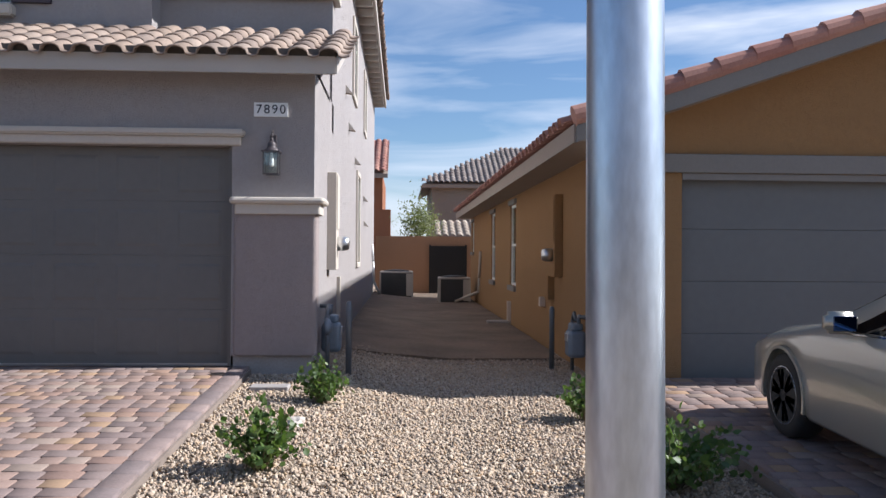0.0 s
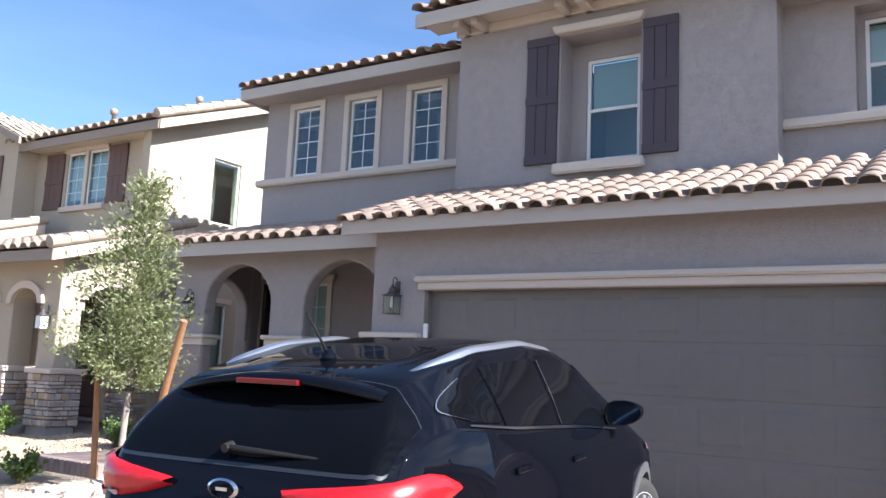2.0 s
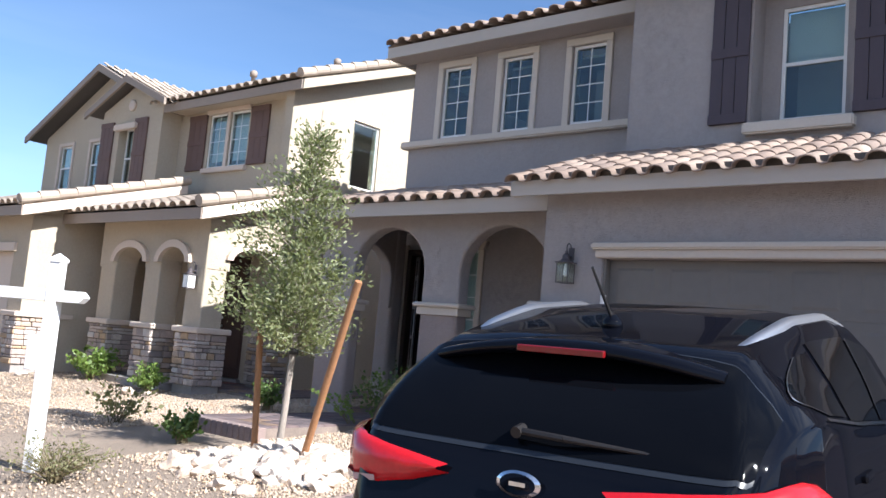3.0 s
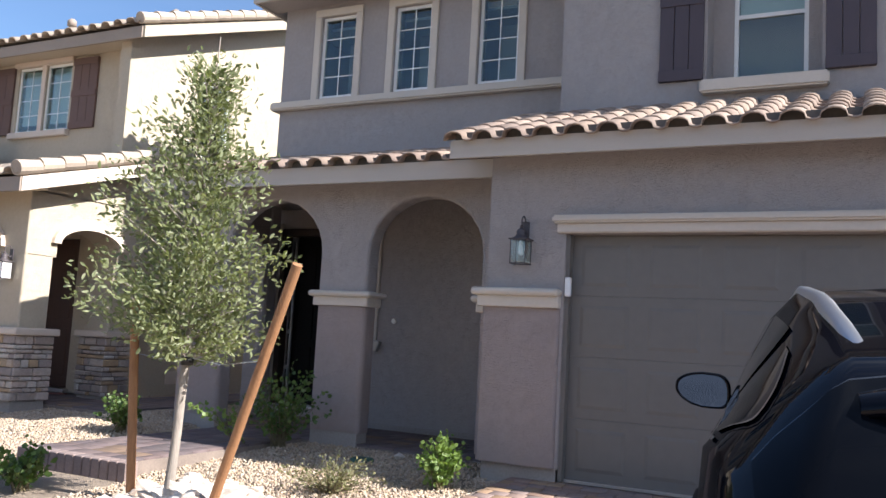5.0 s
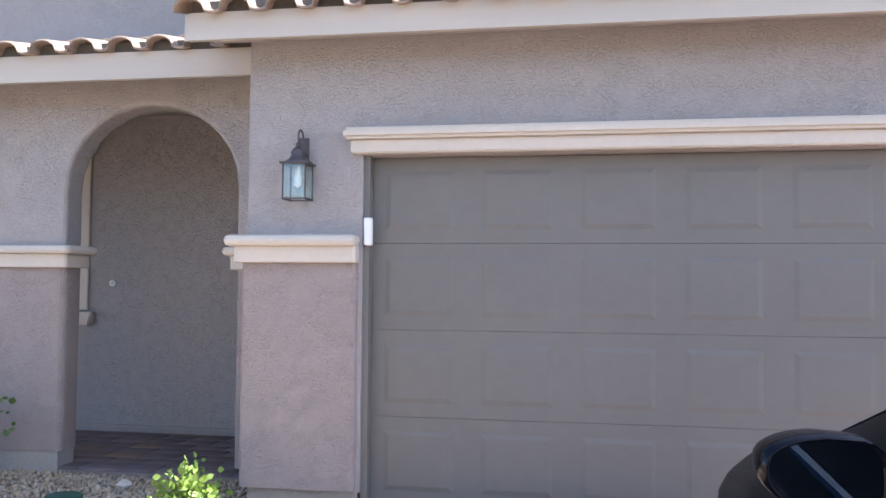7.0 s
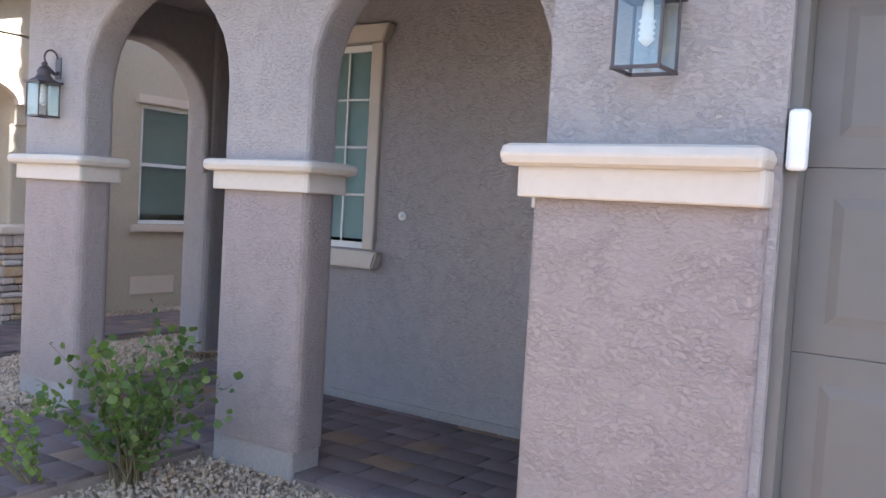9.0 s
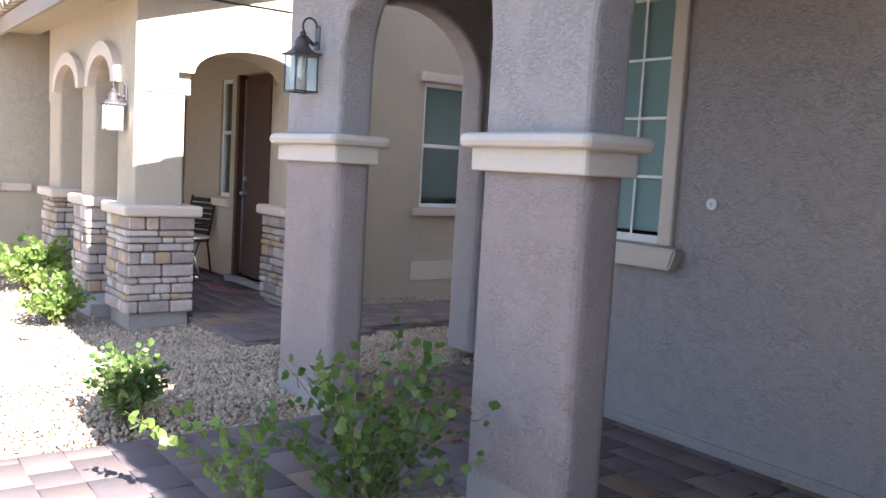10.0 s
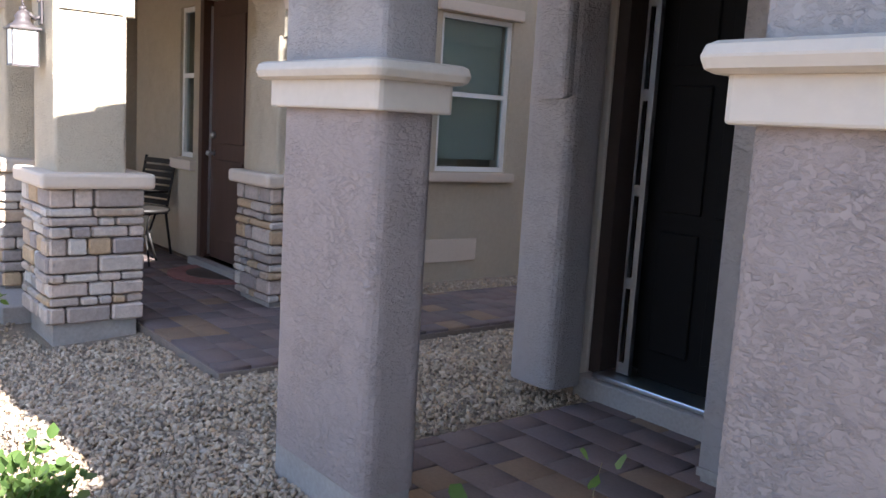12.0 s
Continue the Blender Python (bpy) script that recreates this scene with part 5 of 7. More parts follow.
box("door_sill", (-14.84, -13.8, 2.45, 2.8, -0.02, 0.05), M_CONC, BDOOR)
box("porch_ceiling", (-16.6, -13.2, PY + 0.5, 2.3, 2.85, 2.89), M_BEIGE, BEIGE)
box("porch_slab", (-16.9, -12.9, PY + 0.2, 2.35, -0.25, -0.06), M_CONC, BEIGE)
box("porch_curb", (-15.6, -13.4, PY - 0.12, PY + 0.2, -0.25, 0.0), M_CONC, BEIGE, bevel=0.01)
RPB = slab("roof", [(-16.9, 0.02, 2.97), (-12.32, 0.02, 2.97), (-12.32, 2.9, 3.8), (-16.9, 2.9, 3.8)], 0.06, M_CLOSE, BEIGE, "low porch roof of tan tiles")
box("fascia", (-16.9, -12.32, -0.02, 0.02, 2.77, 2.96), M_TAUPE, BEIGE)
box("eave_soffit", (-16.9, -12.37, 0.02, PY + 0.05, 2.86, 2.885), M_BEIGE, BEIGE)
prism("rake_board", [(0.0, 2.77), (2.9, 3.61), (2.9, 3.8), (0.0, 2.96)], "x", -12.35, -12.3, M_BTRIM, BEIGE)
prism("gable_infill", [(PY + 0.05, 2.88), (2.85, 2.88), (2.85, 3.68), (PY + 0.05, 3.0)], "x", -13.18, -12.71, M_BEIGE, BEIGE)
tile_roof(RPB, (-16.9, -0.08, 2.98), (1, 0, 0), (0, 2.88, 0.83), 4.6, 3.05, M_BTILE)
rake_tiles(RPB, (-12.34, -0.08, 3.04), (-12.34, 2.9, 3.9), M_BTILE, r=0.1)
# its garage wing
wall_with_holes("wall", "y", -0.6, -0.35, -23.0, -16.9, -0.2, 2.9, [(-22.3, -17.5, -0.2, 2.15)], M_BEIGE, BEIGE)
box("wall", (-17.15, -16.9, -0.35, 2.9, -0.2, 2.9), M_BEIGE, BEIGE)
box("garage_door", (-22.3, -17.5, -0.48, -0.42, -0.2, 2.15), M_BTRIM, BEIGE)
box("lintel_band", (-22.4, -17.4, -0.66, -0.59, 2.15, 2.32), M_BTRIM, BEIGE, bevel=0.01)
stone_pier(-17.4, -16.86, -0.68, 0.0, 0.0, 0.9, BEIGE, 41)
box("stone_base_cap", (-16.95, -16.84, 0.0, PY, 0.9, 1.0), M_BTRIM, BEIGE, bevel=0.01)
RW = slab("roof", [(-23.4, -1.0, 2.97), (-16.45, -1.0, 2.97), (-16.45, 2.4, 4.0), (-23.4, 2.4, 4.0)], 0.06, M_CLOSE, BEIGE)
box("fascia", (-23.4, -16.45, -1.04, -1.0, 2.77, 2.96), M_TAUPE, BEIGE)
box("eave_soffit", (-23.4, -16.5, -1.0, -0.6, 2.86, 2.885), M_BEIGE, BEIGE)
prism("rake_board", [(-1.02, 2.77), (2.4, 3.81), (2.4, 4.0), (-1.02, 2.96)], "x", -16.48, -16.43, M_BTRIM, BEIGE)
prism("gable_infill", [(-0.6, 2.88), (2.4, 2.88), (2.4, 3.9), (-0.6, 3.0)], "x", -17.15, -16.9, M_BEIGE, BEIGE)
tile_roof(RW, (-23.4, -1.1, 2.98), (1, 0, 0), (0, 3.4, 1.03), 7.0, 3.5, M_BTILE)
rake_tiles(RW, (-16.47, -1.1, 3.04), (-16.47, 2.4, 4.1), M_BTILE, r=0.1)
wall_lantern((-12.98, PY + 0.05, 2.0), -90, "carriage lantern with white glass on the beige porch", 1.05, panes=M_BULB)

# ---- the ochre house on the other side ----
OCHRE = thing("house", "single-storey ochre stucco house with red tile roof", "house")
OX, OZ = 3.75, -0.22
OWIN = [(6.95, 7.8, 0.54, 2.05), (10.4, 11.25, 0.54, 2.05), (15.9, 16.6, 1.2, 2.05)]
wall_with_holes("wall", "x", OX, OX + 0.24, 0.0, 17.0, OZ, 2.24, OWIN, M_ORANGE, OCHRE)
for a, b, c, d in OWIN:
    window(OCHRE, "x", OX + 0.03, a, b, c, d, -1, rail=0.5, blind=0.95)
    box("window_sill", (OX - 0.05, OX, a - 0.05, b + 0.05, c - 0.1, c - 0.005), M_OTRIM, OCHRE)
    box("window_head", (OX - 0.04, OX, a - 0.05, b + 0.05, d + 0.005, d + 0.09), M_OTRIM, OCHRE)
wall_with_holes("wall", "y", 0.0, 0.24, OX + 0.24, 11.0, OZ, 2.24, [(4.5, 9.4, OZ, 1.92)], M_ORANGE, OCHRE)
prism("gable", [(OX, 2.24), (11.0, 2.24), (11.0, 2.4), (7.5, 3.66), (OX, 2.36)], "y", 0.001, 0.24, M_ORANGE, OCHRE)
OGD = new("garage_door")
OGD.parent = OCHRE
for j in range(4):
    box("door_section", (4.5, 9.4, 0.1, 0.14, OZ + j * 0.535, OZ + (j + 1) * 0.535 - 0.002), M_ODOOR, OGD, bevel=0.004)
box("lintel_band", (4.3, 9.6, -0.05, 0.0, 1.95, 2.14), M_OTRIM, OCHRE, bevel=0.01)
box("door_trim", (4.5, 9.4, -0.02, 0.0, 1.88, 1.945), M_OTRIM, OCHRE)
RO = slab("roof", [(3.35, -0.4, 2.37), (7.5, -0.4, 3.82), (7.5, 17.3, 3.82), (3.35, 17.3, 2.37)], 0.07, M_CLOSE, OCHRE, "red tile roof")
slab("roof", [(7.5, -0.4, 3.82), (11.5, -0.4, 2.42), (11.5, 17.3, 2.42), (7.5, 17.3, 3.82)], 0.07, M_CLOSE, OCHRE)
box("fascia", (3.31, 3.35, -0.4, 17.3, 2.19, 2.37), M_TAUPE, OCHRE)
box("eave_soffit", (3.35, OX, -0.4, 17.3, 2.2, 2.23), M_TAUPE, OCHRE)
prism("rake_soffit", [(3.35, 2.20), (7.5, 3.64), (7.5, 3.66), (3.35, 2.22)], "y", -0.4, 0.0, M_TAUPE, OCHRE)
prism("rake_board", [(3.33, 2.19), (7.5, 3.63), (7.5, 3.81), (3.33, 2.37)], "y", -0.45, -0.4, M_OTRIM, OCHRE)
tile_roof(RO, (3.25, 17.2, 2.38), (0, -1, 0), (4.15, 0, 1.45), 17.4, 4.3, M_RTILE)
# unseen slab added to block light from the roof space
box("ceiling_light_block", (OX, 10.8, 0.24, 16.8, 2.22, 2.26), M_INSIDE, OCHRE)
rake_tiles(RO, (3.3, -0.42, 2.42), (7.5, -0.42, 3.89), M_RTILE, r=0.095)
lathe("roof_vent", [(0.04, -0.1), (0.04, 0.4), (0.06, 0.42), (0.06, 0.5)], M_PIPE, OCHRE, at=(4.9, 9.0, 2.95), n=10)
lathe("roof_vent", [(0.05, -0.1), (0.05, 0.25), (0.08, 0.27), (0.08, 0.36)], M_PIPE, OCHRE, at=(4.3, 0.6, 2.72), n=10)
box("wall", (10.8, 11.0, 0.24, 17.0, OZ, 2.4), M_ORANGE, OCHRE)
box("wall", (OX + 0.24, 10.8, 16.8, 17.0, OZ, 2.24), M_ORANGE, OCHRE)

# unseen wall added to shape car reflections, sky light and warm bounce
OPP = box("wall_opposite", (-60, 60, -36, -35, -1.0, 5.6), M_BEIGE)
tagged(OPP, "plain beige wall standing in for unseen house fronts across the street", "wall", kind="structure")
# ---- the far end of the passage ----
bw = box("wall_back", (0.8, 9.0, 20.0, 20.2, -0.4, 1.72), M_BLOCK)
tagged(bw, "tan stucco garden wall closing the side passage", "wall", kind="structure")
gate = thing("gate", "dark metal side gate against the tan garden wall", "gate", (2.62, 19.9, -0.3))
box("gate_panel", (0.03, 1.2, 0, 0.04, 0.05, 1.7), M_BLACKM, gate)
for x in (0.0, 1.2):
    box("gate_post", (x - 0.03, x + 0.03, -0.02, 0.06, 0, 1.74), M_BLACKM, gate)
FARH = thing("house", "far grey two-storey house with brown tile hip roof", "house")
box("wall", (3.4, 16.0, 40.0, 50.0, -0.4, 5.2), M_FAR, FARH)
slab("roof", [(2.8, 39.5, 5.1), (16.5, 39.5, 5.1), (11.0, 45.0, 7.8), (8.5, 45.0, 7.8)], 0.2, M_TAUPE, FARH)
slab("roof", [(2.8, 39.5, 5.1), (8.5, 45.0, 7.8), (2.8, 50.5, 5.1)], 0.2, M_TAUPE, FARH)
tile_roof(FARH, (2.8, 39.4, 5.2), (1, 0, 0), (0, 5.5, 2.7), 13.5, 6.0, M_FARTILE, tw=0.33, exp=0.42, keep=lambda u, v: v * 0.93 < u)
window(FARH, "y", 39.95, 8.2, 9.4, 3.8, 5.0, -1, rail=0.5)
RUST = thing("house", "far rust-coloured house with red tile roof", "house")
box("wall", (-6.0, 0.75, 32.0, 40.0, -0.4, 4.9), M_FARRED, RUST)
box("corner_tower", (0.3, 1.15, 31.2, 32.0, -0.4, 3.2), M_FARRED, RUST)
rr = slab("roof", [(-6.3, 31.5, 4.9), (1.0, 31.5, 4.9), (1.0, 36.0, 6.9), (-6.3, 36.0, 6.9)], 0.2, M_TAUPE, RUST)
tile_roof(rr, (-6.3, 31.4, 5.0), (1, 0, 0), (0, 4.5, 2.0), 7.3, 4.9, M_RTILE, tw=0.33, exp=0.42)
low = thing("house", "far roof edge of pale tiles behind the wall", "house")
box("wall", (3.3, 9.0, 30.5, 36.0, -0.4, 1.9), M_FAR, low)
tile_roof(low, (3.2, 30.0, 1.95), (1, 0, 0), (0, 3, 1.1), 5.0, 2.0, M_BTILE, tw=0.33, exp=0.42)

# ---- roof tiles of the grey house, laid one by one ----
tile_roof(ROOF_G, (-5.93, -0.52, 2.93), (1, 0, 0), (0, 2.04, 0.73), 7.08, 2.16, M_TILE, single=True)
tile_roof(ROOF_P, (-10.4, 0.08, 2.91), (1, 0, 0), (0, 2.56, 0.69), 4.8, 2.7, M_TILE, single=True)

# ---- cars ----
SUV = dict(
    top=[(2.24, 0.55), (2.2, 0.72), (2.08, 0.88), (1.8, 0.99), (1.1, 1.11), (0.35, 1.50), (0.05, 1.59), (-0.4, 1.63), (-1.0, 1.585), (-1.4, 1.51), (-1.7, 1.44), (-1.9, 1.29), (-2.08, 1.10), (-2.13, 0.98), (-2.2, 0.82), (-2.24, 0.62)],
    belt=[(2.24, 0.5), (2.0, 0.84), (1.5, 0.94), (1.0, 1.03), (0.0, 1.115), (-1.0, 1.18), (-1.6, 1.24), (-1.8, 1.22), (-2.0, 1.12), (-2.24, 0.6)],
    w=[(2.24, 0.62), (2.1, 0.76), (1.8, 0.88), (1.3, 0.945), (0.0, 0.93), (-1.0, 0.91), (-1.35, 0.90), (-1.65, 0.86), (-1.9, 0.81), (-2.1, 0.74), (-2.2, 0.67), (-2.24, 0.60)],
    rw=[(2.24, 0.5), (1.8, 0.66), (1.05, 0.80), (0.45, 0.705), (0.0, 0.655), (-0.4, 0.625), (-1.0, 0.60), (-1.5, 0.57), (-1.72, 0.555), (-1.92, 0.60), (-2.1, 0.64), (-2.24, 0.58)],
    y0=-2.24, y1=2.24, axles=(1.335, -1.335), hub=0.335, arch=0.385, sill=0.3)
SEDAN = dict(
    top=[(2.4, 0.48), (2.35, 0.6), (2.2, 0.70), (1.8, 0.80), (1.0, 0.92), (0.1, 1.37), (-0.3, 1.43), (-0.9, 1.41), (-1.4, 1.22), (-1.75, 1.06), (-2.2, 1.02), (-2.35, 0.9), (-2.4, 0.6)],
    belt=[(2.4, 0.42), (2.1, 0.66), (1.5, 0.78), (1.0, 0.86), (0.0, 0.92), (-1.2, 0.98), (-2.2, 0.98), (-2.4, 0.55)],
    w=[(2.4, 0.6), (2.2, 0.78), (1.8, 0.88), (1.3, 0.905), (-1.4, 0.905), (-2.0, 0.87), (-2.4, 0.7)],
    rw=[(2.4, 0.45), (1.8, 0.62), (1.0, 0.72), (0.1, 0.57), (-0.9, 0.55), (-1.75, 0.66), (-2.4, 0.5)],
    y0=-2.4, y1=2.4, axles=(1.4, -1.36), hub=0.32, arch=0.36, sill=0.22)


def soft_interp(table, y):
    t = sorted(table)
    ys, vs = [a for a, b in t], [b for a, b in t]
    return float(sum(np.interp(y + d, ys, vs) * k for d, k in ((-0.05, 0.2), (-0.025, 0.2), (0, 0.2), (0.025, 0.2), (0.05, 0.2))))


def car_section(c, y):
    top, belt, w, rw = (soft_interp(c[k], y) for k in ("top", "belt", "w", "rw"))
    belt = min(belt, top - 0.03)
    az = c["sill"]
    for ya in c["axles"]:
        if abs(y - ya) < c["arch"]:
            az = max(az, c["hub"] + math.sqrt(c["arch"] ** 2 - (y - ya) ** 2))
    az = min(az, belt - 0.12)
    rise = top - belt
    z5 = min(max(0.6, az + 0.05), belt - 0.06)
    z6 = min(max(0.80, az + 0.08), belt - 0.04)
    return [(0, 0.26), (0.66 * w, 0.26), (0.66 * w, max(0.26, az)), (0.965 * w, az), (0.99 * w, az + 0.03), (w, z5), (0.988 * w, z6),
            (0.955 * w, belt - 0.02), (0.935 * w, belt), (0.935 * w + (rw + 0.045 - 0.935 * w) * 0.42, belt + rise * 0.4), (rw + 0.045, belt + rise * 0.84),
            (rw, belt + rise * 0.945), (rw * 0.6, belt + rise * 0.99), (0, top)]


def car_point(c, y, p, side=1, out=0.0):
    s = car_section(c, y)
    i = min(int(p), len(s) - 2)
    f = p - i
    x, z = s[i][0] * (1 - f) + s[i + 1][0] * f, s[i][1] * (1 - f) + s[i + 1][1] * f
    return Vector((side * (x + out * (1 if p < 10.5 else 0.3)), y, z + (out if p > 10 else out * 0.3)))


def car_patch(name, c, ys, ps, side, out, material, parent, label="", n=9, m=7, both=False):
    """A panel lying on the body: ys(p) gives its two ends along the car for each height p."""
    bm = bmesh.new()
    grid = []
    plist = [ps[0] + (ps[1] - ps[0]) * j / m for j in range(m + 1)]
    for p in plist:
        a, b = ys((p - ps[0]) / (ps[1] - ps[0]))
        row = [bm.verts.new(car_point(c, a + (b - a) * i / n, p, side, out)) for i in range(n + 1)]
        grid.append(row)
    if both:
        for p in plist[-2::-1]:
            a, b = ys((p - ps[0]) / (ps[1] - ps[0]))
            grid.append([bm.verts.new(car_point(c, a + (b - a) * i / n, p, -side, out)) for i in range(n + 1)])
    for r, s in zip(grid, grid[1:]):
        for i in range(n):
            bm.faces.new((r[i], r[i + 1], s[i + 1], s[i]))
    return part(name, bm, material, parent, label, smooth=True)


def wheel(parent, x, y, z, r, side, spokes=10):
    w = new("wheel")
    w.parent = parent
    w.location = (x, y, z)
    tw = 0.2
    s = side
    lathe("tyre", [(r * 0.66, 0.0), (r * 0.80, 0.004 * s), (r * 0.93, -0.004 * s), (r * 0.985, -0.03 * s), (r, -0.06 * s), (r, -0.16 * s), (r * 0.95, -tw * s), (r * 0.6, -tw * s)], M_TYRE, w, axis="x", n=36)
    lathe("rim_ring", [(r * 0.58, -0.06 * s), (r * 0.63, -0.004 * s), (r * 0.68, 0.002 * s), (r * 0.69, -0.02 * s)], M_ALLOY, w, axis="x", n=36)
    lathe("rim_back", [(r * 0.60, -0.1 * s), (0.01, -0.1 * s)], M_BLACKM, w, axis="x", n=24)
    lathe("hub_cap", [(r * 0.17, -0.05 * s), (r * 0.16, -0.012 * s), (r * 0.1, -0.005 * s)], M_ALLOY, w, axis="x", n=20)
    for k in range(spokes):
        a = 2 * math.pi * (k + (0.18 if k % 2 else -0.18)) / spokes
        bm = bmesh.new()
        add_box(bm, -0.05, 0.0, -0.02, 0.02, r * 0.12, r * 0.63)
        for v in bm.verts:
            if v.co.z > r * 0.4:
                v.co.y *= 1.5
            v.co.x *= s
        bmesh.ops.rotate(bm, verts=bm.verts, matrix=Matrix.Rotation(a, 3, "X"))
        bmesh.ops.bevel(bm, geom=bm.edges[:], offset=0.005, segments=1, affect="EDGES")
        part("spoke", bm, M_ALLOY, w)
    return w


def car(c, at, turn, size, paint, label, spokes, kind, slope=2.3):
    thing_ = thing("car", label, "car", at, turn=turn)
    thing_.matrix_world = pose(*at, slope, 0, turn)
    thing_.scale = (size, size, size)
    body = bmesh.new()
    n = 96
    rings = []
    for i in range(n + 1):
        y = c["y0"] + (c["y1"] - c["y0"]) * i / n
        s = car_section(c, y)
        pts = [(x, z) for x, z in s] + [(-x, z) for x, z in s[-2:0:-1]]
        rings.append([body.verts.new((x, y, z)) for x, z in pts])
    for a, b in zip(rings, rings[1:]):
        for i in range(len(a)):
            j = (i + 1) % len(a)
            body.faces.new((a[i], a[j], b[j], b[i]))
    body.faces.new(rings[0])
    body.faces.new(rings[-1][::-1])
    bo = part("body", body, paint, thing_, smooth=True)
    for ya in c["axles"]:
        for side in (1, -1):
            w = wheel(thing_, side * (soft_interp(c["w"], ya) - 0.015), ya, c["hub"], c["hub"], side, spokes)
            if kind == "suv" and ya > 0:
                w.rotation_euler = (0, 0, radians(-13))
            # cladding or lip round the wheel arch
            bm = bmesh.new()
            m = 20
            rr0, rr1 = c["arch"] - 0.012, c["arch"] + (0.06 if kind == "suv" else 0.012)
            rows = []
            for k in range(m + 1):
                a = math.pi * (-0.06 + 1.12 * k / m)
                row = []
                for rr, dx in ((rr0, -0.02), (rr0, 0.012), (rr1, 0.012), (rr1, -0.02)):
                    yy, zz = ya + rr * math.cos(a), c["hub"] + rr * math.sin(a)
                    row.append(bm.verts.new((side * (soft_interp(c["w"], yy) * (0.99 if zz < 0.6 else 0.995) + dx), yy, zz)))
                rows.append(row)
            for a, b in zip(rows, rows[1:]):
                for i in range(3):
                    bm.faces.new((a[i], a[i + 1], b[i + 1], b[i]))
            part("wheel_arch", bm, M_PLASTIC if kind == "suv" else paint, thing_, smooth=False)
    return thing_


def suv():
    c = SUV
    v = car(c, (-2.14, -3.86, -0.11), 5.82, 0.936, M_PAINT, "shiny black compact SUV parked on the paver driveway", 10, "suv")
    for side in (1, -1):
        car_patch("side_window", c, lambda g: (0.66 - 0.62 * g, -0.33), (8.12, 9.86), side, 0.006, M_DARKG, v, "dark tinted front side window")
        car_patch("side_window", c, lambda g: (-0.40, -1.12 + 0.04 * g), (8.12, 9.86), side, 0.006, M_DARKG, v, "dark tinted rear side window")
        car_patch("quarter_window", c, lambda g: (-1.17, -1.66 + 1.1 * (g - 0.45) ** 2), (8.2, 9.7), side, 0.006, M_DARKG, v)
        car_patch("belt_moulding", c, lambda g: (0.74, -1.5), (8.02, 8.1), side, 0.008, M_CHROME, v, n=24, m=1)
        # bright strip added for the sunlight reflected along the door pillar
        car_patch("pillar_glint", c, lambda g: (-0.335, -0.352), (8.15, 9.85), side, 0.009, M_CHROME, v, n=1)
        car_patch("quarter_trim", c, lambda g: (-1.66 + 1.1 * (g - 0.45) ** 2, -1.67 + 1.1 * (g - 0.45) ** 2), (8.2, 9.7), side, 0.009, M_CHROME, v, n=1, m=12)
        car_patch("sill_cladding", c, lambda g: (0.9, -0.9), (3.2, 4.3), side, 0.012, M_PLASTIC, v, n=16, m=3)
        car_patch("sill_strip", c, lambda g: (0.86, -0.86), (3.05, 3.6), side, 0.022, M_ALU, v, n=16, m=2)
        # door handles
        for y in (-0.16, -1.0):
            p = car_point(c, y, 6.55, side, 0.0)
            box("door_handle", (p.x - 0.012, p.x + 0.022 * side if side > 0 else p.x + 0.012, y - 0.1, y + 0.1, p.z - 0.016, p.z + 0.016) if side > 0 else (p.x - 0.022, p.x + 0.012, y - 0.1, y + 0.1, p.z - 0.016, p.z + 0.016), M_PAINT, v, bevel=0.008)
        # door mirror
        mir = new("door_mirror")
        mir.parent = v
        mir.location = (side * 0.985, 0.59, 1.18)
        outline = []
        for k in range(24):
            a = 2 * math.pi * k / 24
            ca, sa = math.cos(a), math.sin(a)
            px = side * ca
            outline.append((0.118 * math.copysign(abs(ca) ** (0.75 if px > 0 else 0.4), ca), 0.078 * math.copysign(abs(sa) ** 0.75, sa) * (1 - 0.3 * max(px, 0)) + 0.012 * px))
        bm = bmesh.new()
        rings = []
        for y, k in ((-0.062, 0.90), (-0.075, 0.93), (-0.075, 1.0), (-0.03, 1.03), (0.03, 0.95), (0.07, 0.76), (0.09, 0.45)):
            rings.append([bm.verts.new((x * k, y, z * k)) for x, z in outline])
        for a, b in zip(rings, rings[1:]):
            for i in range(24):
                bm.faces.new((a[i], a[(i + 1) % 24], b[(i + 1) % 24], b[i]))
        bm.faces.new(rings[-1])
        bm.faces.new(rings[0][::-1])
        part("mirror_shell", bm, M_PAINT, mir, smooth=True)
        bm = bmesh.new()
        bm.faces.new([bm.verts.new((x * 0.9, -0.0665, z * 0.9)) for x, z in outline])
        part("mirror_glass", bm, M_MIRROR, mir, "mirror glass coloured dark blue for the sky it reflects")
        box("mirror_arm", (-0.14 * 1 if side > 0 else 0.08, -0.08 if side > 0 else 0.14, -0.03, 0.05, -0.075, -0.02), M_PAINT, mir, bevel=0.01)
        # tail lamp that wraps the corner
        plan = [(0.27, -2.12), (0.40, -2.125), (0.53, -2.115), (0.65, -2.085), (0.73, -2.02), (0.775, -1.93), (0.80, -1.85), (0.825, -1.76), (0.845, -1.66)]
        low = [0.965, 0.92, 0.885, 0.865, 0.86, 0.875, 0.905, 0.95, 0.99]
        high = [0.995, 1.015, 1.03, 1.045, 1.055, 1.07, 1.075, 1.06, 1.02]
        bm = bmesh.new()
        rows = []
        for (x, y), a, b in zip(plan, low, high):
            d = Vector((x * 0.6, y + 1.4, 0)).normalized() * 0.0
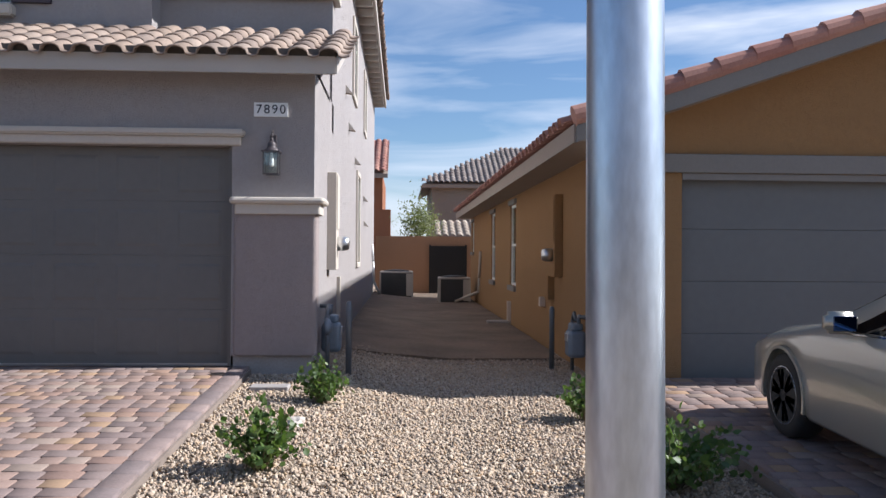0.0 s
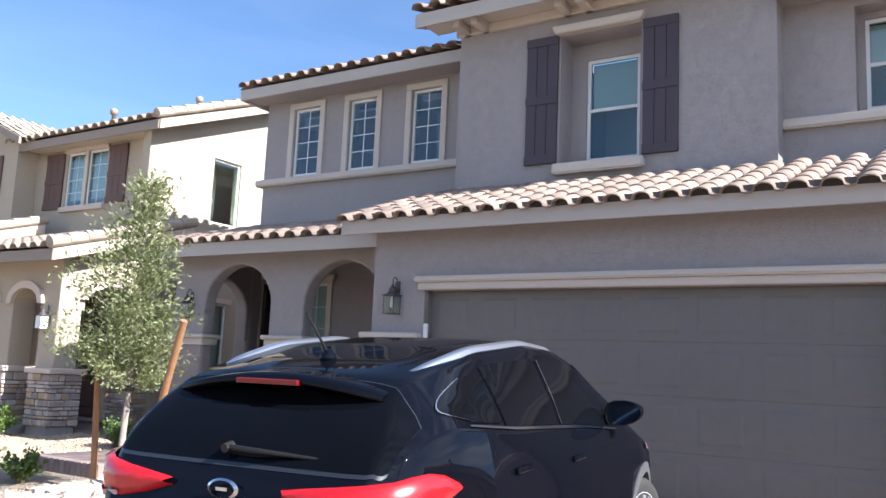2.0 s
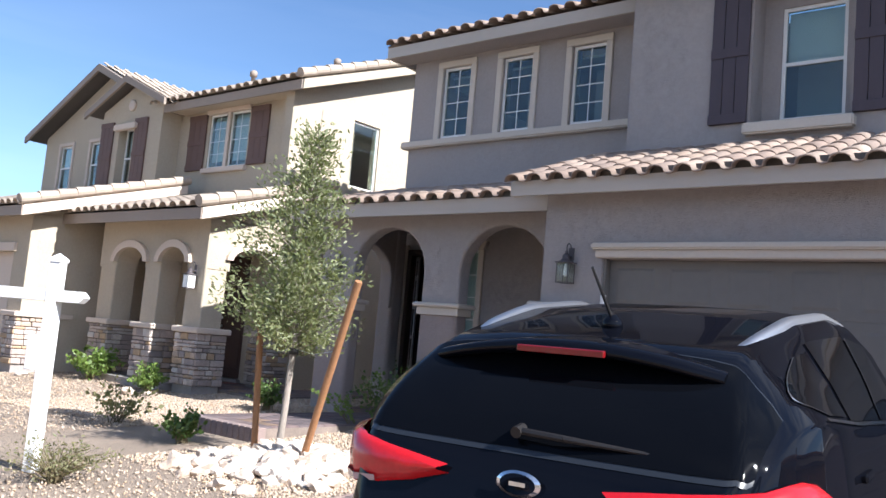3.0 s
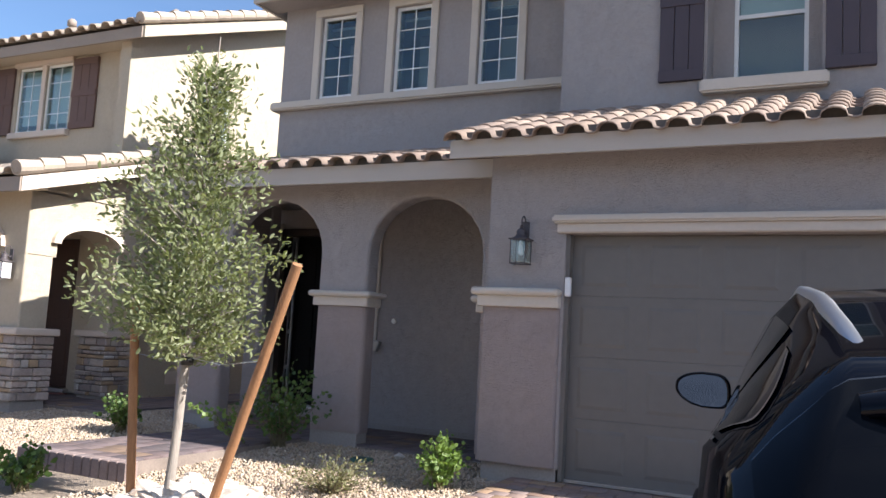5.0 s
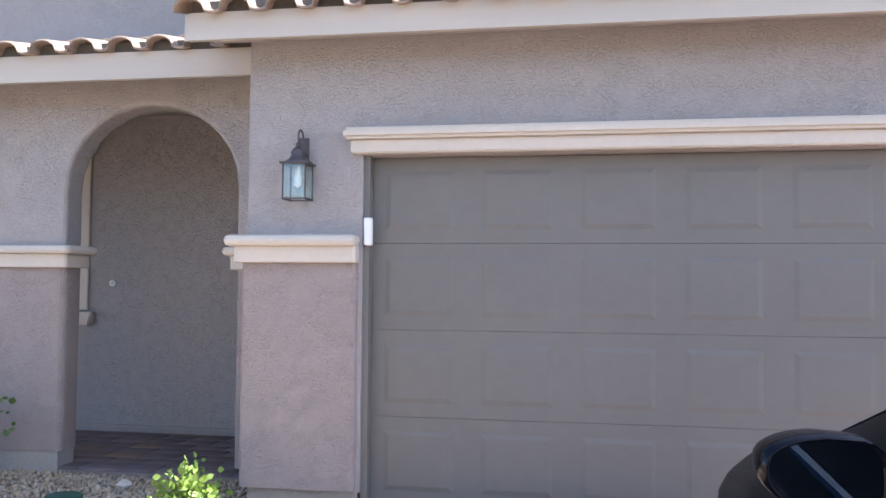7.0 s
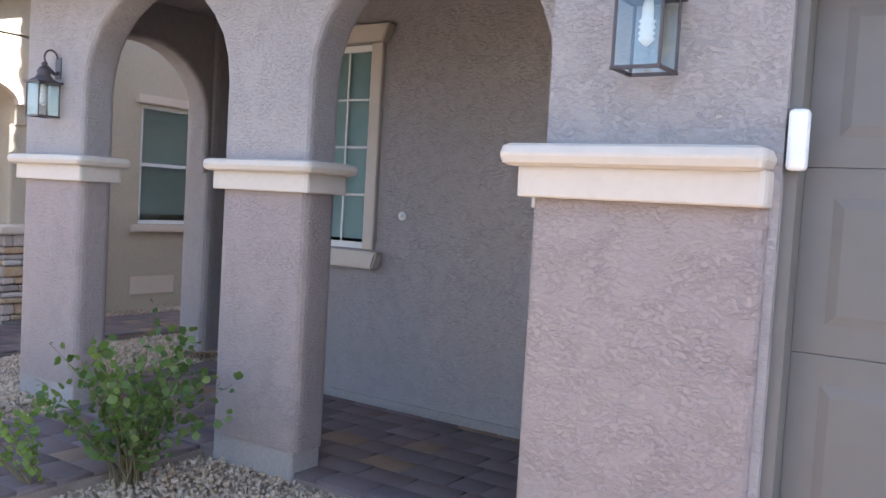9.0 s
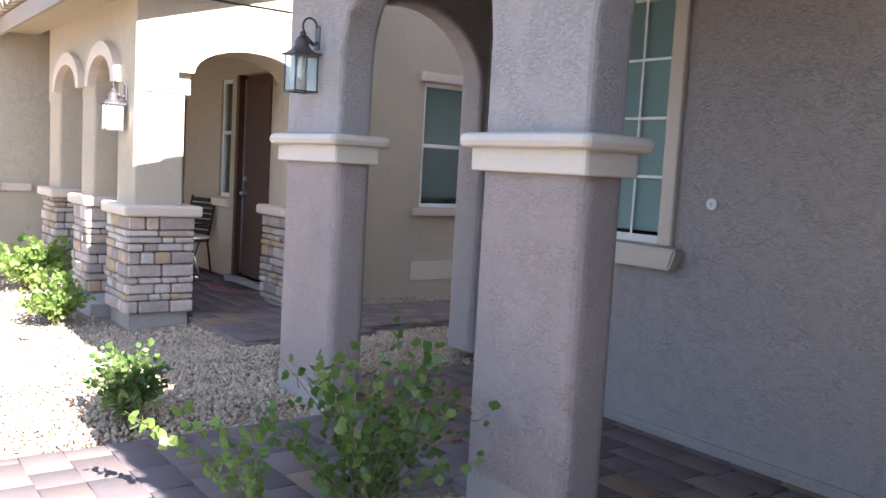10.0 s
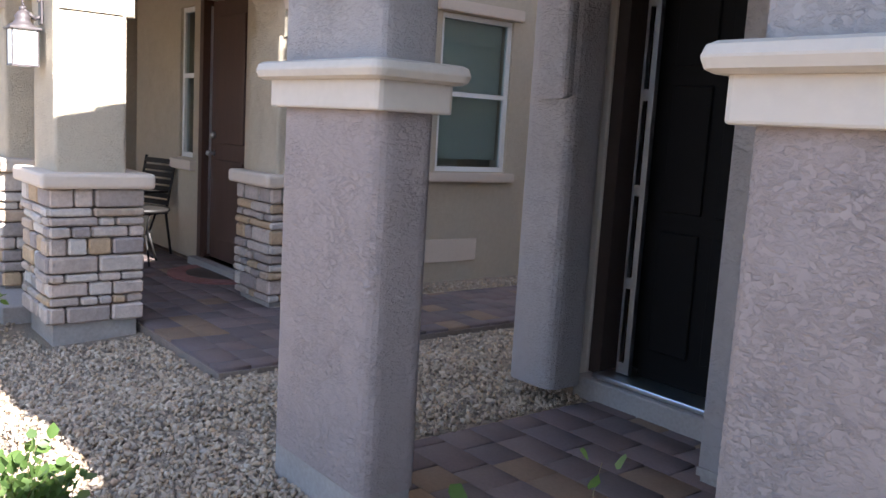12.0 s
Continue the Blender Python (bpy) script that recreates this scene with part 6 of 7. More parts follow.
            rows.append([bm.verts.new((side * (x + 0.022 + o * 0.7), y - 0.03 - o * 0.7, z)) for z, o in ((a, -0.02), (a + 0.01, 0.026), ((a + b) / 2, 0.034), (b - 0.01, 0.026), (b, -0.012))])
        for a, b in zip(rows, rows[1:]):
            for i in range(4):
                bm.faces.new((a[i], a[i + 1], b[i + 1], b[i]))
        part("tail_lamp", bm, M_RED, v, "bright red wraparound tail lamp", smooth=True)
        bm = bmesh.new()
        rows = []
        for (x, y), a, b in list(zip(plan, low, high))[2:6]:
            rows.append([bm.verts.new((side * (x + 0.022 + o), y - 0.03 - o, a + (b - a) * f)) for f, o in ((0.08, 0.024), (0.22, 0.027))])
        for a, b in zip(rows, rows[1:]):
            bm.faces.new((a[0], a[1], b[1], b[0]))
        part("reversing_lens", bm, M_CLEARL, v)
        # roof rail
        pts = []
        for k in range(21):
            f = k / 20
            y = -1.54 + 1.94 * f
            hump = min(1.0, 5 * f, 5 * (1 - f)) ** 0.6
            pts.append(Vector((side * (0.535 + 0.075 * f + 0.025 * hump), y, car_section(c, y)[11][1] - 0.012 + 0.022 * hump)))
        bm = bmesh.new()
        prev = None
        for p in pts:
            ring = [bm.verts.new(p + Vector((dx, 0, dz))) for dx, dz in ((-0.022, -0.045), (-0.022, 0.004), (-0.012, 0.014), (0.01, 0.012), (0.024, 0.0), (0.03, -0.045))]
            if prev:
                for i in range(5):
                    bm.faces.new((prev[i], prev[i + 1], ring[i + 1], ring[i]))
            prev = ring
        part("roof_rail", bm, M_ALU, v, "satin silver roof rail", smooth=True)
    car_patch("windscreen", c, lambda g: (0.98, 0.34), (10.6, 13), 1, 0.005, M_DARKG, v, both=True)
    car_patch("rear_window", c, lambda g: (-1.72 - 0.1 * (1 - g) ** 2, -2.085 + 0.06 * (1 - g) ** 3), (8.62, 13), 1, 0.008, M_DARKG, v, "black tinted rear window", both=True, n=8, m=8)
    # slightly larger patch that paints the glint along the glass edge
    car_patch("window_edge_glint", c, lambda g: (-1.71 - 0.1 * (1 - g) ** 2, -2.094 + 0.06 * (1 - g) ** 3), (8.585, 13), 1, 0.0045, M_RIMGLINT, v, "lighter rim painted for the sky glint on the rear window's edge", both=True, n=8, m=8)
    # spoiler over the rear window
    bm = bmesh.new()
    rows = []
    for k in range(17):
        x = -0.56 + 1.12 * k / 16
        e = 1 - abs(x / 0.56) ** 4
        zt = 1.475 - 0.07 * (x / 0.56) ** 2
        rows.append([bm.verts.new(p) for p in ((x, -1.45, zt - 0.005), (x, -1.78, zt - 0.025), (x, -1.83 - 0.06 * e, zt - 0.045), (x, -1.825 - 0.06 * e, zt - 0.07), (x, -1.7, zt - 0.09))])
    for a, b in zip(rows, rows[1:]):
        for i in range(4):
            bm.faces.new((a[i], a[i + 1], b[i + 1], b[i]))
    part("spoiler", bm, M_PAINT, v, smooth=True)
    box("brake_light", (-0.17, 0.17, -1.905, -1.86, 1.395, 1.42), M_REDDIM, v, bevel=0.005, label="dark red high brake light strip")
    lathe("antenna_base", [(0.045, -0.02), (0.04, 0.02), (0.02, 0.045)], M_PAINT, v, at=(0, -1.42, 1.505), n=14)
    bm = bmesh.new()
    rod(bm, (0, -1.42, 1.53), (-0.03, -1.58, 1.73), 0.008, 0.005, n=8)
    part("antenna", bm, M_BLACKM, v)
    bm = bmesh.new()
    rod(bm, (-0.05, -2.08, 1.135), (0.12, -2.085, 1.13), 0.013, 0.012, n=8)
    rod(bm, (0.12, -2.085, 1.13), (0.42, -2.05, 1.115), 0.012, 0.006, n=8)
    rod(bm, (-0.05, -2.05, 1.14), (-0.05, -2.1, 1.13), 0.02, 0.02, n=10)
    part("rear_wiper", bm, M_BLACKM, v)
    bm = bmesh.new()
    ring = []
    for k in range(28):
        a = 2 * math.pi * k / 28
        for rr, dy in ((1.0, 0), (0.8, -0.008)):
            ring.append(bm.verts.new((0.082 * rr * math.cos(a), -2.155 + dy, 0.975 + 0.043 * rr * math.sin(a))))
    for k in range(28):
        a, b = 2 * k, 2 * ((k + 1) % 28)
        bm.faces.new((ring[a], ring[b], ring[b + 1], ring[a + 1]))
    part("badge_ring", bm, M_CHROME, v, "plain chrome oval badge")
    box("badge_bar", (-0.03, 0.03, -2.165, -2.14, 0.968, 0.982), M_CHROME, v)
    car_patch("head_lamp", c, lambda g: (2.0, 1.62), (6.4, 7.6), 1, 0.008, M_CLEARL, v)
    car_patch("marker_lamp", c, lambda g: (1.72, 1.62), (7.0, 7.5), 1, 0.012, M_RED, v)


suv()


def sedan():
    c = SEDAN
    v = car(c, (5.31, -3.75, -0.27), 0, 0.97, M_SPAINT, "champagne silver sedan parked before the ochre garage", 12, "sedan")
    for side in (1, -1):
        car_patch("side_window", c, lambda g: (0.72 - 0.72 * g, -0.25), (8.15, 9.8), side, 0.006, M_DARKG, v)
        car_patch("side_window", c, lambda g: (-0.31, -1.1 + 0.1 * g), (8.15, 9.8), side, 0.006, M_DARKG, v)
        car_patch("belt_moulding", c, lambda g: (0.8, -1.2), (8.02, 8.09), side, 0.008, M_CHROME, v, n=20, m=1)
        car_patch("side_moulding", c, lambda g: (0.9, -0.95), (5.0, 5.22), side, 0.012, M_SPAINT, v, n=20, m=1)
        for y in (-0.12, -0.95):
            p = car_point(c, y, 6.6, side, 0.0)
            box("door_handle", (p.x - 0.02, p.x + 0.02, y - 0.1, y + 0.1, p.z - 0.018, p.z + 0.018), M_SPAINT, v, bevel=0.008)
        bm = bmesh.new()
        bmesh.ops.create_cube(bm, size=1.0)
        for q in bm.verts:
            q.co = Vector((q.co.x * 0.2 + side * 0.98, q.co.y * 0.13 * (0.8 if q.co.x * side > 0 else 1) + 0.42, q.co.z * 0.14 + 0.985))
        bmesh.ops.bevel(bm, geom=bm.edges[:], offset=0.03, segments=3, affect="EDGES")
        dm = part("door_mirror", bm, M_SPAINT, v, smooth=True)
        bm = bmesh.new()
        add_box(bm, side * 0.98 - 0.075, side * 0.98 + 0.075, 0.345, 0.356, 0.937, 1.033)
        bmesh.ops.bevel(bm, geom=bm.edges[:], offset=0.004, segments=1, affect="EDGES")
        part("mirror_glass", bm, M_MIRROR, dm)
    car_patch("windscreen", c, lambda g: (0.94, 0.16), (10.6, 13), 1, 0.005, M_DARKG, v, both=True)
    car_patch("head_lamp", c, lambda g: (2.2, 1.8), (6.5, 7.6), -1, 0.008, M_CLEARL, v)


sedan()

# ---- plants ----
LEAF_V = [(0, 0, 0), (0.32, 0.28, 0.05), (0.38, 0.6, 0.06), (0, 1, -0.06), (-0.38, 0.6, 0.06), (-0.32, 0.28, 0.05), (0, 0.5, -0.02)]
LEAF_F = [(0, 1, 6), (1, 2, 6), (2, 3, 6), (3, 4, 6), (4, 5, 6), (5, 0, 6)]


def leaves(name, pts, dirs, size, material, parent, rng, width=1.0, spread=1.0):
    """Small folded leaves at points, each growing roughly along its twig's way."""
    n = len(pts)
    d = np.asarray(dirs) + rng.normal(size=(n, 3)) * spread
    d /= np.linalg.norm(d, axis=1)[:, None]
    r = rng.normal(size=(n, 3))
    x = np.cross(d, r)
    x /= np.linalg.norm(x, axis=1)[:, None]
    z = np.cross(x, d)
    s = size * rng.uniform(0.6, 1.25, n)
    m = np.zeros((n, 4, 4))
    m[:, :3, 0], m[:, :3, 1], m[:, :3, 2], m[:, :3, 3] = x * (s * width)[:, None], d * s[:, None], z * s[:, None], pts
    m[:, 3, 3] = 1
    ob = link(name, scatter_mesh(name, LEAF_V, LEAF_F, m), material, parent)
    return ob


def shrub(at, reach, height, stems, per_stem, leaf, material, seed, label, group="", width=1.0, droop=0.3, up=1.0, low=0.25, lean=(0, 0), spread=0.9, jitter=0.02):
    """Stems that arch out from the ground, leafy along most of their length."""
    x, y = at
    s = thing("shrub", label, "shrub", (x, y, ground_z(x, y) - 0.03), group)
    rng = np.random.default_rng(seed)
    bm = bmesh.new()
    pts, dirs = [], []
    for i in range(stems):
        a = 2 * math.pi * (i + rng.uniform(-0.4, 0.4)) / stems * 2.4
        out = reach * math.sqrt(rng.uniform(0.02, 1.0))
        h = height * rng.uniform(0.55, 1.0) * (1 - 0.45 * (out / reach) ** 2)
        p0 = Vector((rng.normal() * 0.03, rng.normal() * 0.03, 0))
        tip = Vector((math.cos(a) * out + lean[0] * h, math.sin(a) * out + lean[1] * h, h))
        mid = Vector((tip.x * 0.35, tip.y * 0.35, h * (0.62 + droop * 0.4)))
        prev = p0
        for k in range(1, 7):
            t = k / 6
            p = p0 * (1 - t) ** 2 + mid * 2 * t * (1 - t) + tip * t * t
            rod(bm, prev, p, 0.006 * (1.15 - t), 0.006 * (1.0 - t * 0.85), n=5, cap=False)
            prev = p
        for k in range(per_stem):
            t = low + (1 - low) * (k + rng.uniform(0, 1)) / per_stem
            p = p0 * (1 - t) ** 2 + mid * 2 * t * (1 - t) + tip * t * t
            d = (mid - p0) * (2 * (1 - t)) + (tip - mid) * (2 * t)
            pts.append(p + Vector(rng.normal(size=3) * jitter))
            dirs.append(d.normalized())
    part("stem", bm, M_TWIG, s)["kind"] = "stuff"
    f = leaves("foliage", np.array([tuple(p) for p in pts]), np.array([tuple(d) for d in dirs]), leaf, material, s, rng, width, spread)
    return s


G1 = "shrubs in the gravel"
shrub((0.83, -3.35), 0.27, 0.46, 30, 18, 0.05, M_LEAF2, 1, "leafy green shrub in sunlit gravel", G1)
shrub((1.0, -1.35), 0.25, 0.40, 34, 16, 0.046, M_LEAF2, 2, "small dark green shrub by the garage corner", G1)
shrub((3.2, -1.45), 0.24, 0.42, 28, 14, 0.05, M_LEAF2, 3, "leafy green shrub beside the gas meter", G1)
shrub((3.35, -3.3), 0.55, 0.5, 50, 16, 0.055, M_LEAF2, 4, "low spreading dark green shrub in shade", G1)
shrub((-5.72, -0.68), 0.2, 0.52, 50, 22, 0.044, M_LEAF3, 5, "compact bright green shrub before the garage pier", G1, jitter=0.03)
shrub((-7.95, 0.05), 0.56, 0.96, 40, 22, 0.045, M_LEAF2, 6, "loose green shrub with long sprigs by the porch", G1, width=1.35, droop=0.1, low=0.22, spread=0.8)
shrub((-8.12, -0.3), 0.3, 0.74, 7, 22, 0.042, M_LEAF3, 16, "sprigs with round yellow-green leaves by the porch", G1, width=1.4, droop=0.0, low=0.3, lean=(-0.6, -0.6), jitter=0.012)
shrub((-6.35, -1.35), 0.5, 0.34, 60, 12, 0.035, M_LEAF4, 7, "sparse low dry shrub in sunlit gravel", G1, width=0.6)
shrub((-9.72, -0.42), 0.25, 0.46, 44, 18, 0.046, M_LEAF2, 8, "round green shrub at the edge of the shade", G1)
shrub((-13.2, -0.05), 0.32, 0.56, 46, 20, 0.054, M_LEAF3, 9, "bright green shrub before the stone pier", G1)
shrub((-15.3, 0.1), 0.55, 0.72, 46, 16, 0.08, M_LEAF3, 10, "wide bright green shrub before the stone pier", G1)
shrub((-8.35, -2.65), 0.27, 0.4, 36, 16, 0.055, M_LEAF2, 11, "small dark green shrub by the rock pile", G1)
shrub((-9.9, -2.5), 0.5, 0.62, 20, 10, 0.065, M_LEAF4, 12, "thin reddish shrub in sunlit gravel", G1)
shrub((-7.2, -4.6), 0.55, 0.42, 60, 12, 0.04, M_LEAF4, 13, "low feathery grey-green shrub near the sign post", G1, width=0.5)
shrub((-17.6, -1.3), 0.4, 0.5, 30, 12, 0.06, M_LEAF2, 14, "far green shrub by the garage wing", G1)


def young_tree(at, height, crown_low, radius, seed):
    x, y = at
    t = thing("tree", "young staked tree with small olive-green leaves", "tree", (x, y, ground_z(x, y) - 0.02))
    rng = np.random.default_rng(seed)
    bm = bmesh.new()
    pts_ = [Vector((0, 0, 0)), Vector((0.03, 0.01, 0.5)), Vector((0.05, 0.02, 1.1)), Vector((0.06, 0.03, 1.7)), Vector((0.07, 0.02, 2.3)), Vector((0.09, 0.05, height * 0.97))]
    rad = [0.04, 0.034, 0.03, 0.022, 0.013, 0.004]
    for (a, b), (r0, r1) in zip(zip(pts_, pts_[1:]), zip(rad, rad[1:])):
        rod(bm, a, b, r0, r1, n=10, cap=False)
    part("trunk", bm, M_BARK, t, smooth=True)
    bm = bmesh.new()
    lp, ld = [], []

    def axis_at(z):
        for a, b in zip(pts_, pts_[1:]):
            if a.z <= z <= b.z:
                return a.lerp(b, (z - a.z) / (b.z - a.z))
        return pts_[-1]

    for i in range(130):
        f = (i + rng.uniform(0, 1)) / 130
        z0 = crown_low - 0.1 + (height - crown_low) * 0.88 * f ** 1.3
        base = axis_at(z0)
        a = i * 2.399 + rng.normal() * 0.3
        shape = (1 - f) ** 0.85 * min(1.0, 0.62 + 1.7 * f)
        ln = radius * (0.17 + shape) * (rng.uniform(0.55, 1.05) if i % 7 else 1.24) * (1 - 0.58 * max(0.0, math.sin(a - 0.1)))
        rise = ln * rng.uniform(0.1 + 0.5 * f, 0.6 + 0.5 * f)
        tip = base + Vector((math.cos(a) * ln, math.sin(a) * ln, rise))
        mid = base.lerp(tip, 0.5) + Vector((0, 0, -0.06 * ln))
        prev = base
        for k in range(1, 5):
            u = k / 4
            p = base * (1 - u) ** 2 + mid * 2 * u * (1 - u) + tip * u * u
            rod(bm, prev, p, 0.008 * (1.2 - u), 0.008 * (1.0 - 0.8 * u), n=5, cap=False)
            prev = p
        for k in range(int((52 + 105 * ln / radius) * (1 - 0.4 * f))):
            u = 0.22 + 0.8 * rng.uniform(0, 1) ** 0.8
            p = base * (1 - u) ** 2 + mid * 2 * u * (1 - u) + tip * u * u
            lp.append(tuple(p + Vector(rng.normal(size=3) * (0.04 + 0.03 * u))))
            ld.append(tuple((tip - base).normalized()))
    part("branchwork", bm, M_BARK, t)["kind"] = "stuff"
    leaves("crown", np.array(lp), np.array(ld), 0.056, M_LEAF, t, rng, 0.5, 0.75)
    return t


young_tree((-7.04, -2.44), 3.66, 1.18, 0.75, 21)
bt = thing("tree", "small grey-green tree behind the garden wall", "tree", (2.3, 26.0, -0.3))
bm = bmesh.new()
rod(bm, (0, 0, 0), (0.05, 0, 2.2), 0.06, 0.03)
part("trunk", bm, M_BARK, bt)
rng_ = np.random.default_rng(77)
pp = rng_.normal(size=(2600, 3)) * np.array([0.34, 0.34, 0.42]) + np.array([0.1, 0, 2.65])
leaves("crown", pp, rng_.normal(size=(2600, 3)), 0.11, M_LEAF, bt, rng_, 0.6)


def stake(a, b, label):
    s = thing("tree_stake", label, "stake", a, "tree stakes")
    b = Vector(b) - Vector(a)
    bm = bmesh.new()
    n = 8
    for k in range(n):
        p, q = b * (k / n), b * ((k + 1) / n)
        rod(bm, p, q, 0.034, 0.034, n=14, cap=k in (0, n - 1))
    part("pole", bm, M_STAKE, s, smooth=False)


stake((-6.52, -2.6, -0.16), (-5.69, -2.9, 1.58), "leaning reddish wooden tree stake")
stake((-7.42, -2.42, -0.16), (-7.55, -2.42, 1.3), "reddish wooden tree stake beside the trunk")
tie = thing("tree_tie", "grey wire tying the tree to its stakes", "wire", (-6.98, -2.42, 0.9))
pipe("wire", [Vector((-0.53, 0.0, 0.03)), Vector((-0.25, 0, 0.0)), Vector((0, 0, 0.03)), Vector((0.45, -0.15, 0.0)), Vector((0.98, -0.37, 0.06))], 0.003, M_STEEL, tie, n=6)
lathe("collar", [(0.045, -0.03), (0.05, 0), (0.045, 0.03)], M_BLACKM, tie, n=14)

# ---- pale rocks round the tree ----
rock_meshes = []
for k in range(7):
    rg = random.Random(100 + k)
    bm = bmesh.new()
    bmesh.ops.create_icosphere(bm, subdivisions=2, radius=1.0)
    for v in bm.verts:
        q = noise.noise(v.co * 0.9 + Vector((k * 7.1, 0, 0))) * 0.55 + noise.noise(v.co * 2.3 + Vector((0, k * 3.3, 0))) * 0.22
        v.co *= 1 + q
        v.co.z *= 0.68
    bmesh.ops.recalc_face_normals(bm, faces=bm.faces)
    me = bpy.data.meshes.new("rock")
    bm.to_mesh(me)
    bm.free()
    me.materials.append(M_ROCK)
    rock_meshes.append(me)
rg = random.Random(5)
placed = 0
while placed < 210:
    u, w_ = rg.gauss(0, 0.55), rg.gauss(0, 0.5)
    x, y = -6.72 + u * 0.85, -2.62 + w_ * 0.95 - 0.15 * u
    if abs(u) > 1.15 or abs(w_) > 1.1 or x < -7.6 or x > -5.6 or math.hypot(x + 7.02, y + 2.44) < 0.13:
        continue
    r = rg.uniform(0.045, 0.11)
    heap = 0.16 * math.exp(-(u * u + w_ * w_) / 0.45)
    ob = new("rock", rock_meshes[placed % 7])
    ob.matrix_world = pose(x, y, ground_z(x, y) - 0.03 + heap * rg.uniform(0.3, 1) + r * 0.3, rg.uniform(-30, 30), rg.uniform(-30, 30), rg.uniform(0, 360)) @ Matrix.Diagonal((r * rg.uniform(0.9, 1.5), r, r, 1))
    tagged(ob, "pale angular landscape rock heaped round the tree", "rock", "rocks round the tree")
    placed += 1
for x, y, r in ((-13.0, -0.5, 0.12), (-12.7, -0.35, 0.07), (-15.7, -0.6, 0.13), (-16.1, -0.8, 0.09), (-6.62, 0.25, 0.05), (0.9, -2.2, 0.06)):
    ob = new("rock", rock_meshes[placed % 7])
    ob.matrix_world = pose(x, y, ground_z(x, y) + r * 0.2, 10, 5, placed * 40) @ Matrix.Diagonal((r * 1.3, r, r, 1))
    tagged(ob, "single tan landscape rock lying on the gravel", "rock", "loose rocks")
    placed += 1

# ---- poles and signs ----
pole = thing("street_pole", "galvanised steel street pole with a bright vertical seam", "pole", (2.252, -6.3, ground_z(2.252, -6.3) - 0.05))
bm = bmesh.new()
rod(bm, (0, 0, 0), (-0.03, 0, 6.0), 0.105, 0.092, n=40, cap=False)
part("shaft", bm, M_STEEL, pole, smooth=True)
lathe("top_cap", [(0.094, 5.99), (0.094, 6.02), (0.01, 6.03)], M_STEEL, pole, at=(-0.03, 0, 0), n=24)
lathe("base_collar", [(0.15, 0.0), (0.15, 0.05), (0.11, 0.07)], M_STEEL, pole, n=30)
post = thing("sign_post", "white vinyl sign post with a pointed cap and cross arm", "sign post", (-7.7, -4.55, -0.26), turn=25)
box("upright", (-0.05, 0.05, -0.05, 0.05, 0, 1.78), M_WHITE, post, bevel=0.004)
bm = bmesh.new()
b4 = [bm.verts.new((sx * 0.058, sy * 0.058, 1.78)) for sx, sy in ((-1, -1), (1, -1), (1, 1), (-1, 1))]
b5 = [bm.verts.new((v.co.x, v.co.y, 1.81)) for v in b4]
ap = bm.verts.new((0, 0, 1.86))
for i in range(4):
    j = (i + 1) % 4
    bm.faces.new((b4[i], b4[j], b5[j], b5[i]))
    bm.faces.new((b5[i], b5[j], ap))
bm.faces.new(b4)
part("cap", bm, M_WHITE, post)
prism("cross_arm", [(-0.95, 1.44), (0.28, 1.44), (0.33, 1.49), (0.28, 1.54), (-0.95, 1.54)], "y", -0.045, 0.045, M_WHITE, post, bevel=0.004)
box("flyer_box", (-0.13, -0.055, -0.1, 0.1, 0.85, 1.15), M_WHITE, post, bevel=0.008)

# ---- meters, boxes and cooling units ----
def gas_meter(at, label, turn=0):
    g = thing("gas_meter", label, "gas meter", at, "gas meters", turn=turn)
    # local: x out of the wall
    pipe("riser", [Vector((0.12, -0.2, 0)), Vector((0.12, -0.2, 0.62)), Vector((0.12, -0.1, 0.7)), Vector((0.12, 0.0, 0.62))], 0.022, M_PIPE, g)
    pipe("outlet", [Vector((0.12, 0.14, 0.5)), Vector((0.12, 0.14, 0.68)), Vector((0.12, 0.26, 0.68)), Vector((0.0, 0.26, 0.68))], 0.022, M_PIPE, g)
    round_post("meter_body", 0.04, 0.24, -0.06, 0.2, 0.22, 0.52, 0.05, M_METER, g, rtop=0.04)
    round_post("meter_top", 0.07, 0.21, -0.03, 0.17, 0.52, 0.6, 0.04, M_METER, g, rtop=0.02)
    lathe("regulator", [(0.03, -0.05), (0.09, -0.03), (0.09, 0.0), (0.03, 0.04)], M_METER, g, at=(0.13, -0.2, 0.5), axis="x", n=18)
    box("dial", (0.235, 0.25, 0.0, 0.14, 0.4, 0.48), M_ALU, g, bevel=0.006)
    lathe("bollard", [(0.03, 0), (0.03, 0.75), (0.02, 0.78)], M_PIPE, g, at=(0.34, -0.3, -0.02), n=14)


gas_meter((0.8, 0.35, -0.13), "grey gas meter and pipes at the house corner")
gas_meter((3.75, 1.0, -0.25), "grey gas meter against the ochre wall", 180)


def meter_box(x, y, z0, z1, face, material, label, w=0.3):
    b = thing("electric_meter", label, "electric meter", (x, y, z0), "electric meters", turn=0 if face > 0 else 180)
    box("cabinet", (0, 0.11, -w / 2, w / 2, 0, z1 - z0), material, b, bevel=0.008)
    box("cabinet_door", (0.11, 0.122, -w / 2 + 0.02, w / 2 - 0.02, (z1 - z0) * 0.42, (z1 - z0) - 0.03), material, b, bevel=0.004)
    lathe("meter_glass", [(0.085, 0.11), (0.085, 0.19), (0.07, 0.24), (0.03, 0.25)], M_ALU, b, at=(0, 0, (z1 - z0) * 0.27), axis="x", n=20)


meter_box(0.8, 1.55, 0.92, 2.05, 1, M_TRIM, "cream electric meter cabinet on the sunlit side wall", 0.36)
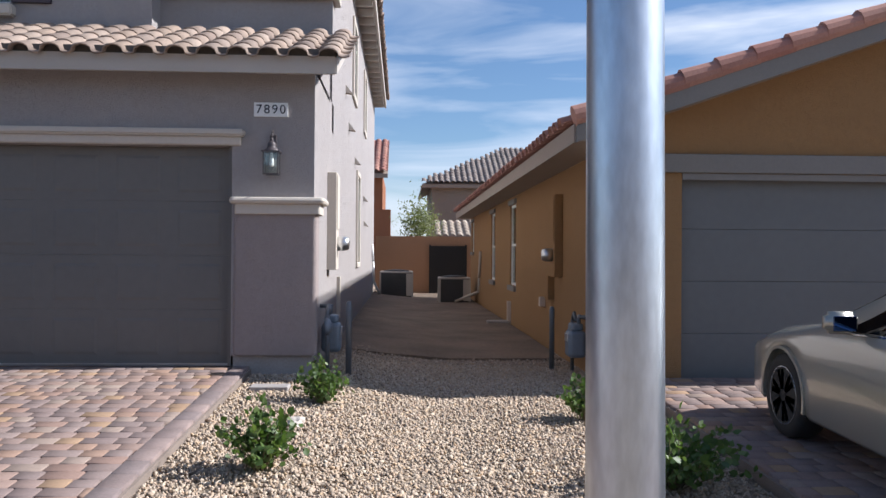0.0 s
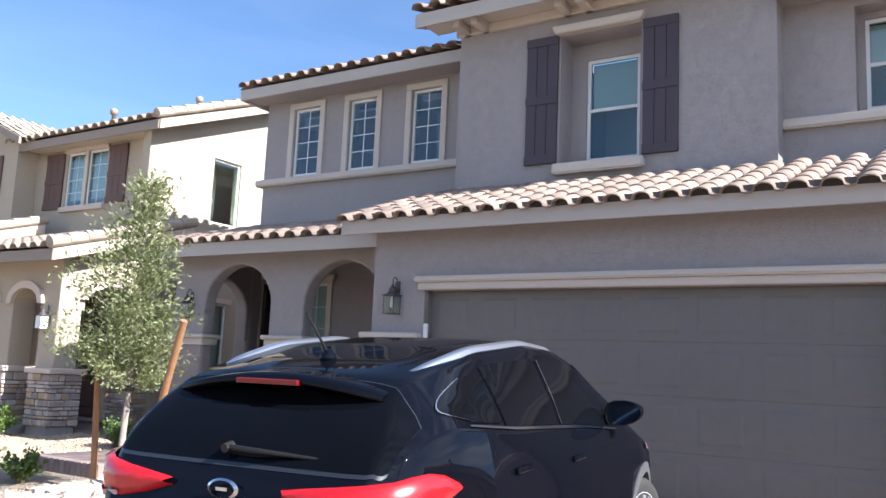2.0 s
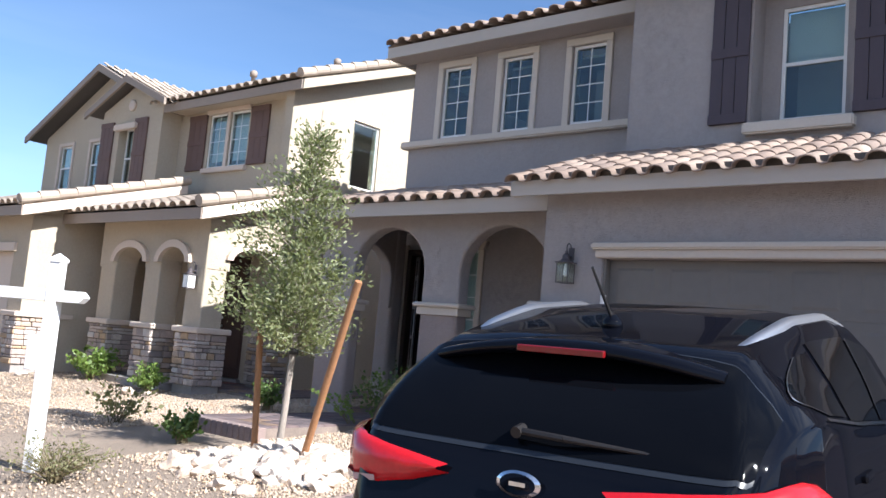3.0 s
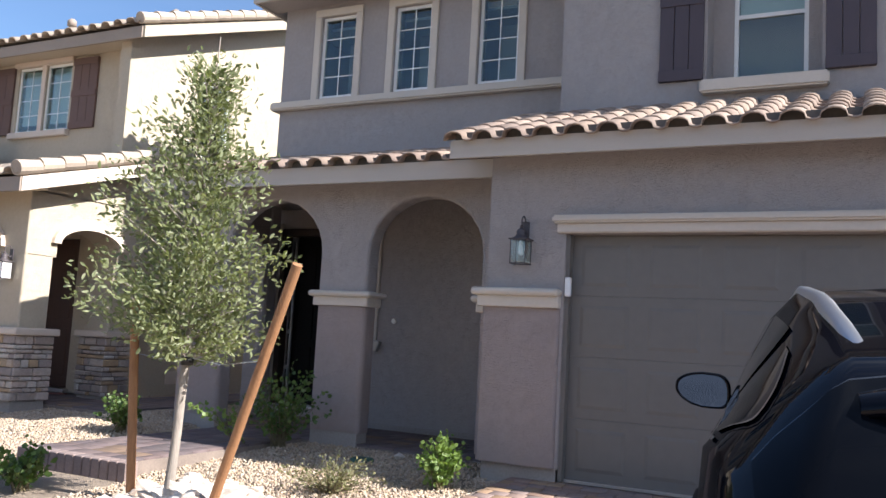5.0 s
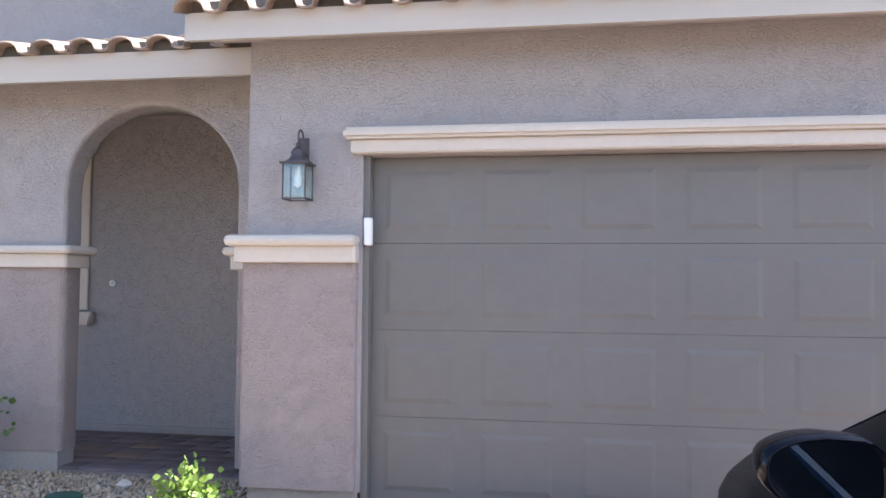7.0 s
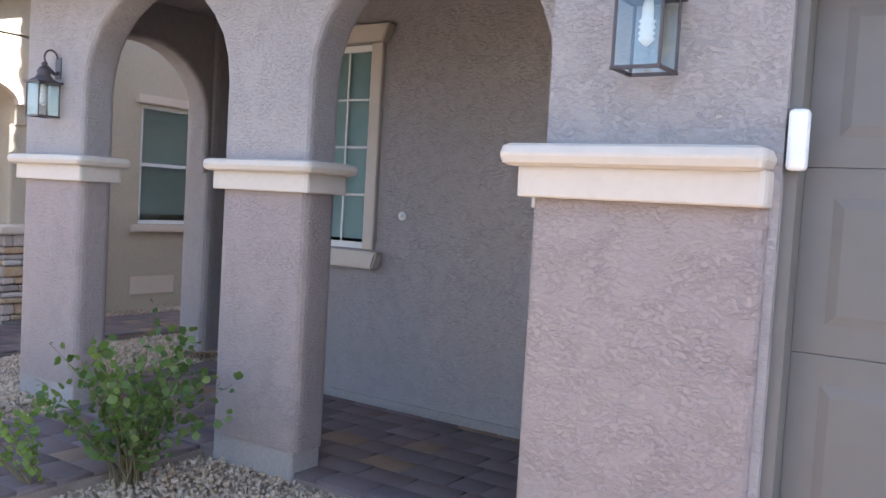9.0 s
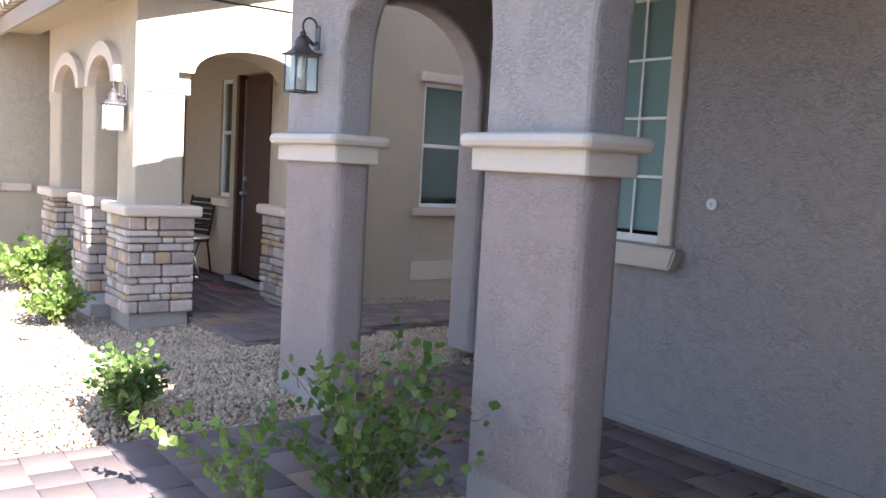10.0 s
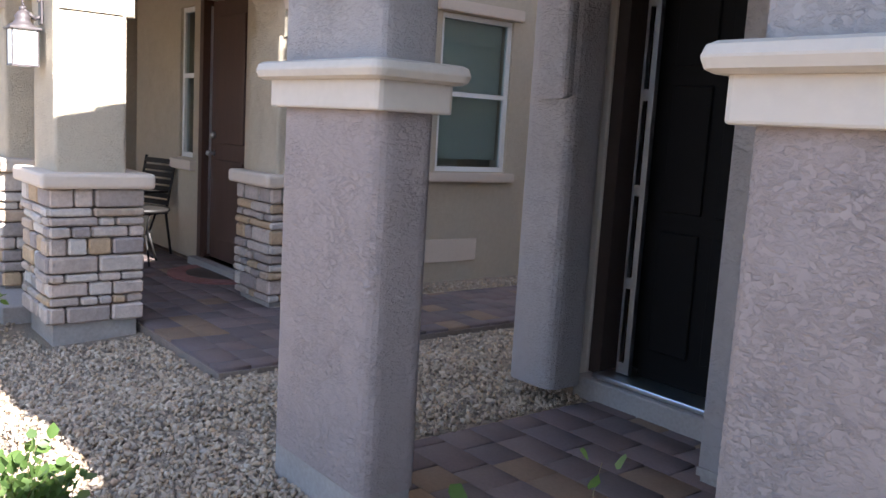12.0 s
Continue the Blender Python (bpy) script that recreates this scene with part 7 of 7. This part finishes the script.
meter_box(3.75, 2.6, 0.82, 1.9, -1, M_ORANGE, "ochre-painted electric meter cabinet on the ochre wall", 0.32)
for d, lab in (((3.66, 3.75, 3.05, 3.3, 0.5, 0.82), "ochre utility box on the ochre wall"), ((3.67, 3.75, 3.75, 3.87, 0.36, 0.5), "small pale outlet box on the ochre wall")):
    o = thing("utility_box", lab, "utility box", (d[0], d[2], d[4]))
    box("cover", (0, d[1] - d[0], 0, d[3] - d[2], 0, d[5] - d[4]), M_ORANGE if d[5] > 0.6 else M_BTRIM, o, bevel=0.008)
cb = thing("utility_box", "slim cream conduit box on the side wall", "utility box", (0.8, 2.9, 0.25))
box("cover", (0, 0.05, 0, 0.08, 0, 0.55), M_TRIM, cb, bevel=0.006)
for k, (y, z) in enumerate(((5.2, 3.1), (7.0, 2.75), (10.6, 2.3), (10.9, 1.75), (4.4, 3.55))):
    o = thing("wall_vent", "small cream vent hood on the side wall", "vent", (0.8, y, z), "wall vents")
    prism("hood", [(0.0, 0.0), (0.11, -0.02), (0.0, 0.12)], "y", 0, 0.16, M_TRIM, o)


def condenser(at, w, d, h, label):
    c = thing("air_conditioner", label, "air conditioner", at, "air conditioners")
    box("pad", (-w / 2 - 0.08, w / 2 + 0.08, -d / 2 - 0.08, d / 2 + 0.08, -0.06, 0.03), M_CONC, c)
    box("coil", (-w / 2 + 0.02, w / 2 - 0.02, -d / 2 + 0.02, d / 2 - 0.02, 0.03, h - 0.05), M_FIN, c)
    for sx in (-1, 1):
        for sy in (-1, 1):
            box("corner_post", (sx * w / 2 - 0.025, sx * w / 2 + 0.025, sy * d / 2 - 0.025, sy * d / 2 + 0.025, 0.03, h - 0.05), M_HVAC, c)
    n = 14
    bm = bmesh.new()
    for k in range(n):
        z = 0.06 + (h - 0.14) * k / n
        add_box(bm, -w / 2, w / 2, -d / 2 - 0.004, -d / 2 + 0.01, z, z + 0.008)
    part("guard_wires", bm, M_FIN, c)["kind"] = "stuff"
    box("top_panel", (-w / 2 - 0.02, w / 2 + 0.02, -d / 2 - 0.02, d / 2 + 0.02, h - 0.05, h), M_HVAC, c, bevel=0.015)
    lathe("fan_grille", [(w * 0.4, h), (w * 0.4, h + 0.03), (w * 0.15, h + 0.05)], M_FIN, c, n=24)
    box("service_panel", (w / 2 - 0.18, w / 2 + 0.004, -d / 2 - 0.008, -d / 2 + 0.02, 0.1, h - 0.06), M_HVAC, c)


condenser((1.52, 17.3, -0.22), 0.95, 0.95, 0.82, "dark grey air-conditioning condenser beside the grey house")
condenser((3.12, 15.0, -0.25), 0.82, 0.8, 0.74, "beige air-conditioning condenser beside the ochre house")
ln = thing("refrigerant_line", "white insulated pipes running from wall to condenser", "pipe", (0.8, 16.2, 0.9))
pipe("pipe", [Vector((0.02, 0, 0.5)), Vector((0.05, 0, 0)), Vector((0.08, 0, -0.6)), Vector((0.25, 0.5, -1.0))], 0.035, M_WHITE, ln)
ln = thing("refrigerant_line", "white insulated pipes running from wall to condenser", "pipe", (3.74, 13.6, 0.9))
pipe("pipe", [Vector((-0.02, 0, 0.3)), Vector((-0.05, 0, -0.4)), Vector((-0.06, 0, -0.75)), Vector((-0.6, 0.9, -1.05))], 0.035, M_HVAC, ln)
ds = thing("splash_block", "pale downspout block at the foot of the ochre wall", "drain", (3.6, 7.6, -0.22))
box("spout", (0.08, 0.15, 0, 0.1, 0, 0.45), M_BTRIM, ds)
box("block", (-0.3, 0.1, -0.1, 0.2, 0, 0.08), M_CONC, ds, bevel=0.01)
vl = thing("valve_lid", "round green irrigation valve lid in the gravel", "valve lid", (-6.88, -0.03, -0.045))
lathe("lid", [(0.12, -0.04), (0.12, 0.01), (0.105, 0.02)], M_GREENBOX, vl, n=24)
sb = thing("utility_vault", "pale concrete utility lid in the gravel", "utility lid", (0.5, -0.85, -0.1))
box("lid", (-0.17, 0.17, -0.1, 0.1, -0.05, 0.03), M_CONC, sb, bevel=0.01)


# ---- furniture on the beige porch ----
def patio_chair(at, turn):
    c = thing("patio_chair", "black metal patio chair with a slatted back", "chair", at, turn=turn)
    for sx in (-1, 1):
        pipe("front_leg", [Vector((sx * 0.24, -0.22, 0)), Vector((sx * 0.23, -0.2, 0.42)), Vector((sx * 0.24, -0.22, 0.64)), Vector((sx * 0.24, 0.18, 0.64))], 0.013, M_BLACKM, c, n=8)
        pipe("back_post", [Vector((sx * 0.22, 0.25, 0)), Vector((sx * 0.22, 0.18, 0.42)), Vector((sx * 0.22, 0.3, 0.98))], 0.013, M_BLACKM, c, n=8)
    for k in range(7):
        y = -0.2 + k * 0.06
        box("seat_slat", (-0.23, 0.23, y, y + 0.045, 0.415, 0.43), M_BLACKM, c, bevel=0.003)
    for k in range(7):
        z = 0.5 + k * 0.068
        y = 0.18 + (z - 0.42) * 0.214
        box("back_slat", (-0.22, 0.22, y - 0.008, y + 0.008, z, z + 0.05), M_BLACKM, c, bevel=0.003)


patio_chair((-15.5, 1.93, -0.02), 20)
tb = thing("side_table", "small round black metal side table", "table", (-14.95, 1.8, -0.02))
lathe("table_top", [(0.24, 0.5), (0.25, 0.51), (0.25, 0.525), (0.24, 0.535)], M_BLACKM, tb, n=28)
for k in range(3):
    a = 2 * math.pi * k / 3
    pipe("leg", [Vector((0.2 * math.cos(a), 0.2 * math.sin(a), 0.5)), Vector((0.09 * math.cos(a), 0.09 * math.sin(a), 0.28)), Vector((0.2 * math.cos(a), 0.2 * math.sin(a), 0))], 0.01, M_BLACKM, tb, n=8)
dm = thing("door_mat", "half-round rust and brown door mat", "door mat", (-14.16, 2.2, -0.018))
prism("mat", [(0.48 * math.cos(math.pi + math.pi * k / 20), 0.42 * math.sin(math.pi + math.pi * k / 20)) for k in range(21)], "z", 0, 0.014, M_MAT, dm)
prism("mat_centre", [(0.3 * math.cos(math.pi + math.pi * k / 20), 0.26 * math.sin(math.pi + math.pi * k / 20)) for k in range(21)], "z", 0.014, 0.017, M_JAMB, dm)


# ---- pavers ----
def paver_mesh(w, l, h=0.05, ch=0.004):
    v, f = [], []
    for x, y, z in ((0, 0, -h), (0, 0, -ch), (ch, ch, 0)):
        v += [(x, y, z), (w - x, y, z), (w - x, l - y, z), (x, l - y, z)]
    for r in (0, 4):
        for i in range(4):
            j = (i + 1) % 4
            f.append((r + i, r + j, r + 4 + j, r + 4 + i))
    f.append((8, 9, 10, 11))
    return np.array(v, float), np.array(f)


def pave(parent, x0, x1, y0, y1, zf, course, widths, material, seed, single=None, along="x", gap=0.005, rough=0.0012):
    """Courses of pavers in running bond. single(x, y): which are laid as pieces of their own."""
    rng = random.Random(seed)
    cache, joined = {}, {}
    (a0, a1), (b0, b1) = ((x0, x1), (y0, y1)) if along == "x" else ((y0, y1), (x0, x1))
    b = b0
    while b < b1 - 0.03:
        c = min(course, b1 - b)
        a = a0 - rng.uniform(0, max(widths) * 0.8)
        while a < a1 - 0.02:
            w = rng.choice(widths)
            lo, hi = max(a, a0), min(a + w, a1)
            a += w
            if hi - lo < 0.04:
                continue
            wq = round(hi - lo - gap, 3)
            x, y = (lo, b) if along == "x" else (b, lo)
            dx, dy = (wq, c - gap) if along == "x" else (c - gap, wq)
            dx, dy = round(dx, 2), round(dy, 2)
            z = zf(x + dx / 2, y + dy / 2) + rng.uniform(-rough, rough)
            sl = (zf(x, y + 0.2) - zf(x, y)) / 0.2
            m = pose(x, y, z, math.degrees(math.atan(sl)) + rng.uniform(-0.2, 0.2), rng.uniform(-0.2, 0.2), rng.uniform(-0.4, 0.4))
            key = (dx, dy)
            if single and single(x, y):
                if key not in cache:
                    me = mesh_arrays("paver", *paver_mesh(dx, dy))
                    me.materials.append(material)
                    cache[key] = me
                ob = new("paver", cache[key])
                ob.parent = parent
                ob.matrix_world = m
            else:
                joined.setdefault(key, []).append(np.array(m))
        b += c
    if joined:
        vs, fs, off = [], [], 0
        for (dx, dy), ms in joined.items():
            tv, tf = paver_mesh(dx, dy)
            hom = np.c_[tv, np.ones(len(tv))]
            ms = np.array(ms)
            vs.append(np.einsum("nij,vj->nvi", ms, hom)[:, :, :3].reshape(-1, 3))
            fs.append((tf[None] + (np.arange(len(ms)) * len(tv))[:, None, None]).reshape(-1, 4) + off)
            off += len(vs[-1])
        ob = link("pavers", mesh_arrays("pavers", np.concatenate(vs), np.concatenate(fs)), material, parent)
        ob["kind"] = "stuff"


pave(driveway, -5.3, 0.03, -9.4, -0.04, drive_z, 0.15, (0.15, 0.15, 0.22), M_PAVER, 1, single=lambda x, y: x > -1.9 and y > -4.4)
pave(driveway, 0.03, 0.19, -9.4, -0.04, drive_z, 0.16, (0.26,), M_PAVEDGE, 2, along="y", single=lambda x, y: y > -5.5)
pave(ochre_drive, 3.97, 9.58, -9.4, -0.04, lambda x, y: 0.04 * y - 0.12, 0.15, (0.15, 0.22, 0.22), M_PAVER, 9, single=lambda x, y: x < 5.6 and y > -2.4)
pave(porch_floor, -9.95, -5.63, 0.64, 2.59, lambda x, y: 0.0, 0.2, (0.2, 0.3, 0.3), M_WALKPAVER, 3, single=lambda x, y: True, rough=0.002)
pave(walkway, -9.29, -8.09, -1.84, 0.63, lambda x, y: 0.0, 0.2, (0.2, 0.3, 0.3), M_WALKPAVER, 4, single=lambda x, y: True)
pave(lower_walk, -9.59, -7.96, -9.4, -2.0, lambda x, y: 0.04 * y - 0.11, 0.2, (0.2, 0.3), M_PAVER, 5)
pave(next_path, -16.49, -11.43, 1.03, 2.27, lambda x, y: -0.02, 0.2, (0.2, 0.3), M_WALKPAVER, 6)
pave(next_path2, -12.74, -11.66, 2.29, 6.19, lambda x, y: -0.02, 0.2, (0.2, 0.3), M_WALKPAVER, 7)
# the brick-edged step in the walkway
st_ = thing("brick_step", "brick-edged step across the walkway in soldier course", "step", (-9.3, -1.98, -0.2))
for k in range(13):
    box("brick", (0.004 + k * 0.104, 0.1 + k * 0.104, 0, 0.14, 0, 0.205), M_PAVEDGE, st_, bevel=0.008, segs=1)


# ---- gravel ----
def gravel():
    rng = np.random.default_rng(8)
    beds = [(0.21, 3.94, -6.5, 3.0, 1350), (0.9, 3.65, 3.0, 10.0, 260), (-8.08, -5.36, -3.6, 0.63, 1100), (-12.9, -9.31, -2.6, 2.5, 1150), (-13.3, -10.3, 2.3, 6.5, 420),
            (-10.6, -9.3, -2.0, 0.63, 600), (-17.0, -12.9, -3.0, 0.6, 240), (-8.0, -5.36, -7.0, -3.6, 180), (-16.0, -9.6, -5.5, -2.6, 160)]
    holes = [(-13.35, -12.6, 0.38, 1.05), (-9.97, -5.6, 0.62, 2.7), (-9.31, -8.07, -2.0, 0.63), (-9.6, -7.94, -10, -1.95), (-16.5, -11.4, 1.0, 2.29), (-12.77, -11.63, 2.28, 6.2), (-17.0, -12.9, 0.6, 2.4), (-99, -13.4, 2.5, 99), (-0.2, 0.82, -0.14, 99), (-7.3, -7.9, 0.6, 0.9)]
    p, dens = [], []
    for x0, x1, y0, y1, d in beds:
        n = int((x1 - x0) * (y1 - y0) * d * 1.5)
        p.append(np.c_[rng.uniform(x0, x1, n), rng.uniform(y0, y1, n)])
    p = np.concatenate(p)
    keep = np.ones(len(p), bool)
    for x0, x1, y0, y1 in holes:
        keep &= ~((p[:, 0] > x0) & (p[:, 0] < x1) & (p[:, 1] > y0) & (p[:, 1] < y1))
    keep &= ~((p[:, 1] > 1.6) & (p[:, 0] > 0.8) & (rng.uniform(size=len(p)) < 0.75))
    p = p[keep]
    n = len(p)
    z = np.array([ground_z(x, y) for x, y in p]) - 0.022 + rng.uniform(-0.006, 0.008, n)
    r = random_turns(n, rng)
    s = np.stack([rng.uniform(0.014, 0.026, n), rng.uniform(0.011, 0.02, n), rng.uniform(0.008, 0.015, n)], 1)
    s *= rng.choice([0.45, 0.62, 0.95], n, p=[0.35, 0.5, 0.15])[:, None]
    m = np.zeros((n, 4, 4))
    m[:, :3, :3] = r * s[:, None, :]
    m[:, :3, 3] = np.c_[p, z]
    m[:, 3, 3] = 1
    tv = [(-1, -0.7, -0.6), (0.9, -0.8, -0.5), (1, 0.7, -0.7), (-0.8, 0.9, -0.5), (-0.7, -0.6, 0.7), (0.6, -0.5, 0.9), (0.7, 0.6, 0.6), (-0.5, 0.7, 0.8)]
    tf = [(0, 3, 2, 1), (4, 5, 6, 7), (0, 1, 5, 4), (1, 2, 6, 5), (2, 3, 7, 6), (3, 0, 4, 7)]
    ob = link("gravel_stones", scatter_mesh("gravel_stones", tv, tf, m), M_STONE)
    tagged(ob, "loose tan and pinkish gravel stones over the front yard", "gravel", kind="stuff")


gravel()
